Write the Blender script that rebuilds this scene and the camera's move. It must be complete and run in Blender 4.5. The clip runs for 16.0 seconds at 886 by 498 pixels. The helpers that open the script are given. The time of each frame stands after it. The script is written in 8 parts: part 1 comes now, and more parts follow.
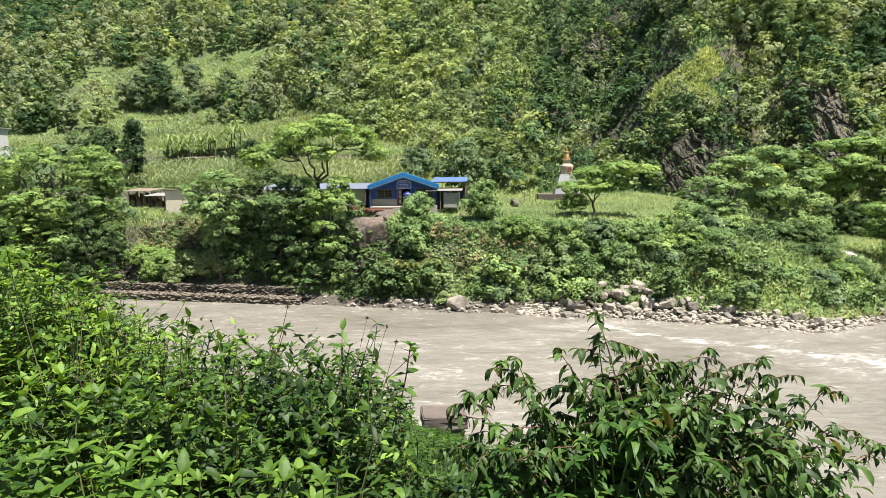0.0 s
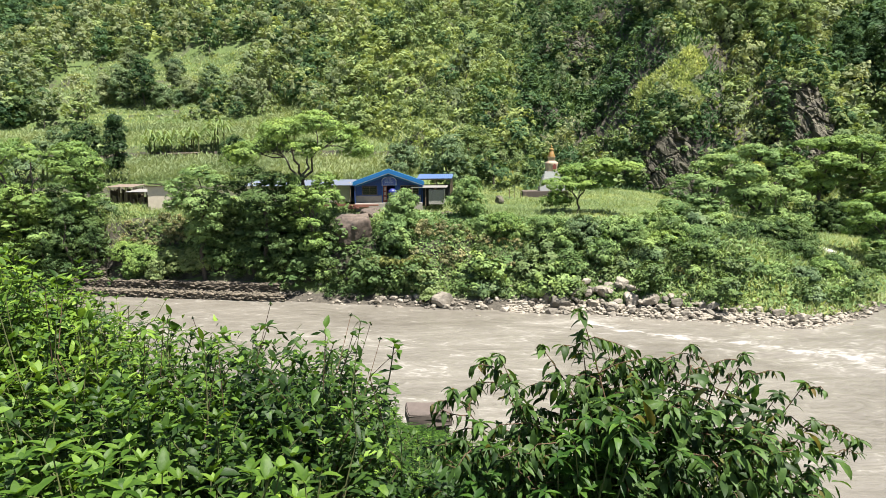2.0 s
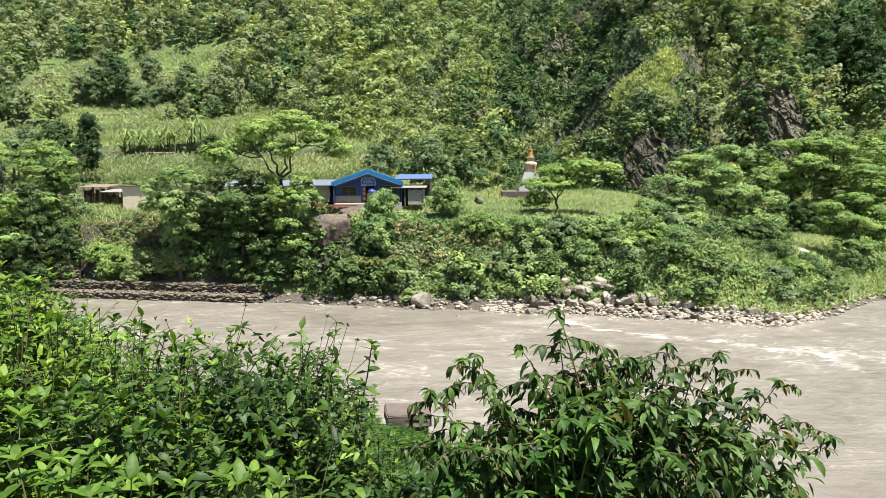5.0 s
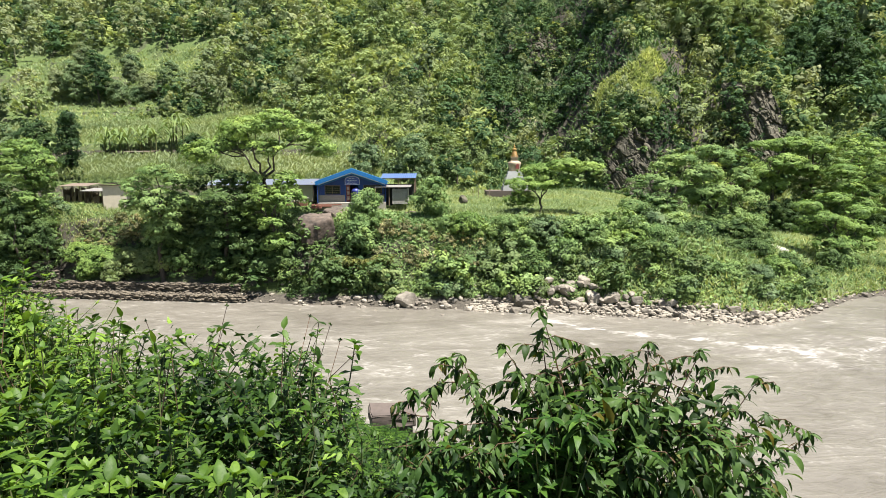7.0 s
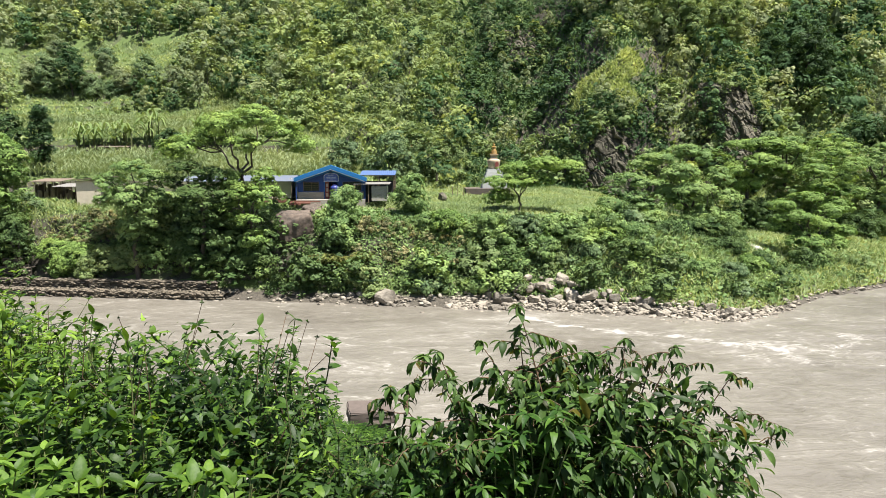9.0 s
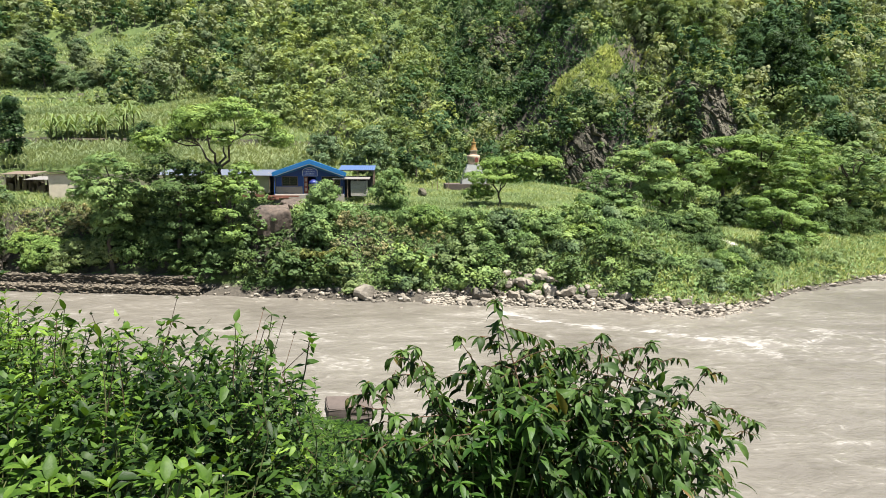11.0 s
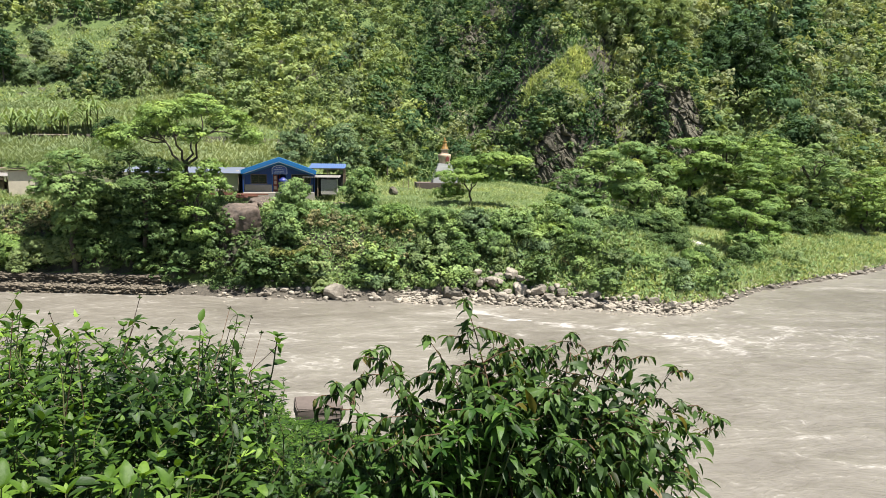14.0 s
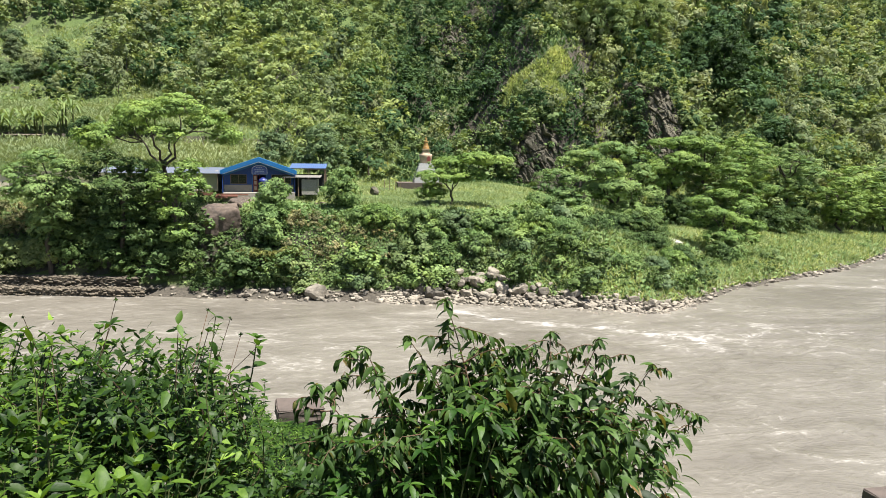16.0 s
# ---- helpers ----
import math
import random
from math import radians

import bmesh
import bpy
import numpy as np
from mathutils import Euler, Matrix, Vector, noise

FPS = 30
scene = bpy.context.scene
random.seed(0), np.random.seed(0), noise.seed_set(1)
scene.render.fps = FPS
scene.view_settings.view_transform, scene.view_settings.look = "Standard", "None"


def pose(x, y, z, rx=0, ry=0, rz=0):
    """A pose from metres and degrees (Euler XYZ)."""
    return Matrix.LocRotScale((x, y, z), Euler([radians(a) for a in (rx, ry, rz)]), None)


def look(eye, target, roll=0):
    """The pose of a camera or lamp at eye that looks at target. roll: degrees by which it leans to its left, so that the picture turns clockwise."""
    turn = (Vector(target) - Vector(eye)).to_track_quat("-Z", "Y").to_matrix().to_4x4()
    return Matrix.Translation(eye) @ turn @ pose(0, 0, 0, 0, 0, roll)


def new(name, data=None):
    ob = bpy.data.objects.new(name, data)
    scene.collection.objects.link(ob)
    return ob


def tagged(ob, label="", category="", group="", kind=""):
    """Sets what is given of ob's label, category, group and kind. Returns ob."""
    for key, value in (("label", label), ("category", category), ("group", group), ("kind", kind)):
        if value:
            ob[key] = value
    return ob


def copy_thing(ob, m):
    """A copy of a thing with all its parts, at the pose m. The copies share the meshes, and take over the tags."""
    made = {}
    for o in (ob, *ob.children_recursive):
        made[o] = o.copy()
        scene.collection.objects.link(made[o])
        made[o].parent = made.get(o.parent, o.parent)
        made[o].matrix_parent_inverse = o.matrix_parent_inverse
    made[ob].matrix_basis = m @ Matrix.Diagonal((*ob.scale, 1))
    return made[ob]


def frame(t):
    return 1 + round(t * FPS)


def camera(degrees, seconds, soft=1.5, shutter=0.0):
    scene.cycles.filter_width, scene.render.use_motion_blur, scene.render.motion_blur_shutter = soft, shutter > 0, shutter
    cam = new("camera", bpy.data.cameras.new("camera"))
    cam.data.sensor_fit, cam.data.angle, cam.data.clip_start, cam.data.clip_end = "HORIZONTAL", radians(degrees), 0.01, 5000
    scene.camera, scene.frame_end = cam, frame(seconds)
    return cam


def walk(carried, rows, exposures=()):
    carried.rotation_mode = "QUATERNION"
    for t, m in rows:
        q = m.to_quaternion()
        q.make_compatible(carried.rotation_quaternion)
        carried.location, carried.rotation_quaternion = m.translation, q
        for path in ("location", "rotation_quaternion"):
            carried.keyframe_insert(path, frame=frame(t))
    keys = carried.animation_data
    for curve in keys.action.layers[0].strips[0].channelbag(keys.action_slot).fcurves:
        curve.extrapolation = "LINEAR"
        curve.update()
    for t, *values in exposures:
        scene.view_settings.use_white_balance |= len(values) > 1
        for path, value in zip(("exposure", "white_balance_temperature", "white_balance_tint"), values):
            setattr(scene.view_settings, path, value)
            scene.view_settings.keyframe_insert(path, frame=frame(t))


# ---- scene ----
# Seconds, eye, target, roll: a phone panned by hand from the near bank's edge.
PATH = [
    (0.0, (-0.0000, -0.0000, 15.0000), (-7.332, 79.079, 5.370), -0.761),
    (0.5, (0.0007, 0.0020, 14.9994), (-6.784, 79.116, 5.258), -0.707),
    (1.0, (0.0034, 0.0042, 14.9985), (-6.407, 79.135, 5.139), -0.708),
    (1.5, (0.0041, 0.0070, 14.9986), (-5.944, 79.159, 5.018), -0.642),
    (2.0, (0.0067, 0.0095, 14.9985), (-5.530, 79.185, 4.969), -0.567),
    (2.5, (0.0098, 0.0138, 14.9991), (-5.163, 79.205, 4.898), -0.580),
    (3.0, (0.0109, 0.0192, 14.9976), (-4.676, 79.236, 4.861), -0.508),
    (3.5, (0.0127, 0.0248, 14.9953), (-4.217, 79.279, 4.949), -0.500),
    (4.0, (0.0151, 0.0312, 14.9937), (-3.855, 79.305, 4.959), -0.513),
    (6.5, (0.0238, 0.0369, 14.9943), (-1.620, 79.393, 4.997), -0.381),
    (7.0, (0.0268, 0.0387, 14.9934), (-1.138, 79.389, 4.882), -0.374),
    (7.5, (0.0286, 0.0377, 14.9927), (-0.597, 79.376, 4.743), -0.307),
    (8.0, (0.0307, 0.0365, 14.9918), (0.031, 79.368, 4.673), -0.236),
    (8.5, (0.0329, 0.0383, 14.9909), (0.680, 79.365, 4.657), -0.117),
    (9.0, (0.0362, 0.0458, 14.9883), (1.373, 79.352, 4.558), -0.012),
    (11.5, (0.0421, 0.0586, 14.9872), (4.403, 79.177, 3.974), 0.444),
    (12.0, (0.0438, 0.0684, 14.9851), (4.936, 79.157, 3.984), 0.472),
    (12.5, (0.0464, 0.0738, 14.9837), (5.600, 79.122, 4.003), 0.596),
    (13.0, (0.0485, 0.0755, 14.9839), (6.132, 79.072, 3.917), 0.637),
    (13.5, (0.0495, 0.0749, 14.9843), (6.791, 79.022, 3.944), 0.701),
    (14.0, (0.0513, 0.0746, 14.9840), (7.404, 78.964, 3.920), 0.823),
    (14.5, (0.0521, 0.0756, 14.9837), (7.837, 78.925, 3.928), 0.881),
    (15.0, (0.0544, 0.0758, 14.9844), (8.432, 78.868, 3.960), 0.823),
    (15.5, (0.0561, 0.0761, 14.9863), (8.975, 78.798, 3.878), 0.768),
    (16.0, (0.0599, 0.0762, 14.9859), (9.624, 78.729, 3.931), 0.770),
]
cam = camera(67.97, 16.0, soft=0.86)
walk(cam, [(t, look(e, g, r)) for t, e, g, r in PATH], exposures=[(0.0, 1.47), (8.0, 1.40), (16.0, 1.30)])

# ---- light: high summer sun, steep, from the right and a little behind ----
SUN_ELEV, SUN_AZ = radians(71), radians(126)      # azimuth from +Y towards +X
world = bpy.data.worlds.new("sky")
scene.world = world
world.use_nodes = True
wn = world.node_tree.nodes
sky = wn.new("ShaderNodeTexSky")
sky.sky_type = "NISHITA"
sky.sun_disc = False
sky.sun_elevation, sky.sun_rotation = SUN_ELEV, SUN_AZ
sky.dust_density, sky.altitude = 2.0, 600
world.node_tree.links.new(sky.outputs[0], wn["Background"].inputs[0])
wn["Background"].inputs[1].default_value = 0.05
sun = new("sun", bpy.data.lights.new("sun", "SUN"))
sun.data.energy, sun.data.angle, sun.data.color = 5.0, radians(0.6), (1.0, 0.96, 0.89)
sun_dir = Vector((math.sin(SUN_AZ) * math.cos(SUN_ELEV), math.cos(SUN_AZ) * math.cos(SUN_ELEV), math.sin(SUN_ELEV)))
sun.matrix_world = look(sun_dir * 300, (0, 0, 0))


# ---- materials ----
class Mat:
    """A node material with its principled shader at hand."""

    def __init__(self, name, rough=0.7, metal=0.0):
        self.m = bpy.data.materials.new(name)
        self.m.use_nodes = True
        self.nt = self.m.node_tree
        self.p = self.nt.nodes["Principled BSDF"]
        self.out = self.nt.nodes["Material Output"]
        self.p.inputs["Roughness"].default_value = rough
        self.p.inputs["Metallic"].default_value = metal
        self.pos = None

    def node(self, kind, **values):
        n = self.nt.nodes.new(kind)
        for key, v in values.items():
            n.inputs[key].default_value = v
        return n

    def link(self, a, b):
        self.nt.links.new(a, b)

    def where(self):
        if self.pos is None:
            self.pos = self.node("ShaderNodeNewGeometry").outputs["Position"]
        return self.pos

    def noise(self, scale, detail=4.0, rough=0.6, stretch=None):
        n = self.node("ShaderNodeTexNoise", Scale=scale, Detail=detail, Roughness=rough)
        src = self.where()
        if stretch:
            mp = self.node("ShaderNodeMapping")
            mp.inputs["Scale"].default_value = stretch
            self.link(src, mp.inputs["Vector"])
            src = mp.outputs[0]
        self.link(src, n.inputs["Vector"])
        return n.outputs["Fac"]

    def island(self):
        return self.node("ShaderNodeNewGeometry").outputs["Random Per Island"]

    def each(self):
        return self.node("ShaderNodeObjectInfo").outputs["Random"]

    def ramp(self, fac, *stops):
        r = self.node("ShaderNodeValToRGB")
        el = r.color_ramp.elements
        while len(el) < len(stops):
            el.new(0.5)
        for e, (at, c) in zip(el, stops):
            e.position, e.color = at, (*c, 1) if len(c) == 3 else c
        self.link(fac, r.inputs[0])
        return r.outputs[0]

    def mix(self, fac, a, b, mode="MIX"):
        n = self.node("ShaderNodeMix")
        n.data_type, n.blend_type = "RGBA", mode
        for sock, v in ((n.inputs[0], fac), (n.inputs[6], a), (n.inputs[7], b)):
            if isinstance(v, (int, float)):
                sock.default_value = v
            elif isinstance(v, tuple):
                sock.default_value = (*v, 1)
            else:
                self.link(v, sock)
        return n.outputs[2]

    def math(self, op, a, b):
        n = self.node("ShaderNodeMath")
        n.operation = op
        for sock, v in zip(n.inputs, (a, b)):
            if isinstance(v, (int, float)):
                sock.default_value = v
            else:
                self.link(v, sock)
        return n.outputs[0]

    def colour(self, c):
        if isinstance(c, tuple):
            self.p.inputs["Base Color"].default_value = (*c, 1)
        else:
            self.link(c, self.p.inputs["Base Color"])
        return self

    def bump(self, fac, strength=0.3, distance=0.05):
        b = self.node("ShaderNodeBump", Strength=strength, Distance=distance)
        self.link(fac, b.inputs["Height"])
        self.link(b.outputs[0], self.p.inputs["Normal"])
        return self


def grey(v):
    return (v, v, v)


def leaf_mat(name, dark, light, glow, rough=0.5, patch=0.12, trans=0.28, dry=0.0, sheen=0.14, blue=2.6, spread=1.0, veins=0.0):
    """Foliage: every leaf its own tone, whole clumps their own hue, light coming through."""
    a = Mat(name, rough)
    dark = tuple(v * 0.68 for v in dark)
    light = (light[0] * 1.52, light[1] * 1.34, light[2] * blue)
    tone = a.mix(a.ramp(a.island(), (0, grey(0.5 - spread / 2)), (1, grey(0.5 + spread / 2))), dark, light)
    clump = a.ramp(a.noise(patch, 3), (0.36, (0.66, 0.73, 0.70)), (0.52, grey(1)), (0.68, (1.14, 1.07, 0.94)))
    col = a.mix(1.0, tone, clump, "MULTIPLY")
    own = a.ramp(a.each(), (0, (0.86, 0.90, 0.88)), (1, (1.08, 1.07, 1.0)))
    col = a.mix(1.0, col, own, "MULTIPLY")
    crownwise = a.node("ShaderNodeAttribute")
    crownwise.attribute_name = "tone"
    # The dark low stop serves random tufts and the shade put into hearts.
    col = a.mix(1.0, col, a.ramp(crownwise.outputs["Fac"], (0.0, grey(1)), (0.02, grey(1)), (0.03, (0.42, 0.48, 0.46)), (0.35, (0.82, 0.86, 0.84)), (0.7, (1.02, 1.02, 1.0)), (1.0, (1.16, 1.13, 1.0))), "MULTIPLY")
    if veins:
        mottle = a.noise(veins, 4, 0.65)
        col = a.mix(1.0, col, a.ramp(mottle, (0.3, (0.72, 0.78, 0.8)), (0.5, grey(1)), (0.72, (1.3, 1.22, 1.15))), "MULTIPLY")
        a.bump(mottle, 0.25, 0.01)
    if dry:
        old = a.ramp(a.island(), (1 - dry, grey(0)), (1 - dry + 0.01, grey(1)))
        col = a.mix(old, col, (0.15, 0.10, 0.035))
    a.colour(col)
    a.p.inputs["Specular IOR Level"].default_value = sheen
    t = a.node("ShaderNodeBsdfTranslucent")
    a.link(a.mix(1.0, col, glow, "MULTIPLY"), t.inputs[0])
    s = a.node("ShaderNodeMixShader", Fac=trans)
    a.link(a.p.outputs[0], s.inputs[1])
    a.link(t.outputs[0], s.inputs[2])
    a.link(s.outputs[0], a.out.inputs[0])
    return a.m


GLOW = (1.6, 1.5, 0.8)
LEAF_UMBRELLA = leaf_mat("feathery leaves", (0.086, 0.160, 0.042), (0.222, 0.345, 0.076), GLOW, patch=0.35, spread=0.3, sheen=0.1, trans=0.18, blue=1.9)
LEAF_ROUND = leaf_mat("broad dark leaves", (0.070, 0.116, 0.040), (0.158, 0.240, 0.072), GLOW, patch=0.35, spread=0.4, sheen=0.1, trans=0.15, blue=2.5)
LEAF_DARK = leaf_mat("dense dark leaves", (0.020, 0.052, 0.016), (0.055, 0.105, 0.028), GLOW, patch=0.3, trans=0.2, blue=2, spread=0.5)
# Deep green darkened further: shade under the crowns is put into this colour.
LEAF_DEEP_SHADE = leaf_mat("deep green leaves with shade in the colour", (0.040, 0.082, 0.027), (0.100, 0.165, 0.047), GLOW, patch=0.3, trans=0.15, spread=0.3, sheen=0.1, blue=1.8)
LEAF_SHRUB = leaf_mat("bank shrub leaves", (0.088, 0.158, 0.048), (0.208, 0.322, 0.088), GLOW, patch=0.3, dry=0.006, trans=0.16, spread=0.3, sheen=0.08, blue=2)
LEAF_HILL_A = leaf_mat("hill leaves yellow green", (0.118, 0.190, 0.060), (0.258, 0.340, 0.114), GLOW, trans=0.26, rough=0.7, patch=0.05, dry=0.006, sheen=0.06, blue=2, spread=0.15)
LEAF_HILL_B = leaf_mat("hill leaves dark", (0.034, 0.080, 0.032), (0.084, 0.152, 0.052), GLOW, trans=0.24, rough=0.7, patch=0.06, sheen=0.06, blue=2, spread=0.25)
LEAF_PINE = leaf_mat("hill leaves grey green", (0.110, 0.160, 0.086), (0.244, 0.300, 0.138), GLOW, rough=0.7, patch=0.07, trans=0.26, sheen=0.06, blue=1.75, spread=0.15)
LEAF_MAIZE = leaf_mat("maize leaves", (0.140, 0.195, 0.088), (0.235, 0.308, 0.138), GLOW, patch=0.06, dry=0.01, blue=1.8, sheen=0.08, spread=0.5)
LEAF_BANANA = leaf_mat("banana leaves", (0.070, 0.130, 0.042), (0.165, 0.245, 0.082), GLOW, patch=0.5, dry=0.05, blue=1.6)
LEAF_GRASS = leaf_mat("meadow grass", (0.180, 0.255, 0.068), (0.305, 0.385, 0.125), GLOW, spread=0.8, sheen=0.08, patch=0.12, dry=0.01, trans=0.42)
LEAF_BUSH = leaf_mat("lance leaves", (0.014, 0.040, 0.008), (0.064, 0.124, 0.022), GLOW, rough=0.5, patch=1.2, trans=0.3, dry=0.012, sheen=0.22, blue=1.9, veins=38.0)
LEAF_BUSH_B = leaf_mat("lush lance leaves", (0.026, 0.080, 0.012), (0.052, 0.115, 0.017), GLOW, rough=0.48, patch=1.5, trans=0.3, sheen=0.24, blue=1.5, veins=38.0)
LEAF_COPPER = leaf_mat("coppery young leaves", (0.034, 0.046, 0.010), (0.085, 0.088, 0.020), GLOW, rough=0.5, patch=1.5, trans=0.35, sheen=0.2, blue=1.2, veins=38.0)
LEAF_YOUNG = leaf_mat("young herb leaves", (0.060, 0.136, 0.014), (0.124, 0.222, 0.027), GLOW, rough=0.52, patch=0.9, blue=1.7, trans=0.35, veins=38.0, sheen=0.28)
DRY = leaf_mat("dried petals", (0.055, 0.030, 0.012), (0.135, 0.085, 0.026), GLOW, rough=0.8, patch=3.0, blue=1.2)
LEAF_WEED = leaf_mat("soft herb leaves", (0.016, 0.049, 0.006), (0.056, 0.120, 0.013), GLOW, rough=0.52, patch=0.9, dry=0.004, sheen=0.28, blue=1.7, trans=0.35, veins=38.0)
# Kept very dark, so its colour also carries shade inside the thicket.
LEAF_WEED_B = leaf_mat("blue green herb leaves darkened for shade", (0.010, 0.032, 0.006), (0.028, 0.066, 0.010), GLOW, rough=0.52, patch=0.9, dry=0.006, sheen=0.28, blue=1.7, veins=38.0)

LEAF_DRY = leaf_mat("withered brush leaves", (0.200, 0.195, 0.112), (0.262, 0.272, 0.155), GLOW, rough=0.8, patch=0.4, dry=0.02, sheen=0.05, blue=1.4)

LEAF_BAMBOO = leaf_mat("bamboo leaves", (0.110, 0.140, 0.045), (0.210, 0.250, 0.085), GLOW, rough=0.5, patch=0.6, dry=0.06, blue=1.5)


def bark(name, a1, a2):
    a = Mat(name, 0.9)
    n = a.noise(9, 6, 0.7, (1, 1, 0.25))
    a.colour(a.ramp(n, (0.3, a1), (0.7, a2))).bump(n, 0.6, 0.03)
    return a.m


BARK = bark("grey brown bark", (0.028, 0.022, 0.016), (0.095, 0.078, 0.058))
STEM = bark("green brown stem", (0.05, 0.06, 0.02), (0.12, 0.13, 0.04))
STEM_RED = bark("brown twig", (0.05, 0.028, 0.016), (0.13, 0.075, 0.04))


def ground_mat():
    a = Mat("hillside soil and grass", 0.95)
    big, fine = a.noise(0.05, 5), a.noise(1.3, 6, 0.7)
    grass = a.mix(a.ramp(fine, (0.3, grey(0)), (0.7, grey(1))), (0.034, 0.062, 0.014), (0.100, 0.142, 0.034))
    soil = a.mix(fine, (0.07, 0.050, 0.030), (0.15, 0.115, 0.075))
    mask = a.ramp(a.math("ADD", a.math("MULTIPLY", big, 0.6), a.math("MULTIPLY", fine, 0.4)), (0.66, grey(0)), (0.78, grey(0.8)))
    n = a.node("ShaderNodeNewGeometry")
    sep = a.node("ShaderNodeSeparateXYZ")
    a.link(n.outputs["True Normal"], sep.inputs[0])
    steep = a.ramp(a.math("ADD", sep.outputs["Z"], a.math("MULTIPLY", a.math("SUBTRACT", fine, 0.5), 0.15)), (0.52, grey(1)), (0.70, grey(0)))
    rock = a.mix(a.ramp(a.noise(0.9, 8, 0.75, (1, 1, 0.45)), (0.35, grey(0)), (0.65, grey(1))), (0.022, 0.020, 0.015), (0.085, 0.072, 0.054))
    at = a.node("ShaderNodeSeparateXYZ")
    a.link(a.where(), at.inputs[0])
    low = a.ramp(a.math("MULTIPLY", a.math("ADD", at.outputs["Z"], a.math("MULTIPLY", fine, 0.8)), 0.5), (0.55, grey(1)), (0.8, grey(0)))
    gravel = a.mix(a.ramp(a.noise(4, 5, 0.7), (0.35, grey(0)), (0.65, grey(1))), (0.032, 0.028, 0.021), (0.098, 0.084, 0.066))
    a.colour(a.mix(low, a.mix(steep, a.mix(mask, grass, soil), rock), gravel)).bump(fine, 0.8, 0.25)
    return a.m


def stone_mat(name, c1, c2, c3, scale=1.2, rough=0.85):
    a = Mat(name, rough)
    n1, n2 = a.noise(scale, 6, 0.65), a.noise(scale * 7, 5, 0.7)
    col = a.mix(a.ramp(n1, (0.3, grey(0)), (0.7, grey(1))), c1, c2)
    col = a.mix(a.ramp(n2, (0.52, grey(0)), (0.75, grey(0.7))), col, c3)
    own = a.ramp(a.each(), (0, grey(0.5)), (1, grey(1.2)))
    a.colour(a.mix(1.0, col, own, "MULTIPLY")).bump(n2, 0.5, 0.05)
    return a.m


GROUND = ground_mat()
STONE = stone_mat("river stone", (0.125, 0.108, 0.086), (0.345, 0.305, 0.248), (0.04, 0.034, 0.028))
STONE_RED = stone_mat("reddish boulder", (0.034, 0.027, 0.022), (0.150, 0.112, 0.088), (0.020, 0.017, 0.014), 1.1)
STONE_PALE = stone_mat("pale bare rock", (0.34, 0.32, 0.28), (0.50, 0.475, 0.43), (0.24, 0.22, 0.19))
STONE_CLIFF = stone_mat("cliff rock", (0.030, 0.026, 0.019), (0.160, 0.145, 0.100), (0.012, 0.012, 0.008), 0.9)
STONE_WALL = stone_mat("packed wall stone", (0.028, 0.023, 0.016), (0.185, 0.152, 0.112), (0.022, 0.025, 0.012), 2.2)


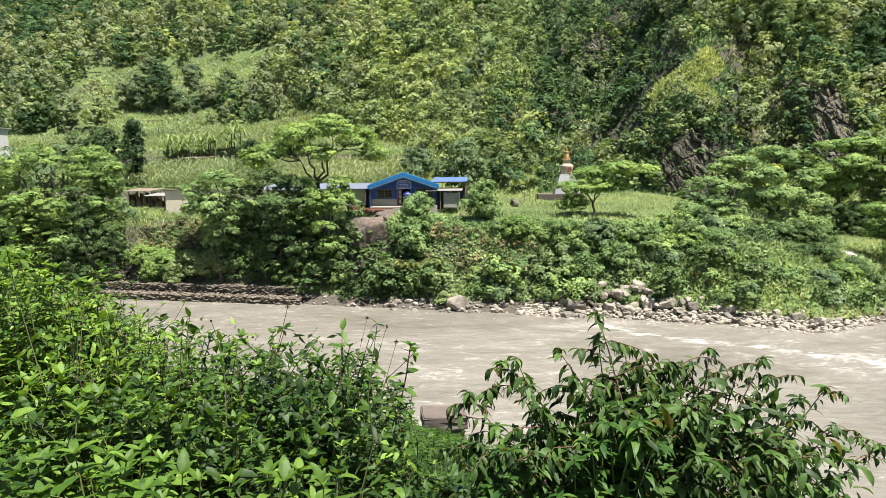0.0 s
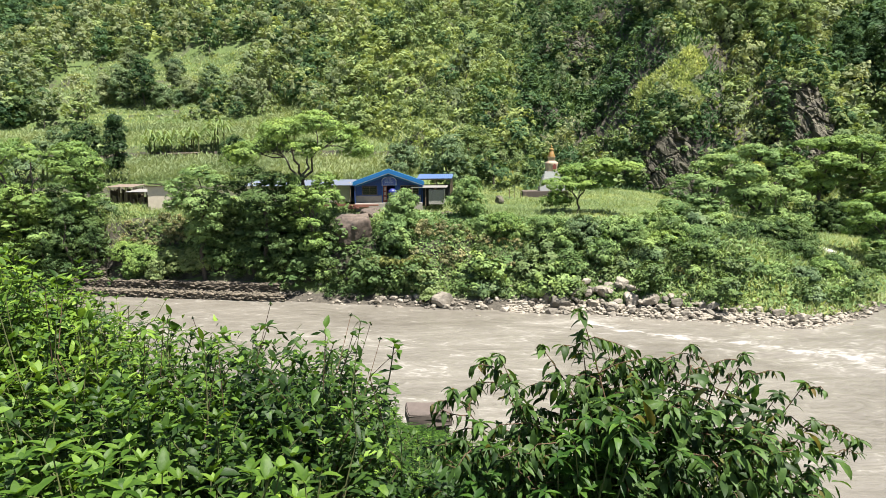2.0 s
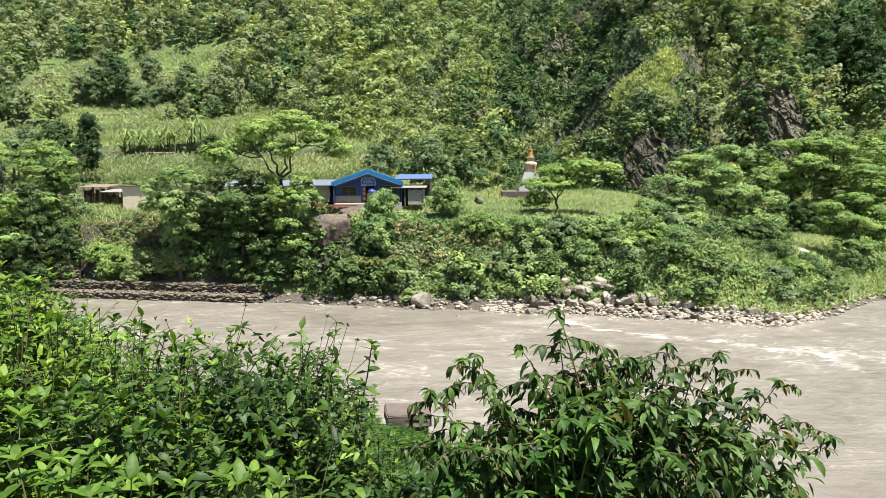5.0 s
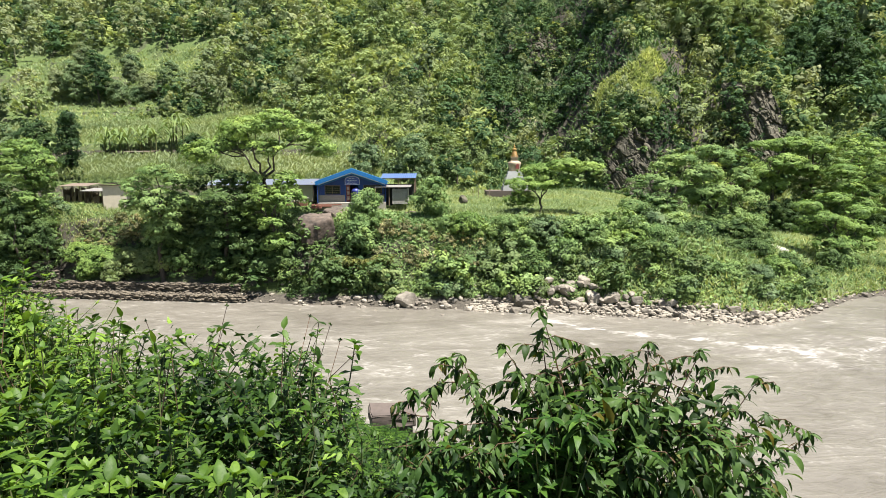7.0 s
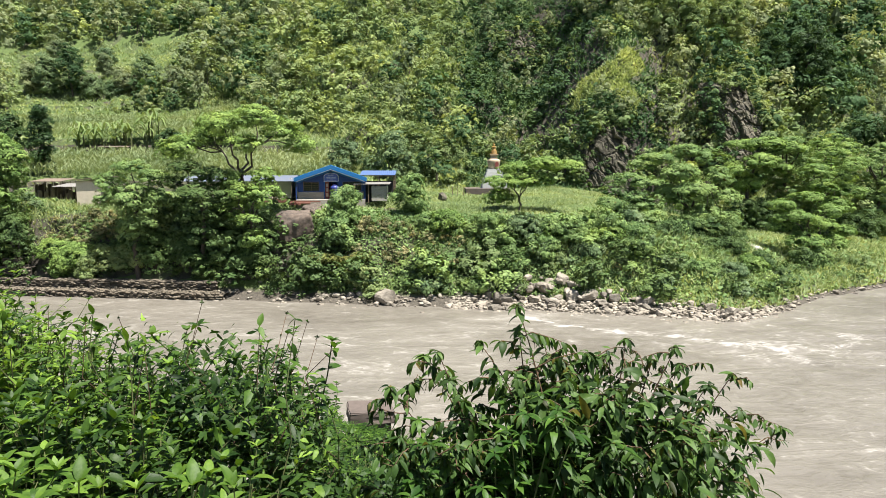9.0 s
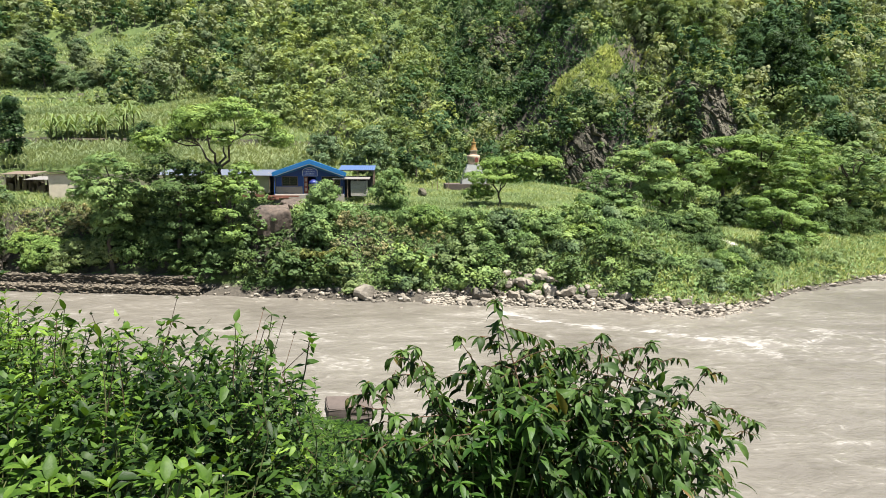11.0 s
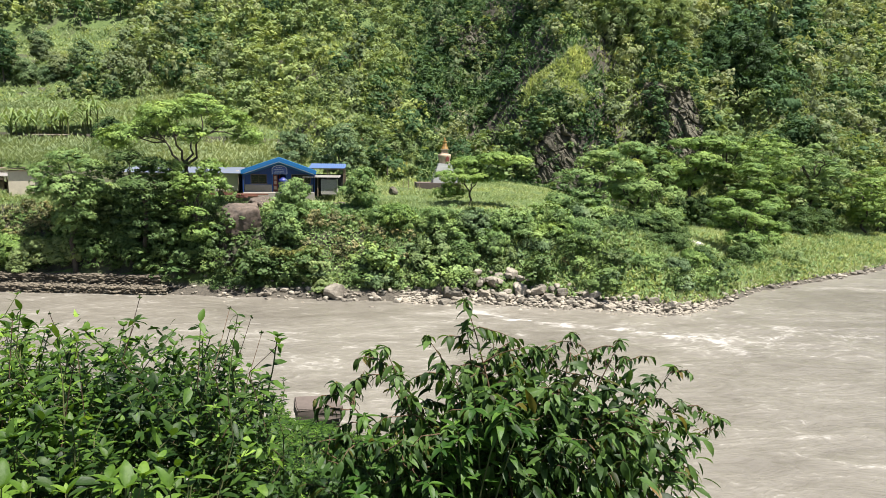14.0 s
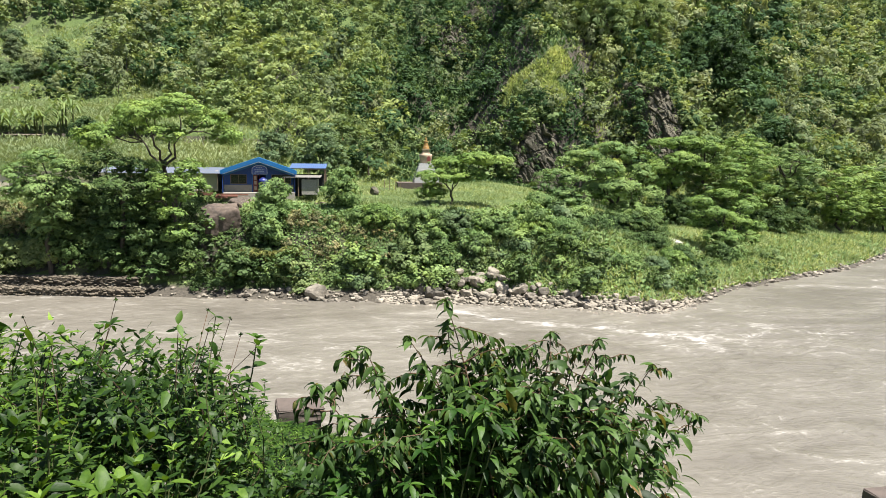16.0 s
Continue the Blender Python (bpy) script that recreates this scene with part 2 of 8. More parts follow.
def water_mat():
    a = Mat("silty river water", 0.2)

    def eddies(scale, detail, stretch, twist):
        n = a.node("ShaderNodeTexNoise", Scale=scale, Detail=detail, Roughness=0.6, Distortion=twist)
        mp = a.node("ShaderNodeMapping")
        mp.inputs["Scale"].default_value = stretch
        mp.inputs["Rotation"].default_value = (0, 0, 0.12)
        a.link(a.where(), mp.inputs["Vector"])
        a.link(mp.outputs[0], n.inputs["Vector"])
        return n.outputs["Fac"]

    w1, w2, w3, w4 = eddies(0.11, 4, (0.45, 1, 1), 0.8), eddies(0.42, 5, (0.45, 1, 1), 1.6), eddies(1.2, 4, (0.6, 1, 1), 1.8), eddies(4.5, 3, (0.75, 1, 1), 0.6)
    silt = a.mix(a.ramp(a.math("ADD", a.math("MULTIPLY", w1, 0.45), a.math("ADD", a.math("MULTIPLY", w2, 0.3), a.math("MULTIPLY", w3, 0.25))), (0.38, grey(0)), (0.62, grey(1))), (0.122, 0.109, 0.090), (0.215, 0.197, 0.168))
    # white water: a curved line of broken waves off the point, thin streaks elsewhere
    sep = a.node("ShaderNodeSeparateXYZ")
    a.link(a.where(), sep.inputs[0])
    x, y = sep.outputs["X"], sep.outputs["Y"]
    left = a.math("MAXIMUM", a.math("SUBTRACT", 32.0, x), 0.0)
    line = a.math("ADD", 51.3, a.math("MULTIPLY", a.math("MULTIPLY", left, left), 0.018))
    dy = a.math("DIVIDE", a.math("SUBTRACT", y, line), 5.5)
    dx = a.math("DIVIDE", a.math("SUBTRACT", x, 29.0), 21.0)
    dx2 = a.math("MULTIPLY", dx, dx)
    near = a.math("SUBTRACT", 1.0, a.math("ADD", a.math("MULTIPLY", dx2, dx2), a.math("MULTIPLY", dy, dy)))
    near = a.ramp(near, (0.0, grey(0)), (1.0, grey(1)))
    f = a.math("ADD", a.math("MULTIPLY", w2, 0.40), a.math("ADD", a.math("MULTIPLY", w3, 0.42), a.math("MULTIPLY", w4, 0.18)))
    f = a.math("ADD", f, a.math("MULTIPLY", near, 0.022))
    # standing waves: broken white crests along short lines
    for x0, y0, x1, y1, w, k in ((9.2, 62.3, 12.3, 58.9, 0.8, 0.24), (12.3, 58.9, 16.5, 56.6, 0.8, 0.20), (18.5, 56.4, 21.4, 55.6, 0.7, 0.09), (21.4, 55.6, 24.4, 52.7, 0.9, 0.14), (24.4, 52.7, 28.2, 50.8, 1.0, 0.15),
                                 (26.4, 53.0, 34.5, 52.0, 1.1, 0.11), (27.4, 49.2, 29.2, 46.9, 1.1, 0.13), (35.5, 54.6, 42.0, 51.6, 1.2, 0.12), (17.0, 53.2, 21.0, 52.6, 0.6, 0.08), (31.0, 49.0, 37.0, 48.0, 0.8, 0.09)):
        ux, uy = x1 - x0, y1 - y0
        n2 = ux * ux + uy * uy
        along = a.math("ADD", a.math("MULTIPLY", a.math("SUBTRACT", x, x0), ux / n2), a.math("MULTIPLY", a.math("SUBTRACT", y, y0), uy / n2))
        along = a.math("MINIMUM", a.math("MAXIMUM", along, 0.0), 1.0)
        ex = a.math("SUBTRACT", a.math("SUBTRACT", x, x0), a.math("MULTIPLY", along, ux))
        ey = a.math("SUBTRACT", a.math("SUBTRACT", y, y0), a.math("MULTIPLY", along, uy))
        far = a.math("SQRT", a.math("ADD", a.math("MULTIPLY", ex, ex), a.math("MULTIPLY", ey, ey)), 0.0)
        f = a.math("ADD", f, a.math("MULTIPLY", a.math("MAXIMUM", a.math("SUBTRACT", 1.0, a.math("DIVIDE", far, w * 1.15)), 0.0), k * 0.60))
    f = a.math("ADD", f, a.math("MULTIPLY", a.math("SUBTRACT", w1, 0.5), 0.22))
    foam = a.ramp(f, (0.555, grey(0)), (0.63, grey(0.20)), (0.78, grey(0.8)))
    a.colour(a.mix(foam, silt, (0.60, 0.575, 0.54)))
    a.link(a.ramp(foam, (0, grey(0.30)), (0.6, grey(0.7))), a.p.inputs["Roughness"])
    h = a.math("ADD", w1, a.math("ADD", a.math("MULTIPLY", w2, 0.75), a.math("ADD", a.math("MULTIPLY", w3, 0.34), a.math("MULTIPLY", w4, 0.05))))
    a.bump(h, 0.42, 0.5)
    return a.m


WATER = water_mat()


def paint(name, c, rough=0.55, wear=0.25, scale=3.0, metal=0.0, dirt=(0.20, 0.16, 0.12)):
    a = Mat(name, rough, metal)
    n1, n2 = a.noise(scale, 5, 0.65), a.noise(scale * 6, 4, 0.7)
    col = a.mix(a.ramp(n1, (0.45, grey(0)), (0.8, grey(wear))), c, dirt)
    col = a.mix(a.ramp(n2, (0.4, grey(0)), (0.8, grey(0.22))), col, tuple(v * 0.6 for v in c))
    a.colour(col).bump(n2, 0.15, 0.01)
    return a.m


BLUE_ROOF = paint("blue sheet roofing", (0.008, 0.125, 0.330), 0.38, 0.15)
BLUE_GREY = paint("faded blue grey roofing", (0.120, 0.140, 0.185), 0.5, 0.3)
BLUE_PALE = paint("light blue sheet roofing", (0.070, 0.125, 0.270), 0.45, 0.25)
BLUE_WALL = paint("blue wall paint", (0.010, 0.050, 0.215), 0.6, 0.15)
BLUE_TANK = paint("blue plastic", (0.022, 0.035, 0.190), 0.4, 0.1)
SIGN_PALE = paint("pale sign board", (0.62, 0.66, 0.74), 0.5, 0.1)
SIGN_BLUE = paint("blue sign paint", (0.08, 0.13, 0.42), 0.5, 0.1)
CREAM = paint("cream plaster", (0.58, 0.51, 0.40), 0.85, 0.35, 1.0)
PLASTER = paint("grey stone plaster", (0.30, 0.275, 0.24), 0.9, 0.5, 2.0)
WHITEWASH = paint("whitewash", (0.46, 0.46, 0.45), 0.85, 0.25, 1.5)
GOLD = paint("gold paint", (0.40, 0.23, 0.07), 0.4, 0.2, 6.0)
CREAM_PINK = paint("pinkish lime wash", (0.43, 0.33, 0.235), 0.8, 0.3, 5.0)
RED = paint("dark red paint", (0.20, 0.045, 0.035), 0.6, 0.2)
BRICK_RED = paint("red brick", (0.20, 0.085, 0.058), 0.85, 0.3, 6.0)
TIN = paint("weathered tin sheet", (0.27, 0.255, 0.235), 0.5, 0.6, 1.2, 0.3)
TIN_DARK = paint("rusty tin sheet", (0.16, 0.12, 0.09), 0.6, 0.5, 1.2)
WOOD = paint("grey weathered timber", (0.17, 0.12, 0.08), 0.8, 0.4, 3.0)
CONCRETE = paint("weathered concrete", (0.105, 0.082, 0.070), 0.9, 0.7, 4.0, dirt=(0.04, 0.033, 0.027))
BLOCKWORK = paint("grey block wall", (0.36, 0.335, 0.305), 0.9, 0.3, 2.0)
# Near-black colour that stands for the shade inside open buildings.
INNER_SHADE = paint("interior shade", (0.020, 0.019, 0.020), 0.7, 0.1)


def glass_mat():
    a = Mat("dark window glass", 0.06)
    a.colour((0.012, 0.014, 0.018))
    return a.m


GLASS = glass_mat()

# ---- mesh helpers ----
def mesh_of(name, V, F, *mats, index=None, smooth=False):
    """A mesh from numpy arrays of points and of faces that all have the same number of corners."""
    V, F = np.asarray(V, np.float32), np.asarray(F, np.int32)
    me = bpy.data.meshes.new(name)
    k = F.shape[1]
    me.vertices.add(len(V))
    me.vertices.foreach_set("co", V.ravel())
    me.loops.add(F.size)
    me.loops.foreach_set("vertex_index", F.ravel())
    me.polygons.add(len(F))
    me.polygons.foreach_set("loop_start", np.arange(0, F.size, k, dtype=np.int32))
    for m in mats:
        me.materials.append(m)
    if index is not None:
        me.polygons.foreach_set("material_index", np.asarray(index, np.int32))
    me.polygons.foreach_set("use_smooth", np.full(len(F), smooth, dtype=bool))
    me.update(calc_edges=True)
    return me


def join(pieces):
    V, F, n = [], [], 0
    for v, f in pieces:
        V.append(np.asarray(v, float))
        F.append(np.asarray(f, int) + n)
        n += len(V[-1])
    return np.concatenate(V), np.concatenate(F)


def part_mesh(name, me, parent, label=""):
    ob = new(name, me)
    ob.parent = parent
    return tagged(ob, label)


def part_raw(name, vf, material, parent, label="", smooth=False):
    return part_mesh(name, mesh_of(name, vf[0], vf[1], material, smooth=smooth), parent, label)


def part(name, bm, material, parent, label=""):
    me = bpy.data.meshes.new(name)
    bm.to_mesh(me)
    bm.free()
    me.materials.append(material)
    return part_mesh(name, me, parent, label)


def thing(name, label, category, m=None, group="", kind=""):
    ob = new(name)
    ob.empty_display_size = 0.2
    ob.matrix_world = m or Matrix()
    return tagged(ob, label, category, group, kind)


def single(name, me, label, category, m=None, group="", kind=""):
    ob = new(name, me)
    ob.matrix_world = m or Matrix()
    return tagged(ob, label, category, group, kind)


def box(bm, x0, x1, y0, y1, z0, z1, bevel=0.0):
    r = bmesh.ops.create_cube(bm, size=1.0)
    for v in r["verts"]:
        v.co = Vector((x0 + (v.co.x + 0.5) * (x1 - x0), y0 + (v.co.y + 0.5) * (y1 - y0), z0 + (v.co.z + 0.5) * (z1 - z0)))
    if bevel:
        es = list({e for v in r["verts"] for e in v.link_edges})
        bmesh.ops.bevel(bm, geom=es, offset=bevel, segments=1, affect="EDGES")
    return bm


def box_part(name, parent, material, x0, x1, y0, y1, z0, z1, bevel=0.015, label=""):
    return part(name, box(bmesh.new(), x0, x1, y0, y1, z0, z1, bevel), material, parent, label)


def wall_with_holes(bm, xs, zs, y0, y1, solid):
    """A plate with openings: the cells between the breaks xs and zs where solid(x, z) holds, as one connected body."""
    vs = {}

    def v(i, k, y):
        if (i, k, y) not in vs:
            vs[i, k, y] = bm.verts.new((xs[i], y, zs[k]))
        return vs[i, k, y]

    on = {(i, k) for i in range(len(xs) - 1) for k in range(len(zs) - 1) if solid((xs[i] + xs[i + 1]) / 2, (zs[k] + zs[k + 1]) / 2)}
    for i, k in on:
        for y in (y0, y1):
            bm.faces.new((v(i, k, y), v(i + 1, k, y), v(i + 1, k + 1, y), v(i, k + 1, y)))
        for (di, dk), (a, b) in {(-1, 0): ((0, 0), (0, 1)), (1, 0): ((1, 0), (1, 1)), (0, -1): ((0, 0), (1, 0)), (0, 1): ((0, 1), (1, 1))}.items():
            if (i + di, k + dk) not in on:
                bm.faces.new((v(i + a[0], k + a[1], y0), v(i + b[0], k + b[1], y0), v(i + b[0], k + b[1], y1), v(i + a[0], k + a[1], y1)))
    bmesh.ops.recalc_face_normals(bm, faces=bm.faces)
    return bm


def ring(bm, x0, x1, z0, z1, t, y0, y1):
    return wall_with_holes(bm, [x0, x0 + t, x1 - t, x1], [z0, z0 + t, z1 - t, z1], y0, y1, lambda x, z: not (x0 + t < x < x1 - t and z0 + t < z < z1 - t))


def prism(bm, outline, y0, y1):
    """An outline in x and z, drawn out from y0 to y1."""
    a = [bm.verts.new((x, y0, z)) for x, z in outline]
    b = [bm.verts.new((x, y1, z)) for x, z in outline]
    bm.faces.new(a)
    bm.faces.new(b[::-1])
    for i in range(len(a)):
        j = (i + 1) % len(a)
        bm.faces.new((a[j], a[i], b[i], b[j]))
    bmesh.ops.recalc_face_normals(bm, faces=bm.faces)
    return bm


def lathe(profile, sides=20, square=False):
    """A turned body from (radius, height) pairs, as points and quads."""
    sides = 4 if square else sides
    off = math.pi / 4 if square else 0
    k = math.sqrt(2) if square else 1
    V = [(r * k * math.cos(off + 2 * math.pi * i / sides), r * k * math.sin(off + 2 * math.pi * i / sides), z) for r, z in profile for i in range(sides)]
    F = [(a * sides + i, a * sides + (i + 1) % sides, (a + 1) * sides + (i + 1) % sides, (a + 1) * sides + i) for a in range(len(profile) - 1) for i in range(sides)]
    return np.array(V), np.array(F)


def tube(points, radii, sides=6):
    """A tapered round limb along points."""
    P = np.asarray(points, float)
    D = np.gradient(P, axis=0)
    D /= np.linalg.norm(D, axis=1)[:, None] + 1e-9
    ref = np.array([0.31, 0.95, 0.05]) if abs(D[0, 2]) > 0.7 else np.array([0.05, 0.1, 0.99])
    A = np.cross(D, ref)
    A /= np.linalg.norm(A, axis=1)[:, None] + 1e-9
    B = np.cross(D, A)
    th = np.arange(sides) * 2 * np.pi / sides
    V = P[:, None] + np.asarray(radii, float)[:, None, None] * (np.cos(th)[None, :, None] * A[:, None] + np.sin(th)[None, :, None] * B[:, None])
    k = np.arange(len(P) - 1)[:, None] * sides
    i = np.arange(sides)[None]
    j = (i + 1) % sides
    F = np.stack([k + i, k + j, k + sides + j, k + sides + i], -1).reshape(-1, 4)
    return V.reshape(-1, 3), F


def unit(v):
    return v / (np.linalg.norm(v, axis=-1, keepdims=True) + 1e-9)


def leaf_quads(P, A, N, L, W, fold=0.25):
    """Folded lozenge leaves: base points, axes, upward normals, lengths, half widths."""
    A = unit(A)
    S = unit(np.cross(A, N))
    N = np.cross(S, A)
    L, W = np.asarray(L)[:, None], np.asarray(W)[:, None]
    mid = P + A * L * 0.45
    V = np.stack([P, mid + S * W + N * W * fold, P + A * L - N * L * 0.12, mid - S * W + N * W * fold], 1)
    return V.reshape(-1, 3), np.arange(4 * len(P)).reshape(-1, 4)


def leaf_tris(P, A, N, L, W):
    """Plain small leaves or leaf tufts of far trees: one triangle each."""
    A = unit(A)
    S = unit(np.cross(A, N))
    L, W = np.asarray(L)[:, None], np.asarray(W)[:, None]
    V = np.stack([P + S * W, P + A * L, P - S * W], 1)
    return V.reshape(-1, 3), np.arange(3 * len(P)).reshape(-1, 3)


def blades(rng, P, h, w, lean=0.35):
    """Grass blades as slim folded quads."""
    n = len(P)
    A = unit(np.stack([rng.normal(size=n) * lean, rng.normal(size=n) * lean, np.ones(n)], -1))
    N = unit(np.stack([rng.normal(size=n) * 0.7, rng.normal(size=n) * 0.7 - 0.3, np.full(n, 0.8)], -1))
    return leaf_tris(P, A, N, h, w)


def halved(vf):
    """Quads as triangles."""
    v, f = vf
    return (v, np.concatenate([f[:, [0, 1, 2]], f[:, [0, 2, 3]]])) if f.shape[1] == 4 else vf


def scatter_dir(rng, n, up=0.25):
    d = rng.normal(size=(n, 3))
    d[:, 2] = d[:, 2] + up
    return unit(d)


HEART = (np.array([(1, 0, 0), (0, 1, 0), (-1, 0, 0), (0, -1, 0), (0, 0, 1), (0, 0, -1)], float),
         np.array([(0, 1, 4), (1, 2, 4), (2, 3, 4), (3, 0, 4), (1, 0, 5), (2, 1, 5), (3, 2, 5), (0, 3, 5)]))


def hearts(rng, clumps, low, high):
    """Blocks added inside leaf clumps to stop light; callers tone them dark as shade."""
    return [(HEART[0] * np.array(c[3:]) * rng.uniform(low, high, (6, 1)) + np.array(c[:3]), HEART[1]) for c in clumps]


def tufts(rng, clumps, count, leaves, r, L, flat=0.6, up=0.5, aspect=0.42, unrest=0.30, droop=0.25, bury=0.80, form=0.75):
    """Foliage as domed tufts of small leaves on the shells of several clumps: points, triangles and a tone for each triangle."""
    C = np.asarray(clumps, float)
    area = C[:, 3] * C[:, 4] + C[:, 3] * C[:, 5] + C[:, 4] * C[:, 5]
    which = rng.choice(len(C), count, p=area / area.sum())
    u = scatter_dir(rng, count, up)
    T = C[which, :3] + C[which, 3:] * u * rng.uniform(0.86, 1.06, (count, 1))
    # no tufts deep inside a neighbouring clump
    d = np.linalg.norm((T[:, None] - C[None, :, :3]) / C[None, :, 3:], axis=2)
    T, u = T[d.min(1) > bury], u[d.min(1) > bury]
    n = len(T)
    D = np.repeat(unit(u + np.array([0, 0, 0.45])), leaves, 0)
    e = unit(rng.normal(size=(n * leaves, 3)))
    low = np.minimum((e * D).sum(1, keepdims=True) + 0.15, 0)
    e = unit(e - 2 * low * D)
    size = np.repeat(rng.uniform(0.6, 1.35, n) * r, leaves)[:, None]
    P = np.repeat(T, leaves, 0) + e * size * np.array([1, 1, flat]) * rng.uniform(0.75, 1.08, (n * leaves, 1))
    N = unit(e * np.array([1, 1, 1 / max(flat, 0.4)]) * (1.2 - form) + D * form + rng.normal(size=e.shape) * unrest)
    A = np.cross(N, rng.normal(size=e.shape)) + e * 0.15 - np.array([0, 0, droop])
    ln = L * rng.uniform(0.65, 1.35, n * leaves)
    V, F = leaf_tris(P - unit(A) * ln[:, None] * 0.5, A, N, ln, ln * aspect)
    return V, F, np.repeat(np.clip(rng.normal(0.6, 0.22, n), 0.05, 1.0), leaves)


def toned(me, tone):
    me.attributes.new("tone", "FLOAT", "FACE").data.foreach_set("value", np.asarray(tone, np.float32))
    return me


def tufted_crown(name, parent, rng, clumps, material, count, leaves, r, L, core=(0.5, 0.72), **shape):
    """A crown part of tufts round hearts whose dark tone puts inner shade into colour."""
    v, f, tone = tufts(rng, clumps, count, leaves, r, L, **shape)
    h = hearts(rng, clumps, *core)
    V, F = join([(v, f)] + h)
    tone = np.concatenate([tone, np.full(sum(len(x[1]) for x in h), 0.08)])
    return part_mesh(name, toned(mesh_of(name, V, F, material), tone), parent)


# ---- the lie of the land ----
SHORE_X = [-400, -120, -48.6, -23, -5, 14, 29, 35, 43, 54, 68, 84, 99, 130, 200, 500]
SHORE_Y = [110, 82, 74.5, 71.2, 68, 65, 60.5, 64, 70.8, 76.6, 84.1, 95.8, 112, 128, 140, 150]


def smooth(t):
    t = np.clip(t, 0, 1)
    return t * t * (3 - 2 * t)


def waves(x, y, scale, seed, n=7):
    r = np.random.RandomState(seed)
    z = 0
    for i in range(n):
        a, k, p = r.uniform(0, 2 * np.pi), (1.6 ** (i * 0.5)) / scale, r.uniform(0, 6.28)
        z = z + np.sin((x * np.cos(a) + y * np.sin(a)) * k * 2 * np.pi + p) / (1 + 0.45 * i)
    return z / 2.4


def hill_foot(x):
    return np.interp(x, [-300, -90, -62, -45, -20, -8, 5, 20, 30, 45, 60, 80, 110, 160, 300],
                     [190, 170, 168, 160, 128, 108, 112, 119, 117, 116, 112, 116, 128, 145, 170])


def land(x, y):
    """Height of the ground; the water lies at 0."""
    x, y = np.asarray(x, float), np.asarray(y, float)
    s = (y - np.interp(x, SHORE_X, SHORE_Y)) * np.interp(x, [28, 45, 90, 140], [1, 0.82, 0.72, 0.7])
    m = np.interp(x, [-150, -45, -12, 6, 25, 40, 50, 70, 100, 140], [9.8, 9.6, 9.0, 8.0, 7.4, 4.6, 3.6, 2.6, 2.0, 2.0])
    w = np.interp(x, [-60, -20, 0, 25, 45, 70, 100], [6, 7, 8, 10, 15, 18, 22])
    far = np.clip(s, -4, 2.5) * 0.34 + (m - 0.85) * smooth((s - 2.0) / w) ** 0.85
    far = far + np.clip(s - w - 2, 0, 40) * 0.075
    # maize terraces on the upstream side
    lf = smooth((-4 - x) / 14)
    far = far + lf * (2.1 * smooth((y - 95.5) / 2.0) + 0.07 * np.clip(y - 97, 0, 24) + 3.0 * smooth((y - 120.5) / 2.5) + 0.12 * np.clip(y - 123, 0, 45))
    # the wooded slope, steep and craggy towards the bend
    d = y - hill_foot(x)
    k = np.interp(x, [-200, -60, -10, 10, 28, 45, 70, 110, 160], [0.56, 0.52, 0.56, 0.62, 0.85, 0.92, 0.90, 0.80, 0.72])
    rise = k * np.clip(d, 0, None)
    rise = 420 * (1 - np.exp(-rise / 420))
    crag = 9.0 * smooth(d / 5) * np.exp(-((x - 36) / 10) ** 2) + 7 * smooth((d - 6) / 5) * np.exp(-((x - 57) / 8) ** 2)
    gully = -7.0 * smooth(d / 14) * np.exp(-((x - 17 - 0.22 * d) / 7.5) ** 2) - 6 * smooth(d / 12) * np.exp(-((x - 74 - 0.1 * d) / 7) ** 2)
    gully = gully + 5 * smooth(d / 20) * np.exp(-((x - 40 - 0.25 * d) / 12) ** 2)
    far = far + rise + crag + gully + waves(x, y, 34, 5) * 2.6 * smooth(d / 18) + waves(x, y, 9, 8) * 0.7 * smooth(d / 6)
    # low grass steps on the open part of the slope
    open_part = smooth((-64 - x) / 5) * smooth((x + 130) / 5) * smooth((y - 174) / 5) * smooth((214 - y) / 5)
    q = far / 1.5
    far = far + open_part * 1.5 * (np.floor(q) + smooth((q - np.floor(q) - 0.55) / 0.4) - q)
    far = far + waves(x, y, 5, 3) * 0.16 * smooth((s - 2) / 3)
    # the near bank, falling from the lane on which one stands
    near = 13.4 - 0.35 * np.clip(y - 1.3, 0, 4) - 0.80 * np.clip(y - 5.3, 0, 26) + 0.16 * np.clip(-x - 1.2, 0, 14) * smooth((y - 1) / 2)
    near = near - 1.3 * smooth((x - 0.3) / 1.6) * smooth((y - 1.6) / 2.2)
    near = near + 2.7 * np.exp(-((x + 1.3) / 1.9) ** 2 - ((y - 10.6) / 2.5) ** 2)
    near = np.maximum(near + waves(x, y, 3, 12) * 0.10, -3)
    return np.where(s > -12, np.maximum(far, -3), near)


def at_ground(x, y, sink=0.0):
    return float(land(x, y)) - sink


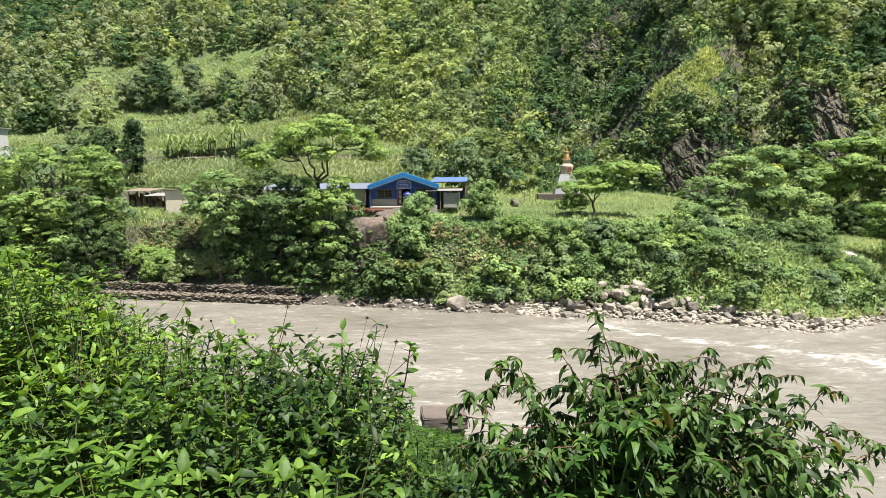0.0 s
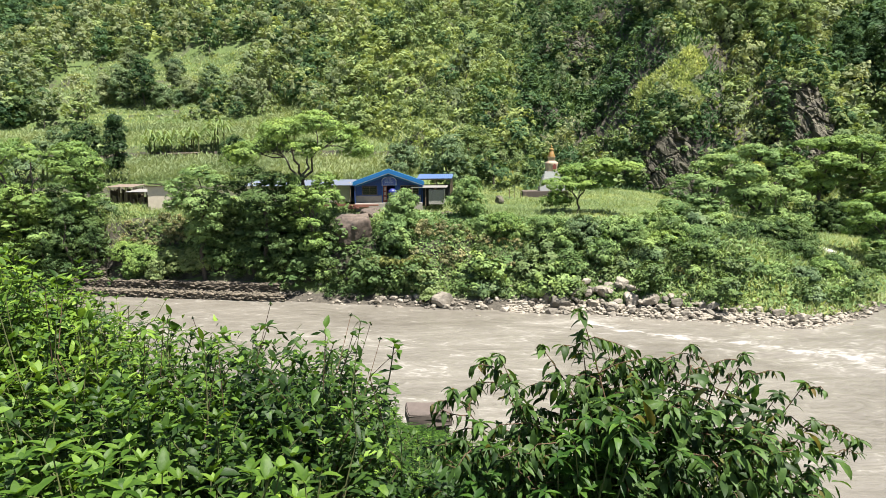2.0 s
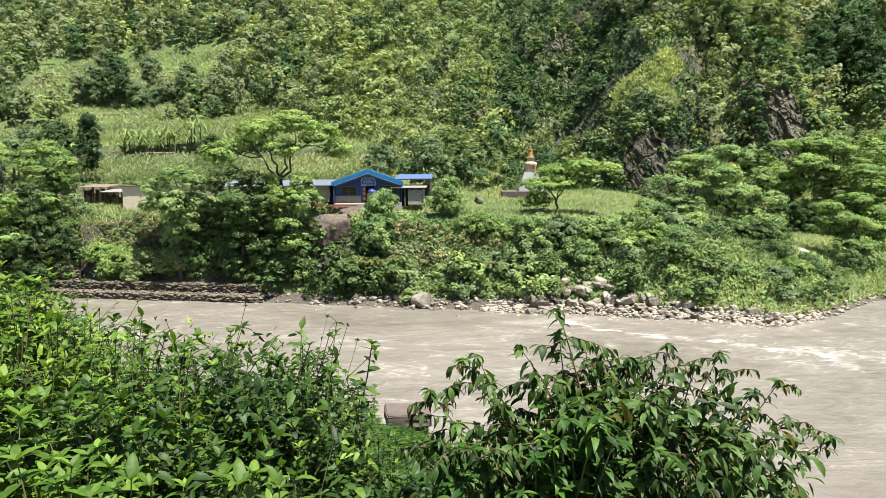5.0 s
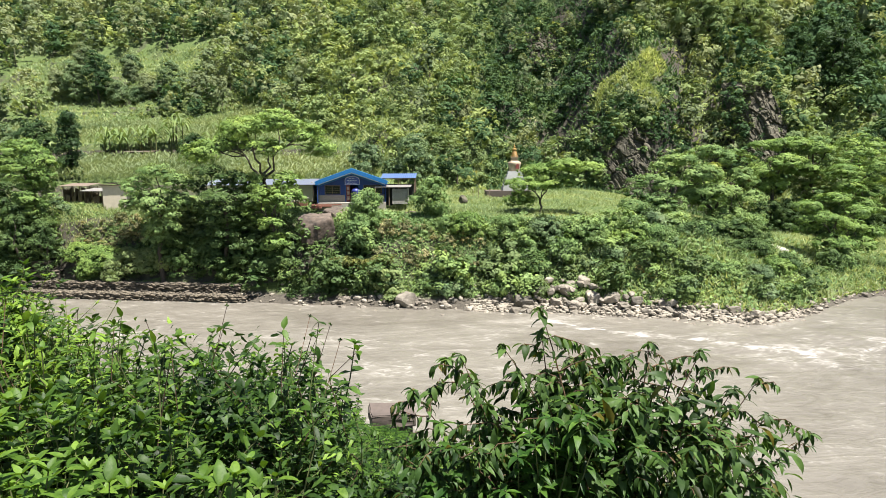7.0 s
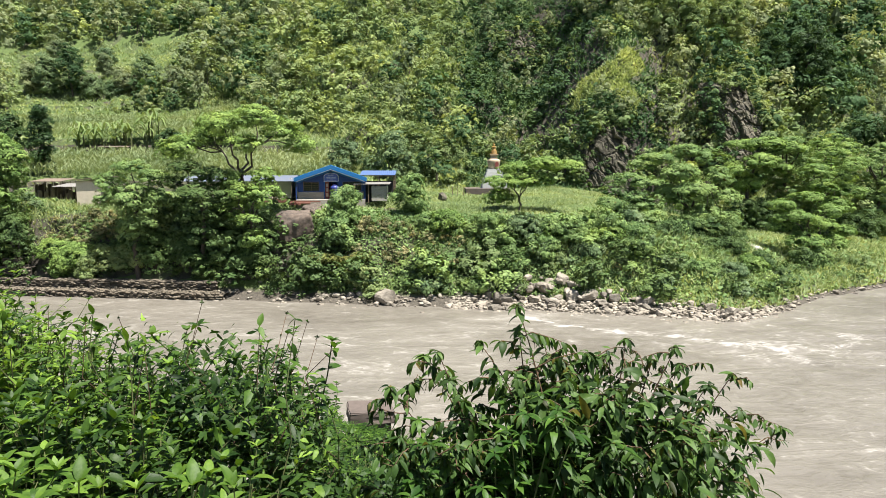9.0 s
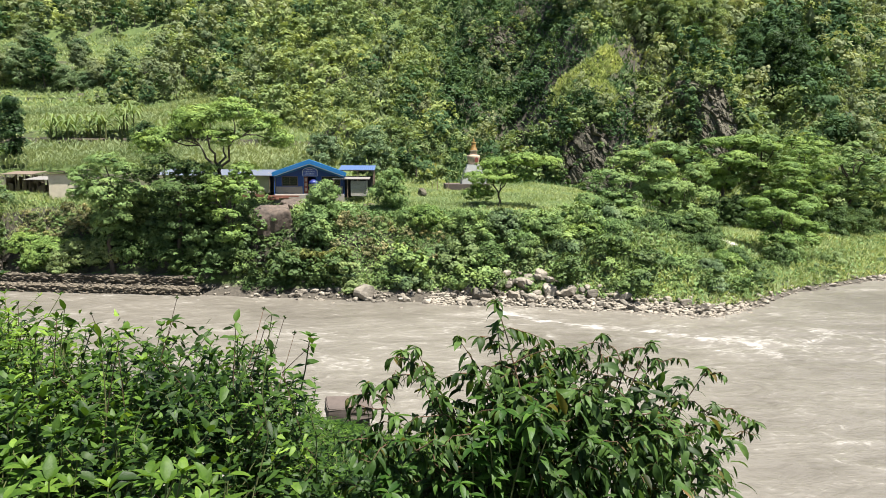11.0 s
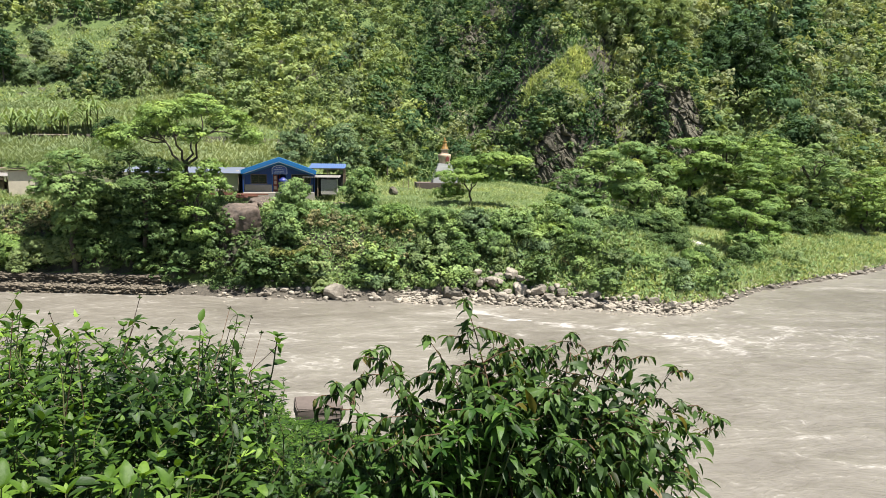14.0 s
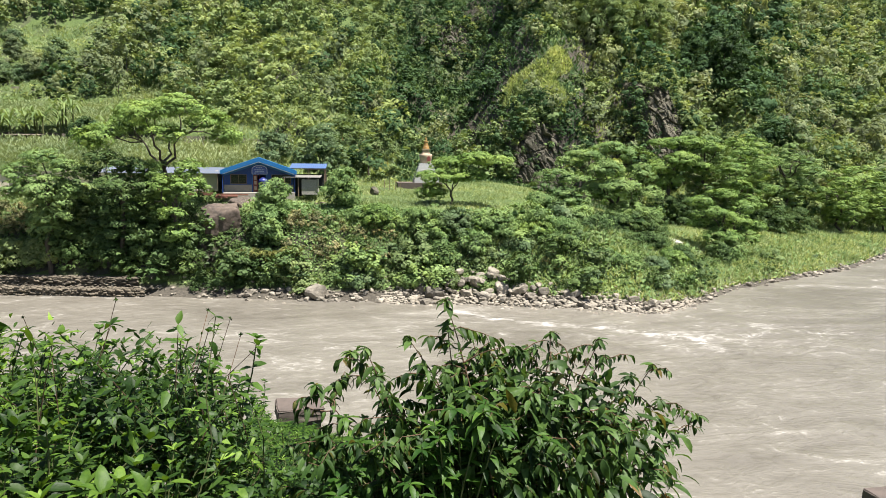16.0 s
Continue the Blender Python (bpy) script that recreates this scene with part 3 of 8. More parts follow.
def terrain():
    def axis(*runs):
        out = [np.arange(a, b, st) for a, b, st in runs]
        return np.concatenate(out + [[runs[-1][1]]])
    X = axis((-2600, -600, 200), (-600, -140, 23), (-140, 150, 1.6), (150, 600, 22), (600, 2600, 200))
    Y = axis((-2600, -200, 200), (-200, -10, 19), (-10, 30, 0.8), (30, 56, 2.6), (56, 132, 1.0), (132, 212, 1.3), (212, 340, 3.0), (340, 800, 20), (800, 3000, 200))
    gx, gy = np.meshgrid(X, Y)
    V = np.stack([gx, gy, land(gx, gy)], -1).reshape(-1, 3)
    n, mrows = len(X), len(Y)
    i = np.arange(mrows - 1)[:, None] * n + np.arange(n - 1)[None]
    F = np.stack([i, i + 1, i + n + 1, i + n], -1).reshape(-1, 4)
    return single("ground", mesh_of("ground", V, F, GROUND, smooth=True), "green valley side with grassy terraces and steep rocky slope", "ground", kind="structure")


terrain()


def river():
    X = np.concatenate([np.arange(-400, -70, 30), np.arange(-70, 110, 0.85), np.arange(110, 420, 20)])
    Y = np.concatenate([np.arange(14, 24, 2.5), np.arange(24, 120, 0.6), np.arange(120, 420, 20)])
    gx, gy = np.meshgrid(X, Y)
    crest = 51.3 + 0.018 * np.maximum(32 - gx, 0) ** 2
    rapid = np.exp(-((gx - 29) / 20) ** 4 - ((gy - crest) / 5) ** 2)
    z = waves(gx * 0.55, gy, 5.0, 21) * (0.05 + 0.13 * rapid) + waves(gx * 0.7, gy, 1.9, 22, 5) * (0.012 + 0.12 * rapid)
    V = np.stack([gx, gy, z + 0.05], -1).reshape(-1, 3)
    n = len(X)
    i = np.arange(len(Y) - 1)[:, None] * n + np.arange(n - 1)[None]
    F = np.stack([i, i + 1, i + n + 1, i + n], -1).reshape(-1, 4)
    single("water", mesh_of("water", V, F, WATER, smooth=True), "muddy grey-brown river in fast flow with white foam streaks", "river", kind="structure")


river()


# ---- the wooded hillside ----
def blob_crown(rng, n, tall=1.0, lumps=7):
    """A crown about one unit wide whose foot stands at the origin: points, triangles and tones."""
    cl = []
    for i in range(lumps):
        a, u = i * 2.4 + rng.uniform(-0.6, 0.6), (i + 0.5) / lumps
        r = 0.34 * math.sin(math.pi * (0.25 + 0.68 * u)) * rng.uniform(0.6, 1.15)
        q = rng.uniform(0.13, 0.23)
        cl.append((r * math.cos(a), r * math.sin(a), tall * (0.22 + 0.66 * u) * rng.uniform(0.9, 1.08), q, q, q * rng.uniform(0.65, 0.95)))
    core = cl + [(0, 0, 0.45 * tall, 0.26, 0.26, 0.32 * tall)]
    per = 24 if n >= 200 else 14
    v, f, t = tufts(rng, core, int(n * 1.3 / per), per, 0.125, 0.064 * (500 / n) ** 0.45, 0.75, 0.6, 0.5, 0.17, form=0.8)
    # The hearts' low tone colours in the shade inside the crown.
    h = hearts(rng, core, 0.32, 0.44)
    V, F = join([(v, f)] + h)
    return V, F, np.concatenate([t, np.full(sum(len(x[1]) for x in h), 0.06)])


def wood(name, label, pts, size, material, seed, leaves=260, tall=(0.8, 1.3), trunk=False, wide=1.0):
    """Many crowns of several shapes as one body of leaves."""
    rng = np.random.RandomState(seed)
    kinds = [blob_crown(rng, leaves, rng.uniform(*tall), rng.randint(7, 13)) for _ in range(9)]
    pieces, marks, tones = [], [], []
    for p, sz in zip(pts, size):
        v, f, tone = kinds[rng.randint(len(kinds))]
        a = rng.uniform(0, 6.28)
        c, s = math.cos(a), math.sin(a)
        k = np.array([rng.uniform(0.85, 1.2) * wide, rng.uniform(0.85, 1.2) * wide, rng.uniform(0.85, 1.2)]) * sz
        v = v * k
        v = np.stack([v[:, 0] * c - v[:, 1] * s, v[:, 0] * s + v[:, 1] * c, v[:, 2]], -1)
        pieces.append((v + np.array(p), f))
        marks.append(np.zeros(len(f)))
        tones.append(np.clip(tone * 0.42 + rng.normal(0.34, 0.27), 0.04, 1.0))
        if trunk and rng.rand() < 0.5:
            h = sz * 0.7
            t = halved(tube([p + np.array([0, 0, -0.5]), p + np.array([rng.normal() * 0.2, rng.normal() * 0.2, h * 0.5]), p + np.array([rng.normal() * 0.4, 0, h])], [0.05 * sz ** 0.6 + 0.06, 0.1, 0.04], 4))
            pieces.append(t)
            marks.append(np.ones(len(t[1])))
            tones.append(np.full(len(t[1]), 0.5))
    V, F = join(pieces)
    me = toned(mesh_of(name, V, F, material, BARK, index=np.concatenate(marks)), np.concatenate(tones))
    return single(name, me, label, "trees", kind="stuff")


def in_view(x, y, z, lo=-41, hi=43, top=15.0):
    az = np.degrees(np.arctan2(x, y))
    el = np.degrees(np.arctan2(z - 15, np.hypot(x, y)))
    return (az > lo) & (az < hi) & (el < top)


def along(x, y, line, half):
    """True within half a width of a line of points in the plan."""
    near = np.zeros(np.shape(x), bool)
    for (x0, y0), (x1, y1) in zip(line, line[1:]):
        ux, uy = x1 - x0, y1 - y0
        k = np.clip(((x - x0) * ux + (y - y0) * uy) / (ux * ux + uy * uy), 0, 1)
        near |= np.hypot(x - x0 - k * ux, y - y0 - k * uy) < half
    return near


def grass_mask(x, y):
    """Open grass on the slope: terraces, the bright ridge over the crag, and glades."""
    a = (x < -46) & (x > -106) & (y > 150) & (y < 174) | (x < -82) & (x > -112) & (y > 170) & (y < 190)
    b = (x < -76) & (x > -138) & (y > 186) & (y < 228)
    c = along(x, y, ((29.5, 134.5), (33, 132), (36.5, 131.5), (40, 133.5)), 1.9) | along(x, y, ((36, 131), (37.5, 126)), 1.8)
    d = along(x, y, ((56, 130), (60, 131)), 1.3)
    return a | b | c | d


def field_mask(x, y):
    """Where no wood grows: the open grass and the bare rock faces."""
    d = (np.abs(x - 32.5) < 5.2) & (y < 119.5)
    e = (np.abs(x - 56) < 4) & (y > 112) & (y < 121)
    f = (np.abs(x - 22) < 3.5) & (y > 150) & (y < 158)
    g = along(x, y, ((37.5, 149), (40, 154)), 1.6)
    ridge = along(x, y, ((29.5, 134.5), (33, 132), (36.5, 131.5), (40, 133.5)), 2.4)
    return grass_mask(x, y) | ridge | d | e | f | g


def sample(step, seed, ymax=420):
    rng = np.random.RandomState(seed)
    gx, gy = np.meshgrid(np.arange(-330, 300, step), np.arange(100, ymax, step))
    gx = (gx + rng.uniform(-0.5, 0.5, gx.shape) * step).ravel()
    gy = (gy + rng.uniform(-0.5, 0.5, gy.shape) * step).ravel()
    z = land(gx, gy)
    ok = (gy - hill_foot(gx) > 0.5) & in_view(gx, gy, z) & ~field_mask(gx, gy)
    # slopes that turn away from the river stay hidden
    return gx[ok], gy[ok], z[ok], rng


def hillside():
    x, y, z, rng = sample(5.3, 41)
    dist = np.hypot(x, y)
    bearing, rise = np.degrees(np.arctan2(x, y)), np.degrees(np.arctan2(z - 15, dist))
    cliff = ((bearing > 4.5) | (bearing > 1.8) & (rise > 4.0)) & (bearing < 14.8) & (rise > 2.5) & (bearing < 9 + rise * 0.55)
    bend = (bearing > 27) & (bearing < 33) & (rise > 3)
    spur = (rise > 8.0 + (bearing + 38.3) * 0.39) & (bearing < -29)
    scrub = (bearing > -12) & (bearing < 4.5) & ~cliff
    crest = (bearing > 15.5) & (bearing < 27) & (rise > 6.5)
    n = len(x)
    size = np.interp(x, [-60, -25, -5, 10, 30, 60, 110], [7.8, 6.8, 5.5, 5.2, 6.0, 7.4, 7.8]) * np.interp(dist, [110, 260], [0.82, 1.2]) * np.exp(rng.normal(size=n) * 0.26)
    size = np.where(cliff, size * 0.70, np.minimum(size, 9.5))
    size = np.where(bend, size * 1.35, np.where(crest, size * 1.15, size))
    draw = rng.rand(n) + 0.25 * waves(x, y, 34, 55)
    # shares of light scrub, dark wood (with shade put into colour), rest grey-green
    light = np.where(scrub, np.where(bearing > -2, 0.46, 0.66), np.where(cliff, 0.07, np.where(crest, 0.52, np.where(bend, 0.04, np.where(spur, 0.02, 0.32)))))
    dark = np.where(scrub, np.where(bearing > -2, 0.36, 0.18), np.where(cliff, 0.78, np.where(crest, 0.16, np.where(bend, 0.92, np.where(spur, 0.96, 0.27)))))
    keep = rng.rand(n) < np.where(cliff, 0.97, np.interp(dist, [200, 320], [1.0, 0.75]))
    a, b, c = draw < light, (draw >= light) & (draw < light + dark), draw >= light + dark
    P = np.stack([x, y, z - 0.5], -1)
    near = dist < 205
    for zone, q, more in ((near & keep, 500, 0), (~near & keep, 360, 10)):
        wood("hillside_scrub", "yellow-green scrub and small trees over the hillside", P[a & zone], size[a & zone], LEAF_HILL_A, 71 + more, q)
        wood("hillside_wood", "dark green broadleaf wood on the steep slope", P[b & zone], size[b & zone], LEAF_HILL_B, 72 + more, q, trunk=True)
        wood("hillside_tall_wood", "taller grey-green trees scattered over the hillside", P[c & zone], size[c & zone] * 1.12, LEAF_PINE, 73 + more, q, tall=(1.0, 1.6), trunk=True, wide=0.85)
    # low growth between the trees
    x, y, z, rng = sample(2.7, 43, 215)
    near = np.hypot(x, y) < 212
    P = np.stack([x, y, z - 0.25], -1)[near]
    extra = (P[:, 0] > 1) & (P[:, 0] < 34) & (P[:, 1] < 152)
    more = P[extra] + np.stack([rng.uniform(-1.3, 1.3, extra.sum()), rng.uniform(-1.3, 1.3, extra.sum()), np.zeros(extra.sum())], -1)
    more[:, 2] = land(more[:, 0], more[:, 1]) - 0.4
    P = np.concatenate([P, more])
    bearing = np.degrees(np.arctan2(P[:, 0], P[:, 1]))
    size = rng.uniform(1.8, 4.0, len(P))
    # Within these bearings dark leaves stand for the gully's shade.
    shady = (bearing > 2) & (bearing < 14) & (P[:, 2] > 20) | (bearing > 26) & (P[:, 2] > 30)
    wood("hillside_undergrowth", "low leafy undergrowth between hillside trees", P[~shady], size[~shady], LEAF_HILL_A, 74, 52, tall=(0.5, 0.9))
    wood("hillside_undergrowth", "low gully undergrowth with shade put into its leaf colour", P[shady], size[shady], LEAF_HILL_B, 75, 52, tall=(0.5, 0.9))
    # rough grass and creepers over the bare ground of the slope
    m = 85000
    x = rng.uniform(-62, 92, m)
    y = hill_foot(x) + rng.rand(m) ** 1.2 * 62 - 1
    P = np.stack([x, y, land(x, y) - 0.05], -1)
    h = rng.uniform(0.5, 1.3, m)
    # Off these parts, dark leaves put the slope's shade into the grass.
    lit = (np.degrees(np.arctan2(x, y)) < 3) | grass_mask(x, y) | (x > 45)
    for zone, material, label in ((lit, LEAF_GRASS, "rough light green grass between hillside shrubs"), (~lit, LEAF_HILL_B, "creepers and grass over the steep ground, shade put into the colour")):
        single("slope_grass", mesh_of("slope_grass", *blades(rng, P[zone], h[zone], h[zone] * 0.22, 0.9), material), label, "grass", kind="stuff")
    m = 30000
    x, y = rng.uniform(23, 46, m), rng.uniform(123, 141, m)
    ok = grass_mask(x, y)
    P = np.stack([x, y, land(x, y) - 0.05], -1)[ok]
    h = rng.uniform(0.6, 1.2, len(P))
    single("ridge_grass", mesh_of("ridge_grass", *blades(rng, P, h, h * 0.2, 1.1), LEAF_GRASS), "bright grass on the ridge over the crag", "grass", kind="stuff")


hillside()

# ---- single trees ----
def limb_points(rng, a, b, n=5, sag=0.08):
    a, b = np.array(a, float), np.array(b, float)
    t = np.linspace(0, 1, n)[:, None]
    P = a + (b - a) * t
    L = np.linalg.norm(b - a)
    P[1:-1] += rng.normal(size=(n - 2, 3)) * L * 0.045
    P[:, 2] += np.sin(t[:, 0] * np.pi) * L * sag
    return P


def umbrella_tree(label, x, y, z0, fork, top, radius, seed, lean=(0, 0), pads=13, leaves=2600, leaf=0.36, skirt=0.0, material=None, flat=0.30, crown_pads=None):
    """A spreading tree: forked trunk, a few main limbs, and layered pads of feathery leaves along a shallow dome."""
    rng = np.random.RandomState(seed)
    t = thing("tree", label, "tree", pose(x, y, z0), "trees")
    h = top - z0
    fz = fork - z0
    fx = np.array([lean[0] * 0.3, lean[1] * 0.3, fz])
    r0 = 0.018 * h + 0.05
    part_raw("trunk", tube(limb_points(rng, (0, 0, -0.6), fx, 6, 0), np.linspace(r0, r0 * 0.75, 6), 8), BARK, t, smooth=True)
    mains = []
    a0 = rng.uniform(0, 6.28)
    for i in range(4):
        a = a0 + i * 1.57 + rng.uniform(-0.4, 0.4)
        q = rng.uniform(0.28, 0.48) * radius
        e = np.array([lean[0] * 0.7 + q * math.cos(a), lean[1] * 0.7 + q * math.sin(a), fz + (h - fz) * rng.uniform(0.38, 0.55)])
        part_raw("limb", tube(limb_points(rng, fx, e, 6, -0.06), np.linspace(r0 * 0.55, r0 * 0.3, 6), 6), BARK, t, smooth=True)
        mains.append(e)
    cl = []
    for i, (px, py, pz, pr, th) in enumerate(crown_pads or ()):
        px, py, pz = px - x, py - y, pz - z0
        for j in range(4):
            a, q = j * 1.57 + rng.uniform(-0.5, 0.5), pr * rng.uniform(0.35, 0.62)
            cl.append((px + q * math.cos(a), py + q * math.sin(a), pz + rng.uniform(-0.5, 0.15) * th, pr * rng.uniform(0.42, 0.62), pr * rng.uniform(0.42, 0.62), th * rng.uniform(0.6, 0.85)))
        cl.append((px, py, pz + th * 0.25, pr * 0.6, pr * 0.6, th * 0.8))
        e = mains[int(np.argmin([np.hypot(m[0] - px, m[1] - py) for m in mains]))]
        part_raw("limb", tube(limb_points(rng, e, (px, py, pz - 0.1), 5, 0.04), np.linspace(r0 * 0.3, 0.04, 5), 5), BARK, t, smooth=True)
    for i in range(0 if crown_pads else pads):
        a = i * 2.4 + rng.uniform(-0.5, 0.5)
        q = math.sqrt((i + 0.5) / pads) * rng.uniform(0.88, 1.08)
        px, py = lean[0] + radius * q * math.cos(a) * 0.80, lean[1] + radius * q * math.sin(a) * 0.80
        pz = fz + (h - fz) * ((1 - 0.62 * q ** 1.7) * 0.88) * rng.uniform(0.72, 1.06)
        pr = radius * rng.uniform(0.20, 0.36) * (1.15 - 0.35 * q)
        cl.append((px, py, pz, pr * 1.1, pr, pr * flat * rng.uniform(0.8, 1.3)))
        if i % 2 == 0:
            e = mains[int(np.argmin([np.hypot(m[0] - px, m[1] - py) for m in mains]))]
            part_raw("limb", tube(limb_points(rng, e, (px, py, pz - 0.1), 5, 0.04), np.linspace(r0 * 0.28, 0.03, 5), 5), BARK, t, smooth=True)
    if skirt:
        k = int(14 + skirt * 20)
        for i in range(k):
            a = i * 2.4 + rng.uniform(-0.4, 0.4)
            u = (i + 0.5) / k
            pr = radius * rng.uniform(0.22, 0.34)
            q = radius * rng.uniform(0.2, 0.66)
            cl.append((lean[0] + q * math.cos(a), lean[1] + q * math.sin(a), fz * (1 - skirt * u) + 0.25 * (h - fz) * (1 - u), pr, pr, pr * 0.5))
    per = 40
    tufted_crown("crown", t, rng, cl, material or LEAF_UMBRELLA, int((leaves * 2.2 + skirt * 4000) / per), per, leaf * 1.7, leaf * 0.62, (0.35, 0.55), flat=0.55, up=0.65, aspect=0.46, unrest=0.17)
    return t


def round_tree(label, x, y, z0, top, width, seed, leaves=1500, leaf=0.34, material=None, low=0.25, lumps=11, group="trees", droop=0.55):
    """A dense rounded tree or large shrub of many uneven lumps."""
    rng = np.random.RandomState(seed)
    h = top - z0
    t = thing("tree", label, "tree", pose(x, y, z0), group)
    part_raw("trunk", tube(limb_points(rng, (0, 0, -0.5), (rng.normal() * 0.2, rng.normal() * 0.2, h * 0.7), 5, 0), np.linspace(0.016 * h + 0.05, 0.05, 5), 7), BARK, t, smooth=True)
    cl = []
    for i in range(lumps):
        a = i * 2.4 + rng.uniform(-0.5, 0.5)
        u = (i + 0.5) / lumps
        hz = h * (low + (0.94 - low) * u)
        bulge = math.sin(math.pi * (0.18 + 0.72 * u)) ** 0.8
        r = width * 0.5 * bulge * rng.uniform(0.45, 0.8)
        q = width * rng.uniform(0.18, 0.28) * (0.65 + 0.35 * bulge)
        c = (r * math.cos(a), r * math.sin(a), hz - q * 0.5, q, q, q * rng.uniform(0.65, 0.95))
        cl.append(c)
        if i % 3 == 0:
            part_raw("limb", tube(limb_points(rng, (0, 0, h * 0.25), c[:3], 4), np.linspace(0.012 * h + 0.03, 0.03, 4), 5), BARK, t, smooth=True)
    cl.append((0, 0, h * 0.55, width * 0.3, width * 0.3, h * 0.3))
    per = 34
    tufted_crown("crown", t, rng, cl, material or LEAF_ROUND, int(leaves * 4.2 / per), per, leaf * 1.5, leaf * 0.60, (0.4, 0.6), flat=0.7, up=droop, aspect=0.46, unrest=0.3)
    return t


def far_bank_trees():
    um = "flat-crowned tree with light green feathery leaves"
    T = umbrella_tree
    T("wide " + um + " on the river bank", -22.0, 77, at_ground(-22, 77), 13.2, 20.8, 7.6, 101, (0, 0), 0, 13000, 0.34,
      crown_pads=((-27.9, 76, 16.9, 2.7, 1.1), (-25.8, 78, 18.2, 2.4, 1.2), (-23.3, 75, 19.3, 2.8, 1.1), (-20.3, 77, 20.0, 3.4, 1.3), (-17.4, 78, 18.6, 2.5, 1.3), (-20.7, 74.5, 17.1, 1.7, 0.8), (-15.8, 79, 17.2, 1.8, 1.1), (-30, 78, 16.1, 1.6, 0.7)))
    T("domed " + um + " by the water", -50.6, 79, at_ground(-50.6, 79), 12.0, 18.5, 3.0, 103, (0, 0), 0, 9000, 0.34, 0.6,
      crown_pads=((-51.3, 79, 17.3, 2.4, 1.1), (-52.6, 78, 15.6, 1.9, 0.9), (-49.5, 79, 15.9, 1.8, 1.1), (-50.9, 78, 14.3, 2.3, 1.1), (-48.9, 79, 13.8, 1.2, 1.0)))
    T("domed " + um + " by the water", -58.5, 78, at_ground(-58.5, 78), 10.5, 18.5, 6.0, 102, (0, 0), 0, 13000, 0.34, 0.6,
      crown_pads=((-58.4, 78, 17.6, 2.4, 1.1), (-60.4, 77, 16.4, 2.3, 1.0), (-56.3, 78, 16.7, 1.6, 0.9), (-62.2, 78, 14.0, 2.4, 1.1), (-58.1, 77, 12.5, 1.6, 0.9), (-55.7, 77, 11.1, 1.7, 0.9), (-59.6, 78, 9.6, 2.7, 1.2)))
    T(um + " by the water", -66.5, 79, at_ground(-66.5, 79), 11.0, 17.6, 5.4, 114, (0, 0), 20, 6000, 0.36, 0.8, flat=0.4)
    T("small " + um + " standing in the meadow", 11.6, 87, at_ground(11.6, 87), 10.4, 15.2, 4.6, 104, (0, 0), 0, 12500, 0.32,
      crown_pads=((15, 87, 14.8, 2.9, 0.8), (11.4, 88, 14.2, 2.4, 0.8), (17.4, 86, 14.5, 2.3, 0.7), (9.3, 86, 12.4, 2.4, 0.9), (12.6, 87, 12.7, 2.2, 0.8), (9.2, 88, 10.6, 2.1, 0.9), (14.6, 87, 12.9, 1.6, 0.7)))
    T("bushy " + um + " over the bank", 24.0, 79.5, at_ground(24, 79.5), 9.5, 13.4, 4.5, 105, (0, 0), 0, 9000, 0.33, 0.5, material=LEAF_SHRUB,
      crown_pads=((23.6, 79.5, 13.0, 2.3, 0.7), (25.6, 78.5, 12.7, 2.0, 0.7), (21.9, 79.5, 11.5, 1.8, 0.8), (24.7, 78.5, 10.7, 2.4, 0.9), (22.1, 78.5, 9.2, 1.9, 1.0), (25.8, 77.5, 8.6, 2.1, 1.1)))
    T("tall layered " + um + " over the bank", 32.4, 82.5, at_ground(32.4, 82.5), 9.0, 16.8, 6.0, 106, (0, 0), 0, 19000, 0.34, material=LEAF_SHRUB,
      crown_pads=((31.9, 83, 16.4, 2.1, 0.7), (29.1, 84, 15.4, 2.5, 0.7), (35.1, 83, 15.7, 2.1, 0.9), (27.3, 85, 14.9, 1.9, 0.7), (30.9, 82, 13.8, 2.8, 1.0), (36, 83, 13.3, 2.4, 1.0), (32.4, 81, 11.4, 2.8, 1.1), (36.7, 82, 10.6, 2.3, 1.1), (30.4, 83, 11, 2.6, 1.1), (34, 81, 8.3, 2.8, 1.3), (37.4, 82, 7.8, 1.8, 1.1)))
    T(um + " below the crag", 52.5, 109, at_ground(52.5, 109), 11.0, 19.6, 6.0, 108, (0, 0), 0, 13000, 0.38,
      crown_pads=((55.7, 109, 18.2, 2.8, 0.8), (52.6, 110, 17.7, 3.2, 0.9), (59.0, 109, 17.3, 2.4, 0.9), (53.1, 107, 15.2, 3.3, 1.1), (50.4, 109, 13.9, 2.8, 1.1), (57.3, 109, 13.8, 2.8, 1.1), (52.8, 109, 11.5, 2.4, 1.1)))
    T(um + " below the crag", 41.0, 106, at_ground(41, 106), 9.5, 15.0, 4.2, 109, (0, 0), 14, 3600, 0.36, 0.4)
    T("low layered " + um + " beside the path", 50.0, 85.5, at_ground(50, 85.5), 5.4, 10.6, 5.0, 110, (0, 0), 0, 11000, 0.33,
      crown_pads=((46, 86, 9.5, 1.9, 0.6), (50.5, 87, 10.3, 2.2, 0.7), (52.7, 86, 8.7, 1.8, 0.7), (47.4, 85, 7.9, 2.5, 0.8), (51.1, 85, 6.8, 2.3, 0.9), (46.1, 86, 6.7, 1.6, 0.8), (54.4, 86, 5.9, 1.5, 0.7), (48.5, 84, 5.0, 2.6, 0.9), (52.7, 85, 4.5, 1.9, 0.9)))
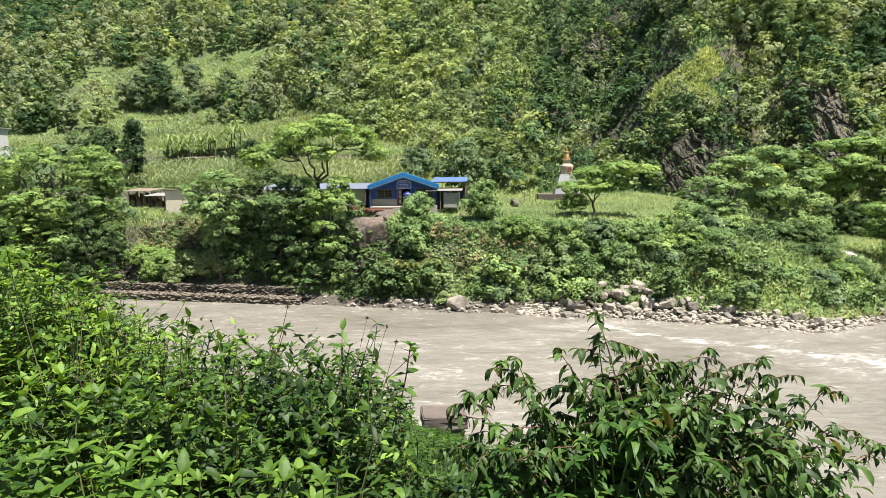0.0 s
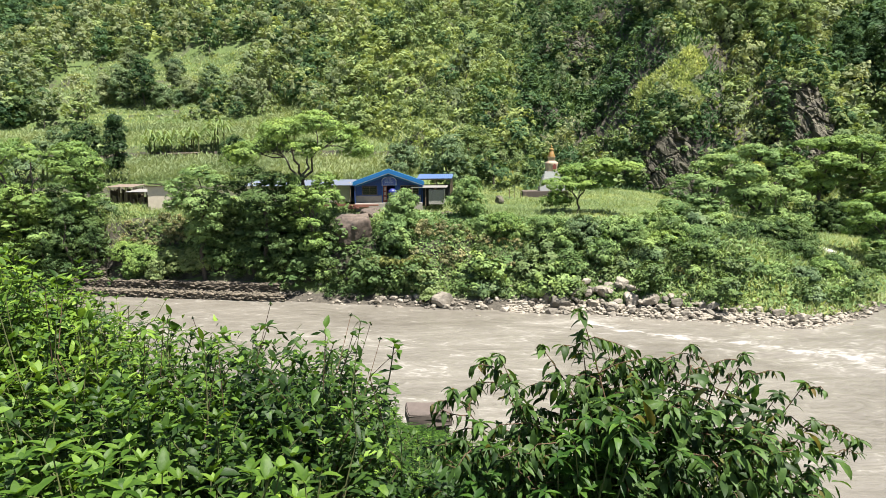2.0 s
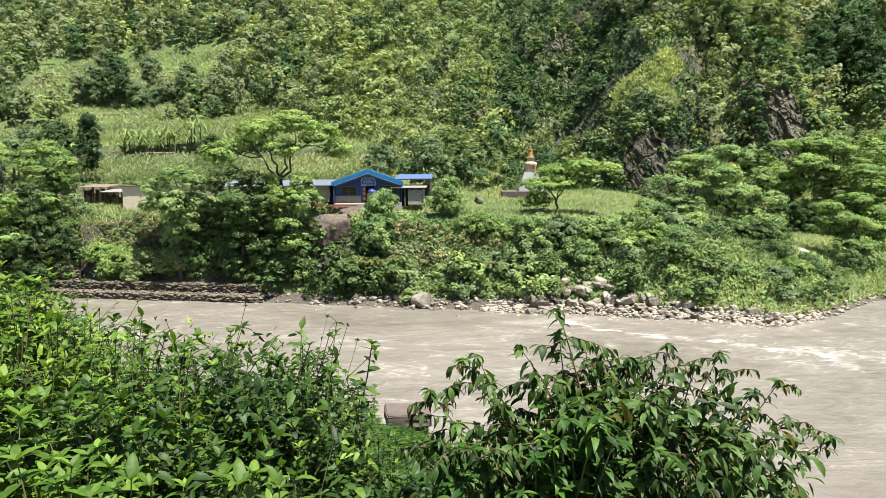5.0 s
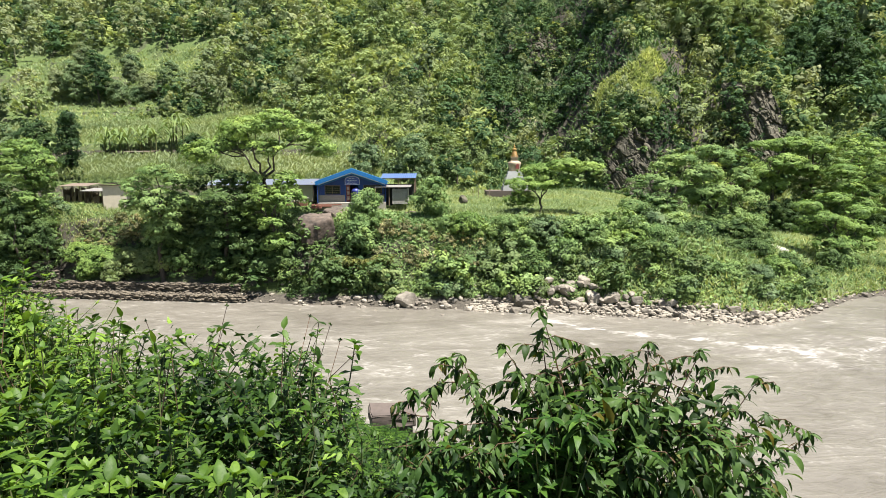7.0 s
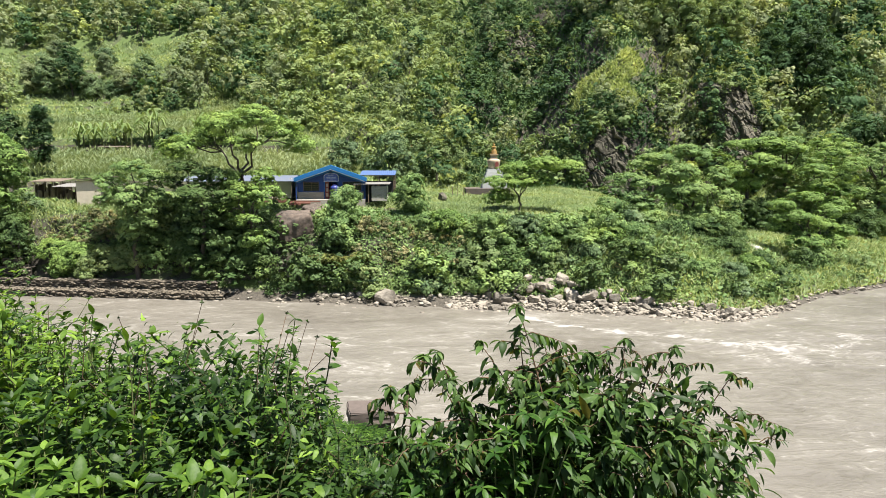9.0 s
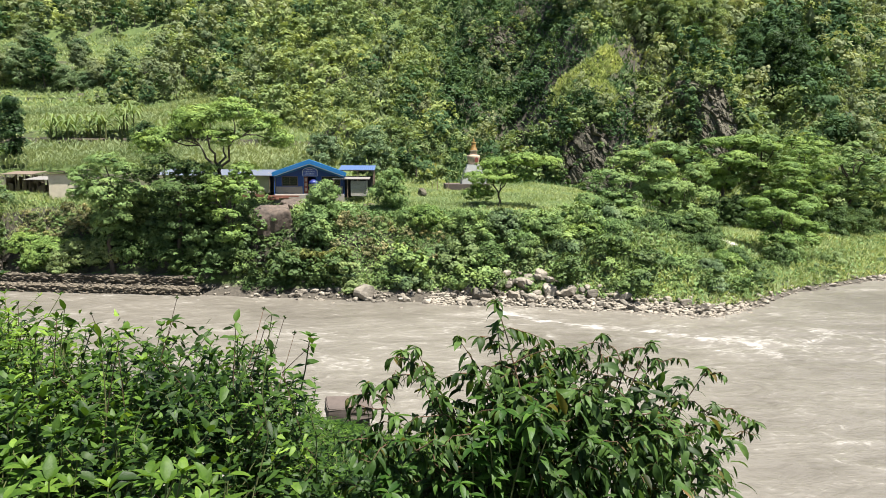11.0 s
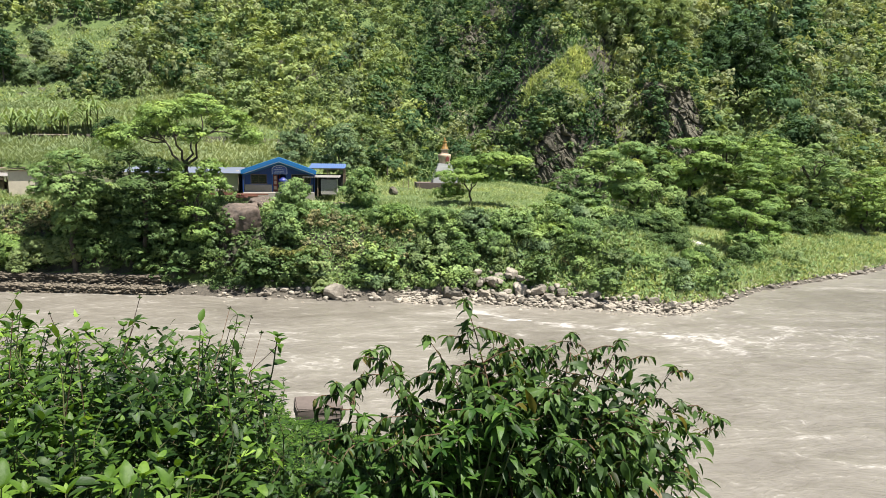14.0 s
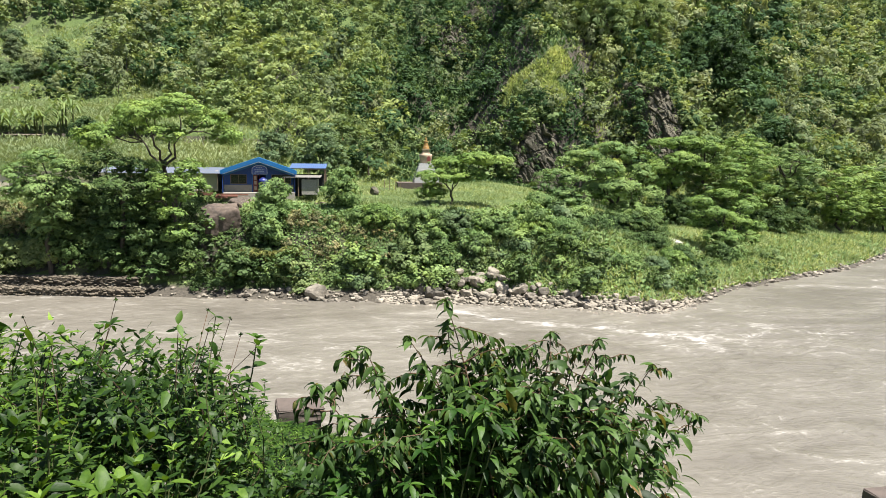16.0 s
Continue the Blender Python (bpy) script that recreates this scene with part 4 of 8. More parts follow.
    T("layered " + um + " under the wooded slope", 62.0, 104, at_ground(62, 104), 8.5, 14.5, 4.6, 115, (0, 0), 0, 9000, 0.36,
      crown_pads=((61, 104, 13.8, 2.7, 0.8), (65.2, 105, 12.9, 2.5, 0.9), (66.7, 104, 14.7, 2.3, 0.9), (61.5, 103, 11.2, 2.7, 1.1), (66.1, 104, 10.3, 2.7, 1.1), (63.5, 103, 8.4, 2.3, 1.0), (64.7, 106, 16.5, 2.2, 0.8)))
    for i, (x, y, top, r) in enumerate([(66, 110, 16.2, 5.2), (80, 117, 18.4, 6.0), (91, 116, 12.2, 5.4), (60, 111, 20.5, 4.4), (98, 122, 15.0, 6.4), (108, 128, 13.0, 7.0), (71, 118, 21.5, 5.2), (86, 122, 15.0, 6.0), (104, 120, 9.5, 5.0), (116, 132, 16, 7.0)]):
        g = at_ground(x, y)
        T(um + " under the wooded slope", x, y, g, g + (top - g) * 0.55, top, r, 120 + i, (0, 0), 17, 5000, 0.37, 0.6, flat=0.36, material=(LEAF_UMBRELLA, LEAF_SHRUB)[i % 2])
    T("drooping grey-green tree on the bank edge", -33.8, 75.5, at_ground(-33.8, 75.5), 9.6, 14.6, 3.4, 140, (0, 0), 0, 9000, 0.32, 0.4, material=LEAF_SHRUB,
      crown_pads=((-34, 75.5, 14.5, 2.2, 0.8), (-36.7, 76.5, 12.9, 2.0, 0.9), (-31.4, 74.5, 13.3, 1.8, 0.9), (-36.8, 75.5, 10.9, 1.7, 1.0), (-33.3, 74.5, 11.3, 2.6, 1.2), (-31.3, 75.5, 10.6, 1.7, 1.2)))
    # Deep leaf colour: its own dark green plus the spreading crown's shade.
    T("drooping dark tree under the spreading crown", -26.0, 75.2, at_ground(-26, 75.2), 9.4, 14.4, 4.0, 141, (0, 0), 0, 7000, 0.33, 0.5, material=LEAF_DEEP_SHADE,
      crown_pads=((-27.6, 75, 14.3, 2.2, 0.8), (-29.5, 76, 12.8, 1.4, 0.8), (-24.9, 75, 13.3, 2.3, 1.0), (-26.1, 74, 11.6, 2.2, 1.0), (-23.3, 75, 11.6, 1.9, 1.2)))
    T("small " + um + " drooping over the bank", -20.4, 74.6, at_ground(-20.4, 74.6), 8.4, 12.4, 3.6, 158, (0, 0), 0, 6500, 0.33,
      crown_pads=((-21.4, 74.5, 11.6, 2.0, 1.0), (-19.4, 74, 11.2, 1.8, 1.0), (-20.3, 73, 8.6, 1.6, 0.6), (-23.1, 75, 9.6, 1.9, 1.0), (-18.3, 75.5, 11.5, 1.4, 0.9), (-19.9, 73.5, 6.5, 1.5, 0.9), (-22.6, 75.5, 13.2, 1.8, 0.9), (-19.0, 76, 13.3, 1.6, 0.9)))
    for i, (x, y, top, w) in enumerate(((26.5, 74.5, 8.2, 5.0), (29.6, 75.5, 8.8, 5.4), (33.0, 77.0, 9.0, 5.6), (36.4, 79.0, 8.0, 4.6), (23.0, 73.6, 8.0, 4.4), (30.5, 73.6, 6.4, 4.0), (34.6, 75.6, 6.4, 4.2), (19.6, 73.0, 7.6, 3.8), (15.4, 73.2, 9.0, 4.2), (10.6, 73.8, 9.6, 4.0), (6.4, 74.4, 9.4, 3.8), (1.8, 75.2, 9.8, 3.8), (12.8, 72.2, 6.8, 3.4), (17.6, 71.4, 6.0, 3.4), (22.6, 71.0, 6.2, 4.2), (36.0, 73.2, 4.6, 3.0), (39.0, 76.4, 4.6, 3.0), (32.4, 69.6, 4.2, 2.8), (28.6, 68.6, 4.2, 3.0), (47.0, 81.6, 4.4, 3.2), (50.0, 83.2, 4.4, 3.4), (25.4, 69.2, 4.6, 2.8))):
        # Deep leaves put the tall tree's underside shade into bushes below it.
        round_tree("dense dark green bush on the sloping bank", x, y, at_ground(x, y), top, w, 170 + i, 2400, 0.26, LEAF_DEEP_SHADE if i in (0, 1, 2, 3, 5, 6, 16, 19) else (LEAF_SHRUB, LEAF_ROUND, LEAF_SHRUB, LEAF_UMBRELLA)[i % 4], 0.05, 13, "bushes on the bank")
    # Shade under the bank trees is coloured into these leaves.
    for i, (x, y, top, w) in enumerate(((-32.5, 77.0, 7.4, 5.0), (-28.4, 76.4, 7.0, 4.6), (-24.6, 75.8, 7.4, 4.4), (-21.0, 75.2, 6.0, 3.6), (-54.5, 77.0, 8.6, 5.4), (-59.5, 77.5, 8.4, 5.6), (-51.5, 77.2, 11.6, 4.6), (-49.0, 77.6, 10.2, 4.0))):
        round_tree("bush under the bank trees, shade put into dark leaves", x, y, at_ground(x, y), top, w, 190 + i, 2400, 0.26, LEAF_DEEP_SHADE, 0.05, 13, "bushes on the bank")
    for i, (x, y, top, w) in enumerate(((-41.5, 77.8, 5.6, 4.4), (-38.0, 77.2, 5.4, 4.2), (-44.8, 78.4, 6.0, 4.0), (-35.4, 76.8, 5.4, 3.4), (-43.2, 77.0, 4.6, 3.2), (-39.8, 76.4, 4.4, 3.2))):
        round_tree("bright yellow-green bush on the bank over the river wall", x, y, at_ground(x, y), top, w, 210 + i, 2800, 0.24, (LEAF_UMBRELLA, LEAF_HILL_A)[i % 2], 0.05, 13, "bushes on the bank")
    # Leaf colour here holds the shade at the foot of the trees.
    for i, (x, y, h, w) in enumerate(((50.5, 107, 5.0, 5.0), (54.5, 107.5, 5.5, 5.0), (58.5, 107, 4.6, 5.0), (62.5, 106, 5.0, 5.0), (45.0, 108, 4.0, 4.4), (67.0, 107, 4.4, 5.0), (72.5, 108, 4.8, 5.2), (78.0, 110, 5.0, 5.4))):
        round_tree("dense dark bush under the trees of the slope's foot", x, y, at_ground(x, y), at_ground(x, y) + h, w, 230 + i, 1900, 0.34, LEAF_DEEP_SHADE, 0.05, 12, "bushes at the slope's foot")
    round_tree("upright leafy tree before the blue house", -10.0, 76, at_ground(-10.0, 76), 12.6, 3.6, 143, 1500, 0.36, LEAF_SHRUB)
    round_tree("bushy tree on the bank below the blue house", -10.6, 75, at_ground(-10.6, 75), 9.6, 4.4, 144, 1500, 0.36, LEAF_SHRUB)
    round_tree("compact round tree with drooping leaves", -2.5, 79, at_ground(-2.5, 79), 13.6, 4.6, 145, 2000, 0.38, LEAF_SHRUB)
    round_tree("tall dark evergreen tree beside the field", -58.0, 100, at_ground(-58, 100), 24.0, 3.4, 146, 1900, 0.45, LEAF_DARK, 0.1)
    round_tree("dark leafy tree beside the field", -63.5, 101, at_ground(-63.5, 101), 23.5, 5.5, 147, 1500, 0.45, LEAF_DARK, 0.2)
    round_tree("dark leafy tree beside the field", -69.5, 103, at_ground(-69.5, 103), 22.0, 6.0, 148, 1500, 0.45, LEAF_ROUND, 0.2)
    round_tree("broad dark green bush above the terrace", -80, 97, at_ground(-80, 97), 20.8, 8.5, 156, 1500, 0.45, LEAF_ROUND, 0.1)
    round_tree("broad dark green bush above the terrace", -72.5, 97, at_ground(-72.5, 97), 19.6, 7.5, 157, 1500, 0.45, LEAF_ROUND, 0.1)
    round_tree("dark leafy tree behind the roofs", -6.0, 101, at_ground(-6, 101), 20.4, 7.0, 149, 1900, 0.45, LEAF_ROUND, 0.2)
    round_tree("small tree at the field edge", -13.5, 104, at_ground(-13.5, 104), 19.2, 4.6, 150, 1100, 0.45, LEAF_ROUND, 0.2)
    round_tree("dark round tree at the terrace edge", -46.0, 118, at_ground(-46, 118), 21.0, 5.0, 151, 1100, 0.45, LEAF_DARK, 0.1)
    round_tree("tall dark tree rising from the wooded slope", 85.0, 150, at_ground(85, 150), 45.5, 10.0, 152, 5200, 0.46, LEAF_DARK, 0.1, 16)
    round_tree("tall dark tree rising from the wooded slope", 77.0, 153, at_ground(77, 153), 47.0, 8.5, 153, 4400, 0.46, LEAF_HILL_B, 0.1, 14)
    round_tree("bright green tree above the crag", 52.0, 140, at_ground(52, 140), at_ground(52, 140) + 12, 9.5, 154, 4200, 0.42, LEAF_HILL_A, 0.2, 14)
    round_tree("bright green tree above the crag", 62.0, 142, at_ground(62, 142), at_ground(62, 142) + 13, 10.0, 155, 4200, 0.42, LEAF_HILL_A, 0.2, 14)
    for i, (x, y, h, w, m) in enumerate(((-107.5, 191, 12.5, 7.0, LEAF_ROUND), (-101.0, 191, 15.0, 8.0, LEAF_HILL_B), (-95.5, 191, 7.0, 5.0, LEAF_ROUND), (-94.5, 197, 6.5, 3.4, LEAF_PINE), (-98.5, 207, 4.6, 5.6, LEAF_ROUND),
                                        (-85.5, 190, 7.0, 7.4, LEAF_PINE), (-80.0, 190.5, 11.0, 8.6, LEAF_ROUND), (-113.0, 193, 9.5, 7.0, LEAF_PINE), (-89.0, 189, 4.6, 5.0, LEAF_ROUND), (-112.0, 205, 11.0, 8.0, LEAF_PINE))):
        round_tree("leafy green tree standing in the hillside clearing", x, y, at_ground(x, y), at_ground(x, y) + h, w, 250 + i, 2400, 0.5, m, 0.15, 13)


far_bank_trees()


def bank_shrubs():
    """Shrubs that cover the far bank from the stones up to the meadow's edge."""
    rng = np.random.RandomState(200)
    kinds = []
    for i in range(9):
        cl = []
        for j in range(rng.randint(5, 9)):
            a, r, q = rng.uniform(0, 6.28), rng.uniform(0.1, 0.55), rng.uniform(0.28, 0.45)
            cl.append((r * math.cos(a), r * math.sin(a), rng.uniform(0.15, 0.75), q, q, q * rng.uniform(0.6, 0.95)))
        v, f, tone = tufts(rng, cl, 46, 24, 0.22, 0.105, 0.7, 0.45, 0.46, 0.2)
        # Dark-toned hearts carry each shrub's inner shade as colour.
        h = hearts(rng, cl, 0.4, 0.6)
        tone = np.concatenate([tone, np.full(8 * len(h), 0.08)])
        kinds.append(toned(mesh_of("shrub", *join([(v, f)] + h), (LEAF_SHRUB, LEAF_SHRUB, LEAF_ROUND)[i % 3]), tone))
    words = ["leafy green shrub on the steep river bank", "pale green shrub overhanging the river bank", "dark green shrub on the steep river bank"]
    n = 0
    for i in range(900):
        x = rng.uniform(-72, 96)
        ys = float(np.interp(x, SHORE_X, SHORE_Y))
        w = float(np.interp(x, [-60, -20, -5, 0, 25, 45, 70, 100], [11, 11, 9.5, 8.5, 9.5, 13, 12, 12]))
        s = rng.uniform(2.6, w)
        y = ys + s / float(np.interp(x, [28, 45, 90], [1, 0.82, 0.72]))
        if -51 < x < -22 and s < 3.8 or (-47 < x < -37.6 or -9 < x < 3) and s > 4.6:
            continue
        if -22 < x < -11.5 and 1.6 < s < 12 and rng.rand() < (1.0 if s > 4 and x > -19.5 else 0.8):
            continue
        if x > 14 and rng.rand() < (0.62 if s < 6 else 0.4):
            continue
        sz = rng.uniform(0.7, 2.1) * (1.15 if x < 0 else 1.0) * (0.72 if x > 36 else 1) * float(np.interp(s, [3, 6, 8, 12], [1.0, 0.8, 0.5, 0.5] if x > -14 else [1.1, 1.0, 0.8, 0.6]))
        k = i % 9
        ob = single("shrub", kinds[k], words[k % 3], "shrub", pose(x, y, at_ground(x, y, 0.15), rng.normal() * 6, rng.normal() * 6, rng.uniform(0, 360)), "shrubs on the far bank")
        ob.scale = (sz * rng.uniform(0.85, 1.2), sz * rng.uniform(0.85, 1.2), sz * rng.uniform(0.75, 1.15))
        n += 1
        if n >= 230:
            break
    # taller shrubs where the bank meets the meadow
    for i, (x, y, q) in enumerate(BANK_TOP):
        ob = single("shrub", kinds[i % 9], "tall leafy shrub at the meadow's edge above the stones", "shrub", pose(x, y, at_ground(x, y, 0.2), 0, 0, rng.uniform(0, 360)), "shrubs on the far bank")
        ob.scale = (q, q, q * 1.1)


BANK_TOP = ((5.6, 75.5, 1.7), (7.8, 75.0, 2.2), (10.6, 74.6, 1.9), (13.2, 74.2, 2.5), (16.0, 73.6, 2.2), (12.0, 72.0, 1.8), (18.6, 74.6, 2.6), (20.4, 73.0, 2.2), (22.8, 74.5, 2.4), (25.5, 75.0, 2.0), (27.6, 73.6, 1.8), (2.0, 75.5, 1.6), (-1.2, 75.8, 1.7), (30.6, 76.5, 1.9))
bank_shrubs()


def meadow():
    rng = np.random.RandomState(300)
    n = 130000
    x = rng.uniform(-50, 100, n)
    ys = np.interp(x, SHORE_X, SHORE_Y)
    y = ys + 7 + rng.rand(n) * (hill_foot(x) + 3 - ys - 7)
    z = land(x, y)
    ok = (y < 121) & ~((x < -8) & (y > 84))
    P = np.stack([x, y, z - 0.05], -1)[ok]
    tall = 0.55 + 0.35 * waves(P[:, 0], P[:, 1], 11, 33)
    h = rng.uniform(0.5, 1.2, len(P)) * np.clip(tall, 0.3, 1.2)
    V, F = blades(rng, P, h, 0.03 + 0.05 * h, 0.85)
    single("meadow_grass", mesh_of("meadow_grass", V, F, LEAF_GRASS), "rough light green meadow grass on the river terrace", "grass", kind="stuff")
    # open grass on the terraces higher up
    n = 150000
    x, y = rng.uniform(-138, 62, n), rng.uniform(84, 228, n)
    ok = grass_mask(x, y) | ((x < -4) & (y < hill_foot(x) + 3) & in_view(x, y, 15 + 0 * x))
    ok = ok & ~((x > -66) & (x < -12) & (y > 97) & (y < 118.5) & (rng.rand(n) < 0.6))
    P = np.stack([x, y, land(x, y) - 0.05], -1)[ok]
    h = rng.uniform(0.35, 1.0, len(P)) * np.interp(P[:, 1], [90, 180], [0.8, 1.5])
    V, F = blades(rng, P, h, 0.16 * h, 0.9)
    single("terrace_grass", mesh_of("terrace_grass", V, F, LEAF_GRASS), "bright grass on open hillside terraces", "grass", kind="stuff")
    # weeds low on the bank
    n = 100000
    x = rng.uniform(-70, 110, n)
    ys = np.interp(x, SHORE_X, SHORE_Y)
    y = ys + np.interp(x, [14, 24, 34, 60], [2.2, 2.0, 1.1, 1.0]) + rng.rand(n) ** np.interp(x, [10, 30], [0.8, 1.1]) * np.interp(x, [0, 45, 90], [11, 20, 24])
    keep = ~((x > -49) & (x < -20) & (y - ys < 4.8)) & ~((x > -19) & (x < -13.8) & (y - ys > 4))
    P = np.stack([x, y, land(x, y) - 0.05], -1)[keep]
    h = rng.uniform(0.35, 0.9, len(P)) * np.interp(P[:, 0], [8, 20], [1.0, 1.35])
    N = unit(rng.normal(size=(len(P), 3)) * 0.6 + np.array([0, -0.3, 0.8]))
    A = np.cross(N, rng.normal(size=(len(P), 3)))
    P[:, 2] += rng.rand(len(P)) * 0.5
    grassy = rng.rand(len(P)) < np.where((P[:, 0] > -51) & (P[:, 0] < -36) & (P[:, 1] > 79), 0.92, np.interp(P[:, 0], [-5, 14, 40], [0.1, 0.4, 0.72]))
    V, F = blades(rng, P[grassy] - np.array([0, 0, 0.2]), h[grassy] * 0.85, h[grassy] * 0.08, 0.7)
    single("bank_grass", mesh_of("bank_grass", V, F, LEAF_GRASS), "long light green grass on the sloping bank", "grass", kind="stuff")
    P, A, N, h = P[~grassy], A[~grassy], N[~grassy], h[~grassy]
    V, F = leaf_tris(P, A, N, h * 0.5, h * 0.2)
    single("bank_weeds", mesh_of("bank_weeds", V, F, LEAF_SHRUB), "low weeds and creepers over the river bank", "weeds", kind="stuff")


meadow()


def maize(name, x0, x1, y0, y1, row, gap, seed, h=(1.5, 2.2)):
    rng = np.random.RandomState(seed)
    gx, gy = np.meshgrid(np.arange(x0, x1, gap), np.arange(y0, y1, row))
    gx, gy = gx.ravel() + rng.normal(size=gx.size) * 0.14, gy.ravel() + rng.normal(size=gx.size) * 0.12
    keep = rng.rand(len(gx)) < 0.93
    gx, gy = gx[keep], gy[keep]
    B = np.stack([gx, gy, land(gx, gy)], -1)
    n, m = len(B), 9
    H = rng.uniform(*h, n)
    P, A, N, L = [], [], [], []
    for j in range(m):
        a = rng.uniform(0, 6.28, n) + j * 3.14
        u = 0.22 + 0.72 * j / m
        P.append(B + np.stack([0 * H, 0 * H, H * u], -1))
        A.append(np.stack([np.cos(a), np.sin(a), np.full(n, 1.5 - 0.8 * (1 - u))], -1))
        N.append(np.stack([-np.cos(a) * 0.7, -np.sin(a) * 0.7, np.ones(n)], -1))
        L.append(H * 0.36 * rng.uniform(0.7, 1.2, n))
    L = np.concatenate(L)
    V, F = leaf_quads(np.concatenate(P), np.concatenate(A), np.concatenate(N), L, L * 0.13, 0.4)
    sv, sf = blades(rng, B, H * 1.05, np.full(n, 0.03), 0.03)
    V, F = join([halved((V, F)), (sv, sf)])
    single(name, mesh_of(name, V, F, LEAF_MAIZE), "rows of pale green maize plants on a terrace", "maize", kind="stuff")


maize("maize_field", -66, -12, 97.5, 118, 0.85, 0.55, 401)
maize("maize_field", -102, -40, 126, 171, 1.2, 0.85, 402, (1.5, 2.2))


def banana(x, y, seed, h=3.6):
    rng = np.random.RandomState(seed)
    t = thing("banana_plant", "banana plant with long arching pale green leaves", "banana plant", pose(x, y, at_ground(x, y)), "banana plants")
    part_raw("stem", tube([(0, 0, -0.3), (0.05, 0, h * 0.35), (0, 0.05, h * 0.62)], [0.16, 0.13, 0.07], 7), STEM, t, smooth=True)
    for i in range(9):
        a, up = i * 2.4 + rng.uniform(-0.3, 0.3), rng.uniform(0.7, 1.9)
        d = np.array([math.cos(a), math.sin(a), 0])
        n, L = 8, h * rng.uniform(0.6, 0.85)
        s = np.linspace(0, 1, n)
        mid = np.array([0, 0, h * 0.5]) + d * (s * L * 0.72)[:, None] + np.array([0, 0, 1.0]) * (L * (up * s - (0.5 + up * 0.62) * s * s))[:, None]
        wd = 0.19 * np.sin(np.pi * np.clip(s * 0.92 + 0.06, 0, 1)) ** 0.6
        side = np.array([-d[1], d[0], 0])
        V = np.concatenate([mid + side * wd[:, None] - np.array([0, 0, 0.12]) * wd[:, None], mid, mid - side * wd[:, None] - np.array([0, 0, 0.12]) * wd[:, None]])
        k = np.arange(n - 1)
        F = np.concatenate([np.stack([k, k + 1, k + n + 1, k + n], -1), np.stack([k + n, k + n + 1, k + 2 * n + 1, k + 2 * n], -1)])
        part_raw("leaf", (V, F), LEAF_BANANA, t)
    return t


rng = np.random.RandomState(419)
for i in range(30):
    x = -64 + i * 0.95 + rng.normal() * 0.4
    if -48.5 < x < -44.5:
        continue
    banana(x, 121.8 + rng.normal() * 1.0, 420 + i, rng.uniform(3.6, 6.8))
for i, (x, y) in enumerate([(-71, 106), (-68.6, 98.6), (-66.5, 97.8), (-70, 99.5), (-73, 104)]):
    banana(x, y, 460 + i, 4.8)

# ---- the blue house and its neighbours ----
HX, HY, HZ = -12.95, 85.0, 10.35


